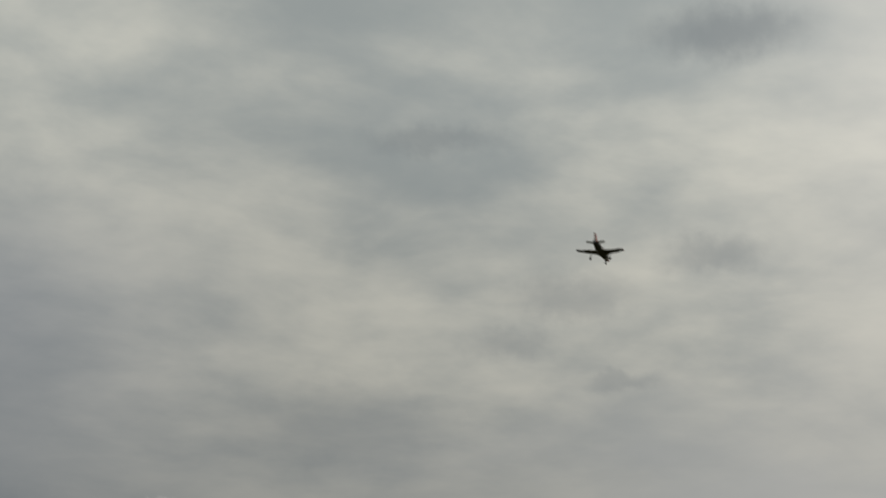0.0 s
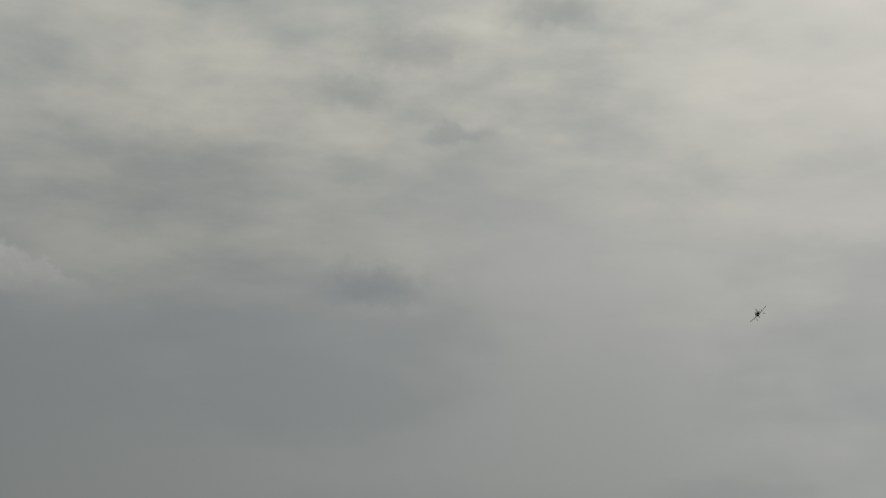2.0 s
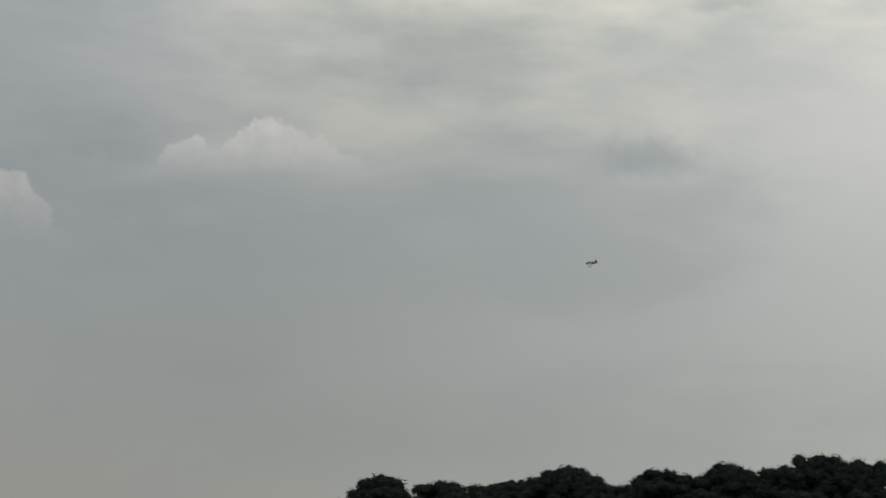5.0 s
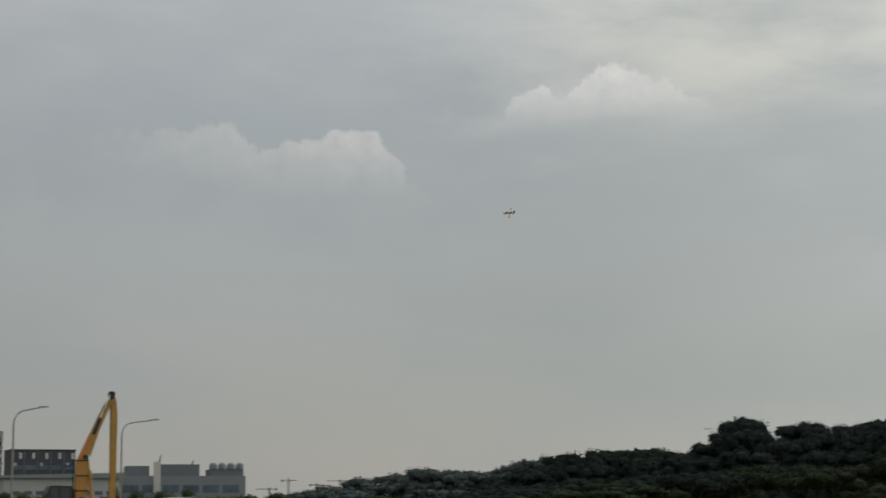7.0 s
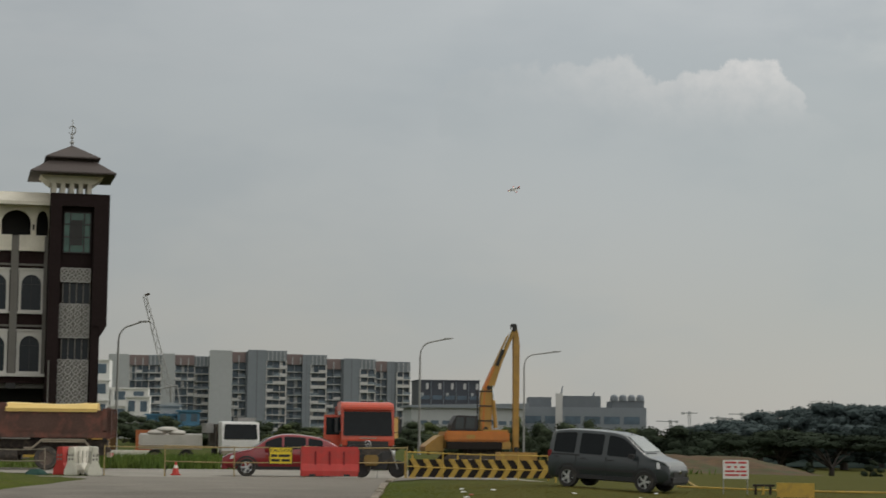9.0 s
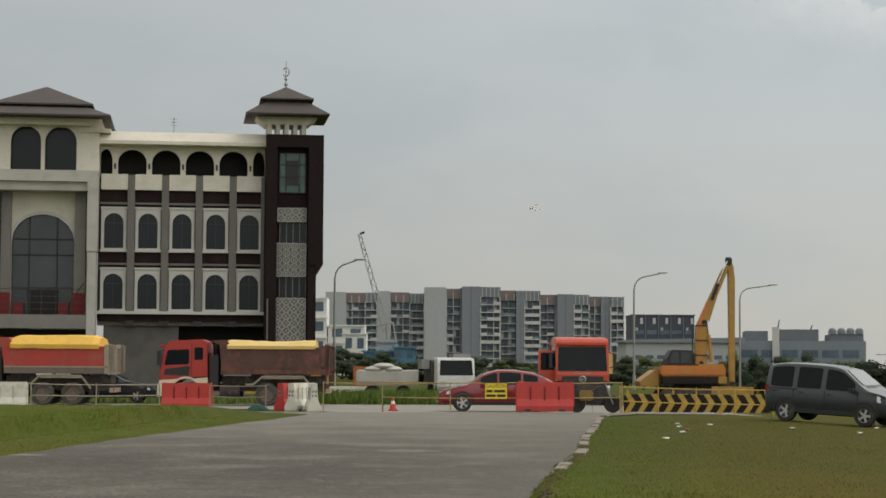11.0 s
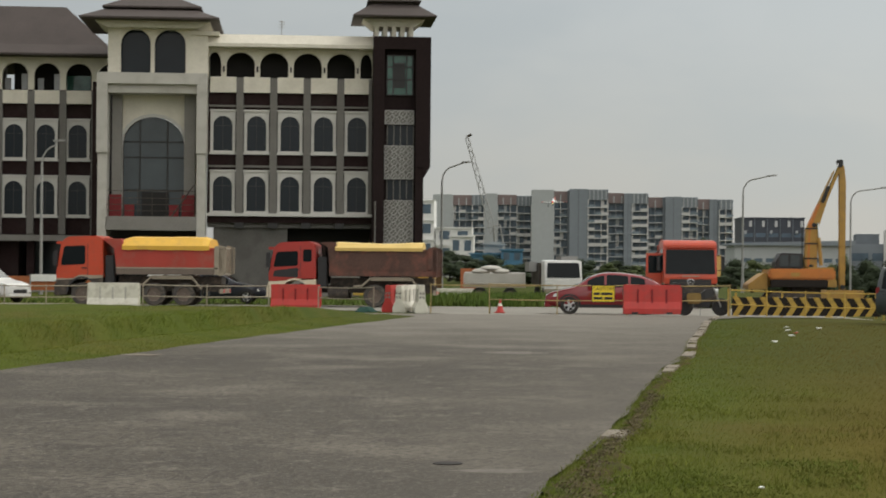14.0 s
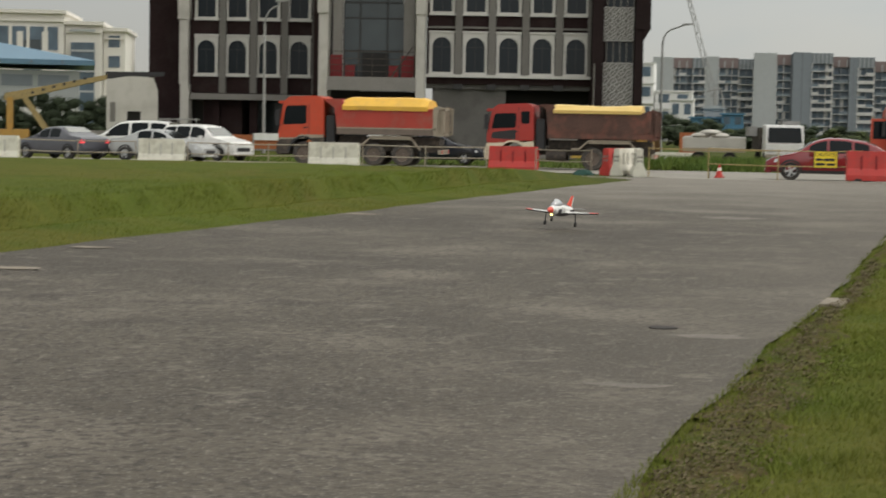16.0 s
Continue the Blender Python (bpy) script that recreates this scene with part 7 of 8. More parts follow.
def cream_flats():
    b = thing("cream_apartment_block", pose(-104, 243, -1, 0, 0, 14), "cream stepped block of flats with glass bays", "apartment block")
    for k, (x0, x1, h, back) in enumerate(((-30, 11.4, 17.0, 0), (11.5, 16.4, 15.6, 1), (16.5, 19.5, 14.9, 3))):
        part("wall", plain([(x0, x1, back, 20, 0, h)]), "creamb", b)
        parts("cornice", [(x0 - .4, x1 + .4, back - .7, 20, h, h + .5), (x0, x1, back - .4, back, h - 1.1, h - .9)], "creamb", b, "cream roof cornice")
    for f in range(5):
        z = 1.5 + f * 2.8
        for k in range(10):
            x = -29 + k * 4.0
            part("window", plain([(x, x + 2.6, -.1, -.01, z, z + 1.8)]), "hdbw", b)
        part("bay_band", plain([(12.2, 15.6, .35, .49, z + 2.0, z + 2.3)]), "hdbl", b)
        part("window", plain([(17.2, 18.8, 2.9, 2.99, z, z + 1.6)]), "hdbw", b)
    part("corner_glass", plain([(12.3, 15.5, .5, 1.0, 1.6, 13.2)]), "hdbw", b, "tall blue glass bay")
    part("glass_ribbon", plain([(-30, 10.6, -.3, -.01, 12.0, 15.2)]), "hdbw", b, "ribbon of blue-grey glass")
    for k in range(17):
        part("mullion", plain([(-29.6 + k * 2.4, -29.2 + k * 2.4, -.6, -.31, 11.8, 15.4)]), "creamb", b)
    parts("louvre", [(-30, 11.0, -.9, -.1, z, z + .22) for z in (11.6, 8.8, 6.0)], "white", b)
    for x in (-14, -2, 6):
        part("glass_bay", plain([(x, x + 2.4, -.5, 0, 2, 13.4)]), "greyglass", b)
        parts("bay_pier", [(x - .9, x - .1, -.6, 0, 0, 14.5), (x + 2.5, x + 3.3, -.6, 0, 0, 14.5)], "creamb", b)
    c = thing("white_apartment_block", pose(-84.2, 262, -1, 0, 0, 14), "white block of flats far behind", "apartment block")
    part("wall", plain([(0, 6, 0, 12, 0, 16.5)]), "white", c)
    for f in range(5):
        part("balcony", plain([(.8, 4.6, -.5, 0, 2 + f * 2.8, 2.9 + f * 2.8)]), "white", c)
        part("window", plain([(.9, 4.5, -.12, -.01, 2.95 + f * 2.8, 4.2 + f * 2.8)]), "hdbw", c)


cream_flats()


def blue_hall():
    b = thing("blue_roofed_hall", pose(-66, 158, -.5, 0, 0, 20), "low hall with a blue metal roof", "hall")
    part("wall", plain([(-24, 7.2, 0, 14, 0, 6.4)]), "hdbl", b)
    bm = bmesh.new()
    loft(bm, [[(-26, -1.4, 6.9), (8.6, -1.4, 6.9), (8.6, 16, 6.9), (-26, 16, 6.9)], [(-26, -1.4, 7.35), (8.6, -1.4, 7.35), (8.6, 16, 7.35), (-26, 16, 7.35)], [(-18, 6, 9.2), (-1, 6, 9.2), (-1, 8, 9.2), (-18, 8, 9.2)]])
    part("roof", bm, "blueroof", b, "blue metal hipped roof")
    for k in range(12):
        part("roof_seam", plain([(-24 + k * 2.7, -23.9 + k * 2.7, -1.44, -1.4, 6.9, 7.35)]), "hdbd", b)
    for k in range(9):
        part("window", plain([(-22 + k * 3.2, -19.3 + k * 3.2, -.08, -.01, 5.0, 6.0)]), "hdbg", b)
    part("lower_band", plain([(-24, 7.2, -.1, -.01, 0.5, 3.4)]), "white", b)


blue_hall()


def pump_house():
    b = thing("concrete_shed", pose(-35.3, 100, -.3, 0, 0, 18), "small bare concrete shed with a dark window", "shed")
    bm = bmesh.new()
    for pts in ([(0, 0), (1.15, 0), (1.15, 4.35), (0, 4.15)], [(1.9, 0), (2.85, 0), (2.85, 3.6), (2.6, 4.3), (1.9, 4.35)], [(1.15, 0), (1.9, 0), (1.9, 1.6), (1.15, 1.6)], [(1.15, 2.4), (1.9, 2.4), (1.9, 4.35), (1.15, 4.35)]):
        prism(bm, pts, 0, .25)
    box(bm, 0, .25, .25, 4, 0, 4.2)
    box(bm, 2.6, 2.85, .25, 4, 0, 3.6)
    part("wall", bm, "portalc", b)
    # black sheet as the shade inside the shed window
    part("inner_shade", plain([(1.0, 2.1, .3, .36, 1.4, 2.5)]), "void", b)
    part("arch_niche", plain([(.2, .5, -.04, -.005, 1.8, 2.9)]), "pilaster", b)
    parts("low_wall", [(-1.4, 0, .3, .55, 0, 1.3), (2.85, 5.2, .4, .65, 0, 1.1)], "concrete", b)
    bm = bmesh.new()
    for k in range(5):
        rod(bm, (3.0 + k * .5, .1, 0), (3.0 + k * .5, .1, 2.1), .03, n=5)
    for z in (.9, 1.5, 2.0):
        rod(bm, (2.9, .1, z), (5.2, .1, z), .03, n=5)
    part("scaffold_frame", bm, "steel", b)


pump_house()


def lattice_boom():
    c = thing("folded_crane_boom", pose(-44.6, 112, -.3, 0, 0, 20), "yellow boom of a mobile machine, resting level", "crane")
    bm = bmesh.new()
    prism(bm, [(-1.6, 3.0), (-1.0, 3.0), (4.8, 4.45), (4.8, 4.75), (-1.5, 3.45)], -.35, .35)
    part("boom", bm, "boomy", c, bevel=.04)
    for k in range(6):
        part("boom_hole", plain([(.1 + k * .65, .28 + k * .65, -.37, .37, 3.45 + k * .19, 3.6 + k * .19)]), "blackp", c)
    bm = bmesh.new()
    prism(bm, [(4.7, 4.5), (8.4, 4.75), (8.4, 5.0), (4.7, 4.95)], -.22, .22)
    part("boom_tip", bm, "plastic", c)
    bm = bmesh.new()
    prism(bm, [(-.5, 3.2), (-.1, 3.2), (1.9, .3), (1.4, .3)], -.3, .3)
    part("strut", bm, "boomy", c)
    part("machine_body", plain([(-3.2, .0, -1.2, 1.2, .2, 1.2), (-1.4, -1.0, -.5, .5, 1.2, 3.2)]), "exyellow", c, bevel=.06)


lattice_boom()
# works clutter between the lorries and the building
hoard = thing("site_hoarding", pose(-26.0, 104, -.2), "low orange safety netting with white sheets", "fence")
part("net", plain([(-6.5, 3.0, 0, .04, .3, 1.1)]), "orangenet", hoard)
parts("sheet", [(-5.8, -4.0, -.1, -.02, .9, 1.25), (-1.8, 1.0, -.1, -.02, .8, 1.2)], "whitecar", hoard)
for k in range(5):
    part("post", plain([(-6.5 + k * 2.3, -6.42 + k * 2.3, -.06, .1, 0, 1.2)]), "steel", hoard)
pile = thing("board_stack", pose(-21.8, 106, -.2), "leaning white boards by the open ground floor", "boards")
part("board", plain([(0, .9, 0, .1, 0, 1.9)]), "white", pile, m=pose(0, 0, 0, 0, 10, 0))
part("board", plain([(1.3, 2.1, .2, .3, 0, 1.5)]), "white", pile)
wall2 = thing("site_wall", pose(-12.5, 108, -.2), "low pale block wall in front of the building", "wall")
parts("wall_panel", [(-1.5, 1.0, 0, .2, 0, 1.5), (1.0, 2.9, .1, .3, 0, 1.2)], "concrete", wall2)
part("hazard_board", plain([(2.6, 5.4, -.3, -.2, .1, .6)]), "yellowp", wall2)
net2 = thing("site_hoarding", pose(-5.4, 118, -.2), "orange and pale hoarding beside the street lamp", "fence")
part("net", plain([(1.4, 2.4, 0, .05, 0, 1.7)]), "orangenet", net2)
parts("sheet", [(-1.8, .2, .1, .15, 0, 2.4), (-3.8, -2.4, -1.5, -1.4, 0, 1.0)], "soil", net2)
part("timber_pile", plain([(-1.6, 2.4, -2.6, -1.6, 0.0, .45)]), "whitepl", net2)
skipb = thing("machine_cab", pose(-4.6, 90.5, -.2), "yellow back end of a small site machine", "machine")
part("body", plain([(-.5, .3, -.6, .6, .5, 2.2)]), "exyellow", skipb, bevel=.05)
parts("vent", [(.0, .2, -.62, -.6, 1.2, 1.5), (.0, .2, -.62, -.6, 1.6, 1.9)], "blackp", skipb)
part("foot", plain([(-.7, .5, -.7, .7, 0, .5)]), "chassis", skipb)


def weeds():
    """Rough tall grass on the strip behind the cross road."""
    rg = random.Random(5)
    bm = bmesh.new()
    for _ in range(9000):
        x = rg.uniform(-5.2, 2.0) if rg.random() < .75 else rg.uniform(-30, 24)
        y = rg.uniform(85.2, 94)
        h = rg.uniform(.15, .6) * (1.2 if x > -5 and x < 2 else .6)
        z = level(x, y) - .03
        a = rg.uniform(0, math.pi)
        dx, dy = math.cos(a) * .05, math.sin(a) * .05
        bm.faces.new([bm.verts.new(p) for p in ((x - dx, y - dy, z), (x + dx, y + dy, z), (x + rg.uniform(-.15, .15), y + rg.uniform(-.1, .1), z + h))])
    ob = part("tall_weeds", bm, "weed", None)
    tagged(ob, "rough green weeds behind the cross road", "grass", "", "stuff")


weeds()
# ---- the model jet ----


def model_jet():
    p = thing("model_jet", pose(26.9, 33.4, 18.2), "white and red radio-controlled model jet with its wheels down", "model aeroplane")
    n = 14

    def ring(y, rx, rz, cz=0.0):
        return [(rx * math.cos(2 * math.pi * i / n), y, cz + rz * math.sin(2 * math.pi * i / n)) for i in range(n)]
    bm = bmesh.new()
    loft(bm, [ring(0.50, 0.05, 0.05, -0.015), ring(0.40, 0.072, 0.072, -0.01), ring(0.25, 0.088, 0.09), ring(0.05, 0.10, 0.098), ring(-0.2, 0.095, 0.09), ring(-0.42, 0.072, 0.07, 0.01), ring(-0.56, 0.052, 0.052, 0.015)])
    part("fuselage", bm, "planew", p, "white rounded fuselage", smooth=True)
    bm = bmesh.new()
    loft(bm, [ring(0.62, 0.006, 0.006, -0.03), ring(0.59, 0.026, 0.026, -0.025), ring(0.54, 0.043, 0.043, -0.018), ring(0.498, 0.052, 0.052, -0.015)])
    part("nose_cone", bm, "planer", p, "red nose", smooth=True)
    bm = bmesh.new()
    loft(bm, [ring(0.42, 0.012, 0.012, 0.05), ring(0.38, 0.042, 0.045, 0.058), ring(0.26, 0.068, 0.088, 0.078), ring(0.10, 0.066, 0.080, 0.076), ring(-0.10, 0.03, 0.03, 0.075)])
    part("canopy", bm, "canopyg", p, "pale glossy canopy", smooth=True)
    # dark grey shell along the top, hidden from ahead by the canopy
    bm = bmesh.new()
    loft(bm, [ring(0.06, 0.050, 0.060, 0.062), ring(-0.1, 0.060, 0.050, 0.056), ring(-0.3, 0.058, 0.046, 0.048), ring(-0.5, 0.040, 0.034, 0.04), ring(-0.57, 0.03, 0.025, 0.036)])
    part("spine", bm, "planed", p, "dark spine behind the canopy", smooth=True)
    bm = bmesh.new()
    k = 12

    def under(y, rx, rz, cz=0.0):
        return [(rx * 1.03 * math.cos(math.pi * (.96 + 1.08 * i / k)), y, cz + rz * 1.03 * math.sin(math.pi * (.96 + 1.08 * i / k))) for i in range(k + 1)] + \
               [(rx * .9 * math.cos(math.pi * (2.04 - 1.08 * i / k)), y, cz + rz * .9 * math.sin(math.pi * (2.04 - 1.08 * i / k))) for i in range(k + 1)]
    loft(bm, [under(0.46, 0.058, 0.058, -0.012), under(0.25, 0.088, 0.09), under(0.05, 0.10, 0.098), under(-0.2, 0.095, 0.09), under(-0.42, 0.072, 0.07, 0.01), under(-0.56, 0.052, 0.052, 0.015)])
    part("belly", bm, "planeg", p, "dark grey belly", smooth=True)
    for s in (-1, 1):
        bm = bmesh.new()
        loft(bm, [[(s * 0.085, 0.20, -0.05), (s * 0.135, 0.19, -0.04), (s * 0.135, 0.19, 0.03), (s * 0.085, 0.20, 0.045)],
                  [(s * 0.08, 0.0, -0.05), (s * 0.13, 0.0, -0.04), (s * 0.125, 0.0, 0.03), (s * 0.08, 0.0, 0.045)],
                  [(s * 0.06, -0.3, -0.04), (s * 0.085, -0.3, -0.03), (s * 0.08, -0.3, 0.02), (s * 0.06, -0.3, 0.03)]])
        part("air_intake", bm, "planew", p)

        def foil(x, y0, y1, z, t):
            return [(s * x, y0, z), (s * x, y0 - (y0 - y1) * .3, z + t), (s * x, y1, z), (s * x, y0 - (y0 - y1) * .3, z - t * .6)]
        bm = bmesh.new()
        loft(bm, [foil(0.07, 0.13, -0.19, -0.045, 0.022), foil(0.47, 0.004, -0.178, -0.022, 0.0125)])
        w = part("wing", bm, "planew", p, "white tapered wing")
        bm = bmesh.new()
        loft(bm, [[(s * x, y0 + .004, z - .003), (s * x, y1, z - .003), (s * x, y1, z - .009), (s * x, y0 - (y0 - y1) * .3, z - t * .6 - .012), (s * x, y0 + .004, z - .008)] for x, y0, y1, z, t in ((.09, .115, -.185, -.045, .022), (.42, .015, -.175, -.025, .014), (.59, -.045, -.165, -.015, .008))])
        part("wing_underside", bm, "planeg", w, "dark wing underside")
        bm = bmesh.new()
        loft(bm, [foil(0.47, 0.006, -0.18, -0.022, 0.0135), foil(0.585, -0.035, -0.172, -0.015, 0.008), foil(0.60, -0.06, -0.16, -0.014, 0.004)])
        part("wing_tip", bm, "planer", w, "red wing tip")
        bm = bmesh.new()
        loft(bm, [foil(0.04, -0.40, -0.56, 0.03, 0.010), foil(0.24, -0.47, -0.57, 0.045, 0.006)])
        part("tailplane", bm, "planet", p)
        bm = bmesh.new()
        rod(bm, (s * 0.24, -0.03, -0.04), (s * 0.25, -0.04, -0.205), 0.009, n=6)
        leg = part("main_leg", bm, "planeg", p)
        bm = bmesh.new()
        rod(bm, (s * 0.235, -0.04, -0.212), (s * 0.265, -0.04, -0.212), 0.034, n=12)
        part("wheel", bm, "tyre", leg)
    bm = bmesh.new()
    prism(bm, [(-0.30, 0.06), (-0.55, 0.05), (-0.64, 0.245), (-0.56, 0.245)], -0.008, 0.008, "x")
    f = part("fin", bm, "planer", p, "red swept fin")
    bm = bmesh.new()
    prism(bm, [(-0.53, 0.08), (-0.575, 0.08), (-0.65, 0.225), (-0.60, 0.225)], -0.010, 0.010, "x")
    part("rudder", bm, "planew", f, "white rudder")
    bm = bmesh.new()
    rod(bm, (0, 0.40, -0.07), (0, 0.41, -0.155), 0.009, n=6)
    leg = part("nose_leg", bm, "planeg", p)
    bm = bmesh.new()
    rod(bm, (-0.013, 0.41, -0.16), (0.013, 0.41, -0.16), 0.030, n=12)
    part("wheel", bm, "tyre", leg)
    bm = bmesh.new()
    rod(bm, (0, 0.43, -0.085), (0, 0.445, -0.085), 0.020, 0.020, n=10)
    part("landing_light", bm, "lamp", leg, "lit yellow landing light")
    bm = bmesh.new()
    rod(bm, (0, 0.395, -0.085), (0, 0.43, -0.085), 0.014, 0.034, n=10)
    part("light_housing", bm, "planeg", leg)
    bm = bmesh.new()
    rod(bm, (0, -0.555, 0.015), (0, -0.60, 0.015), 0.045, 0.04, n=12)
    part("exhaust", bm, "planeg", p)
    return p


jet = model_jet()


def swift():
    b = thing("bird", pose(0, 70, 6), "small dark bird gliding low over the field", "bird", "birds in flight")
    bm = bmesh.new()
    loft(bm, [[(.022 * k * math.cos(a * math.pi / 3), y, .02 * k * math.sin(a * math.pi / 3)) for a in range(6)] for y, k in ((.07, .1), (.05, .8), (.01, 1.0), (-.05, .6), (-.08, .15))])
    part("body", bm, "blackp", b, smooth=True)
    for s in (-1, 1):
        bm = bmesh.new()
        prism(bm, [(s * .01, .02), (s * .06, .035), (s * .17, -.03), (s * .06, .0), (s * .01, -.02)], -.003, .003, "z")
        part("wing", bm, "blackp", b, m=pose(0, 0, .004, 0, -18 * s, 0))
    bm = bmesh.new()
    prism(bm, [(-.008, -.07), (.008, -.07), (.02, -.11), (0, -.09), (-.02, -.11)], -.002, .002, "z")
    part("tail", bm, "blackp", b)
    return b


birds = [swift(), swift()]


def feather_flag():
    x, y = ray_xy(36.75, 30)
    f = thing("feather_flag", pose(x, y, level(x, y), 0, 0, -36), "tall narrow black flag on a thin pole in the grass", "flag")
    bm = bmesh.new()
    tube(bm, [(0, 0, 0), (0, 0, 1.8), (.01, 0, 2.35), (.03, 0, 2.47)], .010)
    part("pole", bm, "steel", f)
    bm = bmesh.new()
    prism(bm, [(.012, .9), (.15, 1.0), (.145, 1.6), (.11, 2.1), (.035, 2.45), (.012, 2.3)], -.006, .006)
    part("cloth", bm, "blackp", f, "black cloth")
    part("base", plain([(-.15, .15, -.15, .15, 0, .03)]), "plastic", f, bevel=.01)
    x, y = ray_xy(21.35, 42)
    g = thing("marker_board", pose(x, y, level(x, y), 0, 0, -21), "narrow white board in a dark frame standing on the grass", "sign")
    part("board", plain([(-.13, .10, -.01, .01, .08, .74)]), "signw", g)
    part("frame", plain([(-.16, -.13, -.02, .02, 0, .76), (.10, .13, -.02, .02, 0, .76), (-.13, .10, -.02, .02, .74, .76)]), "blackp", g)


feather_flag()
# ---- small things on the ground, and the pieces of kerb and grass ----


def flat_patch(name, x, y, rx, ry, mt, label, seed, z=0.0135, kind="structure"):
    bm = bmesh.new()
    n = 44
    vs = []
    for i in range(n):
        a = 2 * math.pi * i / n
        k = 1 + .45 * noise.noise((math.cos(a) * 1.7 + seed, math.sin(a) * 1.7, seed)) + .3 * noise.noise((math.cos(a) * 5 + seed, math.sin(a) * 5, seed))
        px, py = x + rx * k * math.cos(a), y + ry * k * math.sin(a)
        vs.append(bm.verts.new((px, py, level(0, py) + z)))
    bm.faces.new(vs)
    ob = part(name, bm, mt, None)
    tagged(ob, label, "road patch", "", kind)


for i, (x, y, rx, ry) in enumerate(((-.22, 14.5, .32, .14), (-.2, 34.7, .6, .5), (-.67, 11.55, .3, .10))):
    flat_patch("road_patch", x, y, rx, ry, "patch", "pale worn patch in the asphalt", i + 1)
for i, (x, y, rx, ry) in enumerate(((-6.7, 32.3, .35, .22), (-7.6, 18.6, .35, .16), (-8.0, 22.0, .25, .15))):
    flat_patch("edge_slab", x, y, rx, ry, "kerb", "pale bare concrete at the runway edge", i + 20, .022)
bm = bmesh.new()
rod(bm, (-.6, 15.0, .004), (-.6, 15.0, .0185), .12, n=16)
tagged(part("manhole_cover", bm, "hazdark", None), "small dark round cover in the asphalt", "manhole cover")


def kerb_line():
    k = tagged(new("kerb"), "broken pale concrete kerb along the runway edge", "kerb", "", "structure")
    rg = random.Random(3)
    y = 14.0
    while y < 62:
        L = rg.uniform(.7, 1.1)
        if rg.random() < (.0 if y < 24 else .62) or 16.6 < y < 17.6:
            x = along(R_EDGE, y) + .10
            dx = along(R_EDGE, y + L) - along(R_EDGE, y)
            bm = bmesh.new()
            w, h = rg.uniform(.17, .22), rg.uniform(.022, .034)
            box(bm, -w / 2, w / 2, 0, L * .95, -.1, h)
            part("kerb_stone", bm, "kerb", k, bevel=.008, m=pose(x, y, level(0, y) + .012, 0, rg.uniform(-1, 1), -math.degrees(math.atan2(dx, L)) + rg.uniform(-1, 1)))
        y += L


kerb_line()


def litter():
    rg = random.Random(8)
    for i, (x, y) in enumerate(((6.8, 48.1), (6.7, 46.0), (7.1, 50.6), (6.3, 44.0), (9.6, 47.5), (7.9, 50.0), (10.5, 44), (12.5, 50.5), (5.4, 40.2), (1.7, 13.3), (2.2, 12.4), (-8.3, 62.0))):
        bm = bmesh.new()
        bmesh.ops.create_icosphere(bm, subdivisions=1, radius=1)
        for v in bm.verts:
            v.co = Vector((v.co.x * .12, v.co.y * .1, v.co.z * .03)) * rg.uniform(.45, .95)
        big = .4 if y < 20 else 1
        t = part("litter", bm, "orange" if i == 1 else "signw", None, m=pose(x, y, land(x, y) + .05, 0, 0, rg.uniform(0, 180)) @ Matrix.Scale(big, 4))
        tagged(t, "small scrap of " + ("orange" if i == 1 else "white") + " litter on the grass", "litter", "scraps of litter")


litter()
rail_fence(18.1, 68.2, 15.6, 57.2, 4, (.05,), "yellowp", "yellow and black pipe lying in the grass", r=.03, posts=False)
rail_fence(15.0, 57.8, 20.5, 52.6, 5, (.08,), "yellowp", "yellow pipe lying on blocks in the grass", r=.03, posts=False)
yb = thing("barrier_board", pose(16.0, 49.0, level(16, 49), 0, 0, -18), "weathered yellow board barrier lying on its edge", "barrier")
part("board", plain([(-.5, .5, -.03, .03, .03, .42)]), "yellowp", yb)
parts("foot", [(-.42, -.34, -.2, .2, 0, .06), (.34, .42, -.2, .2, 0, .06)], "yellowp", yb)
tw = thing("tripod_trestle", pose(16.2, 52.6, level(16, 52)), "low black and yellow trestle in the grass", "trestle")
for k in range(3):
    part("leg", plain([(-.25 + k * .22, -.19 + k * .22, -.03, .03, 0, .28)]), "hazdark" if k != 1 else "yellowp", tw)
part("bar", plain([(-.3, .34, -.04, .04, .24, .30)]), "hazdark", tw)
bm = bmesh.new()
bmesh.ops.create_icosphere(bm, subdivisions=2, radius=1)
for v in bm.verts:
    v.co = Vector((v.co.x * .42, v.co.y * .3, max(-.02, v.co.z) * .2)) * (1 + .25 * noise.noise(v.co * 3))
tagged(part("folded_tarp", bm, "green", None, m=pose(-5.7, 67.2, level(-5.7, 67) + .0)), "crumpled dark green tarpaulin on the grass", "tarpaulin")


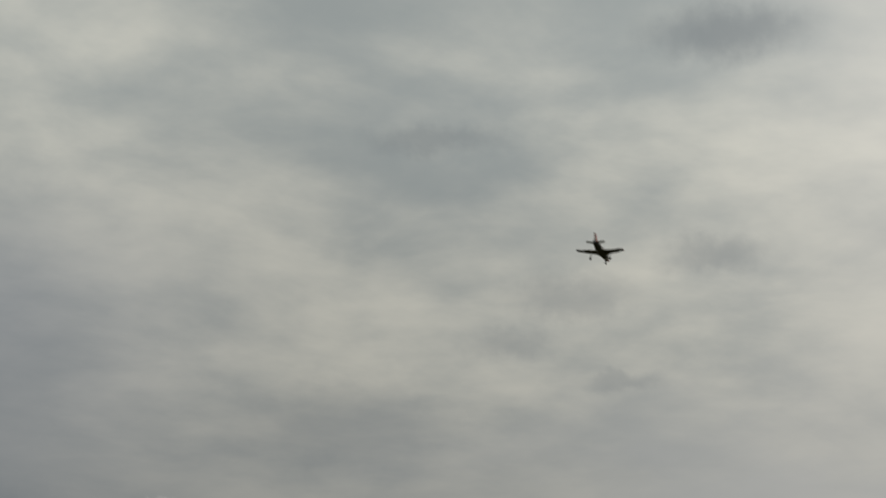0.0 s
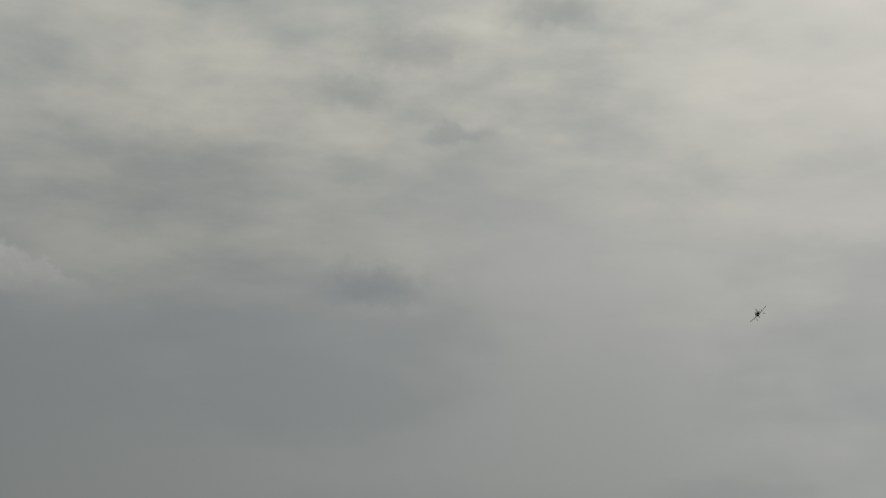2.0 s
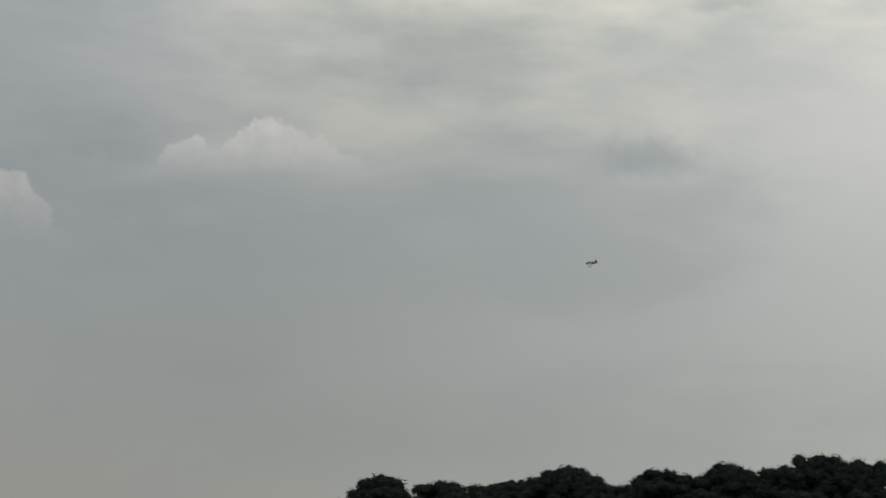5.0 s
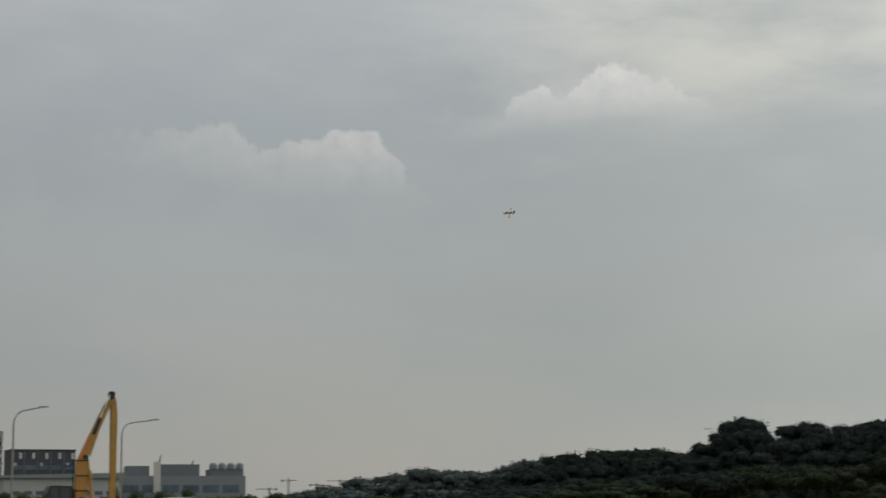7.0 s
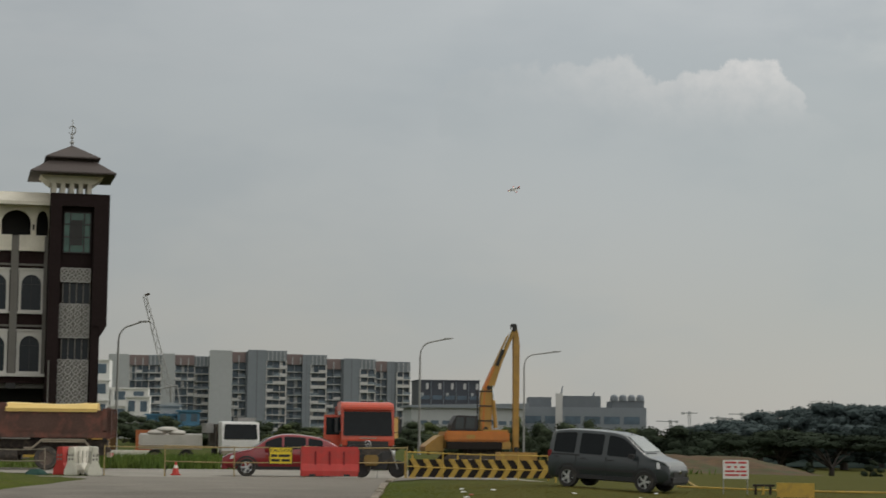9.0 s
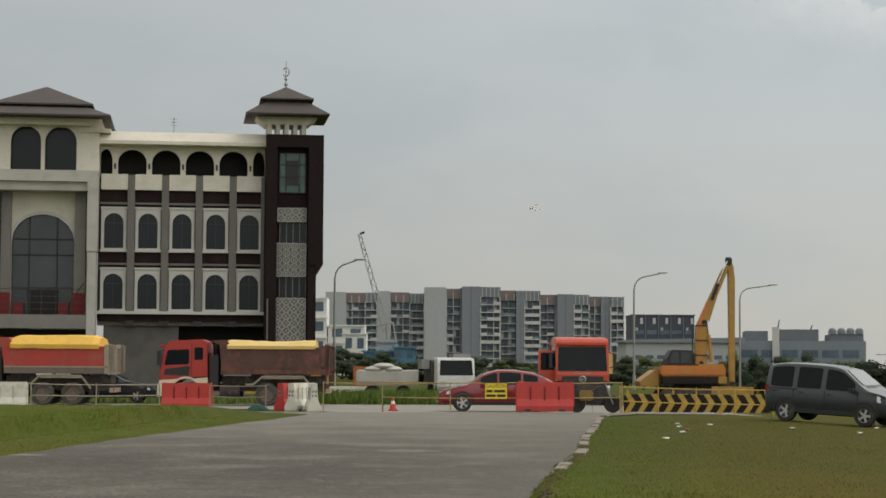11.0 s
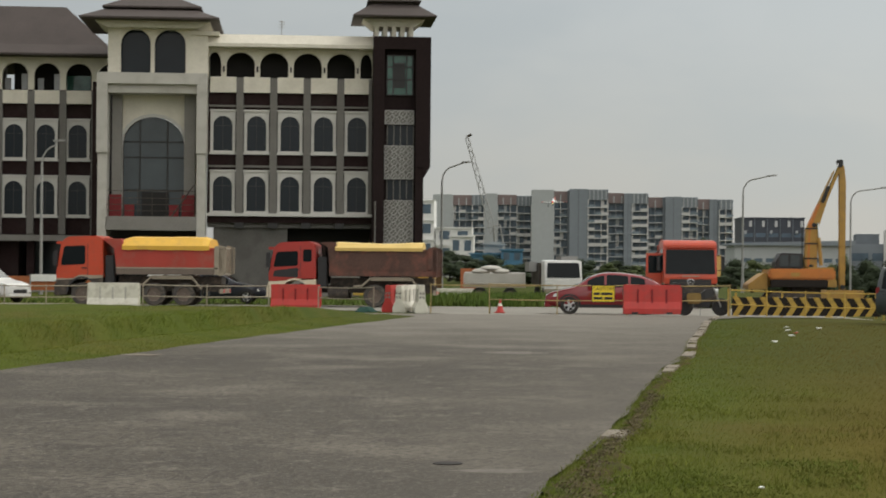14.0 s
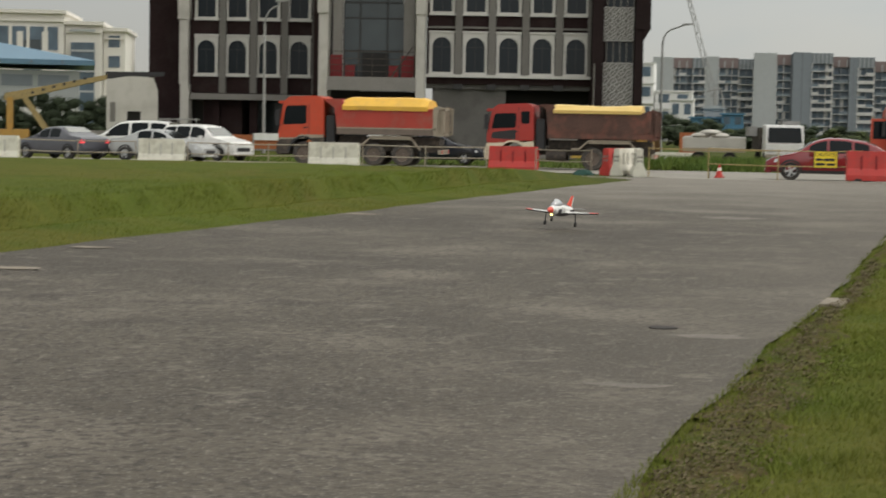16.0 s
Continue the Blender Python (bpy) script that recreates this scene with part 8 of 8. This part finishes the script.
def grass_blades():
    """Blades where the camera passes nearest, thinning out with distance."""
    rg = np.random.RandomState(4)
    V, F = [], []

    def add(x, y, h, w, up=0.0):
        z = land(x, y) + up
        a = rg.uniform(0, math.pi)
        dx, dy = math.cos(a) * w, math.sin(a) * w
        i = len(V)
        V.extend(((x - dx, y - dy, z - .01), (x + dx, y + dy, z - .01), (x + rg.uniform(-.6, .6) * h, y + rg.uniform(-.6, .6) * h, z + h)))
        F.append((i, i + 1, i + 2))
    for _ in range(150000):
        y = 7 + 50 * rg.rand() ** 2.5
        e = along(R_EDGE, y)
        x = e + 0.05 + rg.rand() ** 1.3 * (2.5 + y * .22)
        n = .5 + .5 * noise.noise((x * .6, y * .35, 2))
        add(x, y, rg.uniform(.010, .034) * (.5 + n), rg.uniform(.002, .004) * (1 + y * .05))
    for _ in range(60000):                           # grass on the verge, the face of the bank and its top
        y = 15 + 40 * rg.rand() ** 1.4
        d = abs(rg.normal(0, 3.2)) + .1
        n = .5 + .7 * noise.noise((d * 1.1, y * .5, 7))
        add(along(L_EDGE, y) - d, y, rg.uniform(.015, .06) * (.4 + max(0, n)), rg.uniform(.003, .007))
    for _ in range(16000):                           # tufts that hang over the edge of the bank
        y = 15 + 40 * rg.rand() ** 1.3
        if noise.noise((3, y * 1.1, 17)) > -.15:
            add(along(L_EDGE, y) - rg.normal(2.55, .16), y, rg.uniform(.04, .11), rg.uniform(.004, .008))
    for _ in range(7000):                            # dry fringe on the verge
        y = 7 + 36 * rg.rand() ** 2.4
        add(along(R_EDGE, y) + abs(rg.normal(0, .2)) - .03, y, rg.uniform(.012, .04), .004, .034)
    for _ in range(26000):                           # tall fine blades in clumps
        y = 7.5 + 16 * rg.rand() ** 1.8
        x = along(R_EDGE, y) + .25 + rg.rand() ** 1.4 * (3 + y * .2)
        if noise.noise((x * 1.3, y * .8, 9)) > .02:
            add(x, y, rg.uniform(.03, .075), rg.uniform(.003, .006) * (1 + y * .04))
    me = bpy.data.meshes.new("grass_blades")
    me.from_pydata(V, [], F)
    me.materials.append(M["blade"])
    tagged(new("grass_blades", me), "short patchy grass of green and dry blades", "grass", "", "stuff")


grass_blades()


def weed_clumps():
    """Broad-leaved weeds in patches on the runway's grass edge, and the dead leaves that lie before them."""
    rg = np.random.RandomState(12)

    def flakes(name, spots, mt, label, category):
        V, F = [], []
        for x, y, z, L, w, lift in spots:
            a = rg.uniform(0, 2 * math.pi)
            d, e = (math.cos(a), math.sin(a)), (-math.sin(a), math.cos(a))
            i = len(V)
            V.extend(((x, y, z), (x + d[0] * L * .5 + e[0] * w, y + d[1] * L * .5 + e[1] * w, z + lift * .8), (x + d[0] * L, y + d[1] * L, z + lift), (x + d[0] * L * .5 - e[0] * w, y + d[1] * L * .5 - e[1] * w, z + lift * .6)))
            F.append((i, i + 1, i + 2, i + 3))
        me = bpy.data.meshes.new(name)
        me.from_pydata(V, [], F)
        me.materials.append(M[mt])
        tagged(new(name, me), label, category, "", "stuff")
    green = []
    while len(green) < 15000:
        y = 7.5 + 8 * rg.rand() ** 1.5
        x = along(R_EDGE, y) + .30 + rg.rand() * 2.0
        if noise.noise((x * .9, y * .55, 21)) + .5 * noise.noise((x * 3, y * 2, 22)) > -.08:
            green.append((x, y, land(x, y) + rg.uniform(0, .03), rg.uniform(.010, .030), rg.uniform(.003, .007), rg.uniform(.004, .03)))
    flakes("weed_leaves", green, "lush", "bright green low weeds in patches on the grass edge", "weeds")
    brown = []
    for _ in range(6500):
        y = 7.5 + 16 * rg.rand() ** 1.6
        x = along(R_EDGE, y) + .13 + .16 * noise.noise((3, y * 1.6, 5)) + abs(rg.normal(0, .17)) * (1.2 if y < 14 else .5)
        brown.append((x, y, max(land(x, y), level(0, y) + .016) + rg.uniform(.004, .03), rg.uniform(.012, .034), rg.uniform(.003, .009), rg.uniform(-.002, .02)))
    flakes("leaf_litter", brown, "dryleaf", "dry brown leaf litter on the crumbling grass edge", "leaf litter")


weed_clumps()


def motions():
    # seconds, place, heading to the left of +y, climb, bank to the right
    rows = [
        (0.0, 27.02, 33.39, 18.10, -55, -2, 6), (0.5, 39.96, 41.56, 18.22, -56, -3, 18), (1.0, 52.11, 48.27, 18.45, -60, 3, -16),
        (1.5, 63.72, 54.87, 19.86, -54, 6, -54), (2.0, 72.38, 63.18, 20.93, -43, 4, -45), (2.5, 79.47, 71.97, 21.26, -34, 4, -45),
        (3.0, 84.68, 81.24, 21.36, -22, 3, -30), (3.2, 86.39, 85.18, 21.87, -18, 3, -32), (4.3, 89.0, 108.5, 24.4, 2, 4, -45),
        (5.3, 85.76, 130.39, 26.25, 25, 3, -40), (5.5, 83.86, 133.98, 26.44, 29, 3, -40), (6.0, 78.28, 142.93, 27.42, 37, 3, -52),
        (6.5, 71.18, 150.99, 28.00, 46, 2, -60), (7.0, 62.91, 157.89, 28.01, 52, 0, -55), (7.5, 54.17, 164.32, 27.84, 57, -1, -48),
        (8.0, 45.35, 169.10, 27.60, 65, -3, -42), (8.5, 37.04, 172.27, 26.83, 75, -10, -45), (9.0, 29.19, 174.06, 24.72, 90, -14, -35),
        (9.5, 21.94, 172.42, 21.94, 110, -14, -32), (10.0, 15.97, 168.33, 19.17, 125, -8, -32), (10.2, 13.5, 165.65, 18.6, 130, -6, -32),
        (11.2, 9.2, 147.0, 13.4, 155, -8, -10), (12.3, 7.17, 123.55, 9.32, 170, -8, 12), (12.5, 6.57, 119.12, 8.57, 171, -7, 14),
        (13.0, 4.97, 107.75, 7.00, 171, -5, 12), (13.5, 2.95, 95.87, 5.65, 171, -4, 4), (14.0, 1.32, 83.44, 4.56, 173, -2, 0),
        (14.5, 0.12, 70.98, 3.23, 174, 0, -8), (15.0, -1.27, 56.98, 1.96, 174, 0, 6), (15.5, -2.38, 43.2, 1.18, 170, 3, -6),
        (16.0, -2.82, 29.14, 0.32, 168, 4, -2)]
    # the birds cross from the works towards the hill in straight lines: place along the line, height
    for b, s0, z0, z1 in ((birds[0], -8.7, 5.9, 4.1), (birds[1], -7.2, 4.75, 4.25)):
        u, v = Vector((math.cos(radians(20)), -math.sin(radians(20)))), Vector((math.sin(radians(20)), math.cos(radians(20)))) * 70
        line = []
        for t, z in ((0.0, z0 + 5), (5.0, z0 + 1.5), (6.0, z0), (6.45, z1), (7.0, z1 + .15), (16.0, z1 + 12)):
            p = v + u * (s0 + 18.2 * (t - 6.0))
            line.append((t, pose(p.x, p.y, z, 0, 0, -110)))
        walk(b, line)
    walk(jet, [(t, pose(x, y, z, 0, 0, h) @ pose(0, 0, 0, c) @ pose(0, 0, 0, 0, b)) for t, x, y, z, h, c, b in rows])


motions()
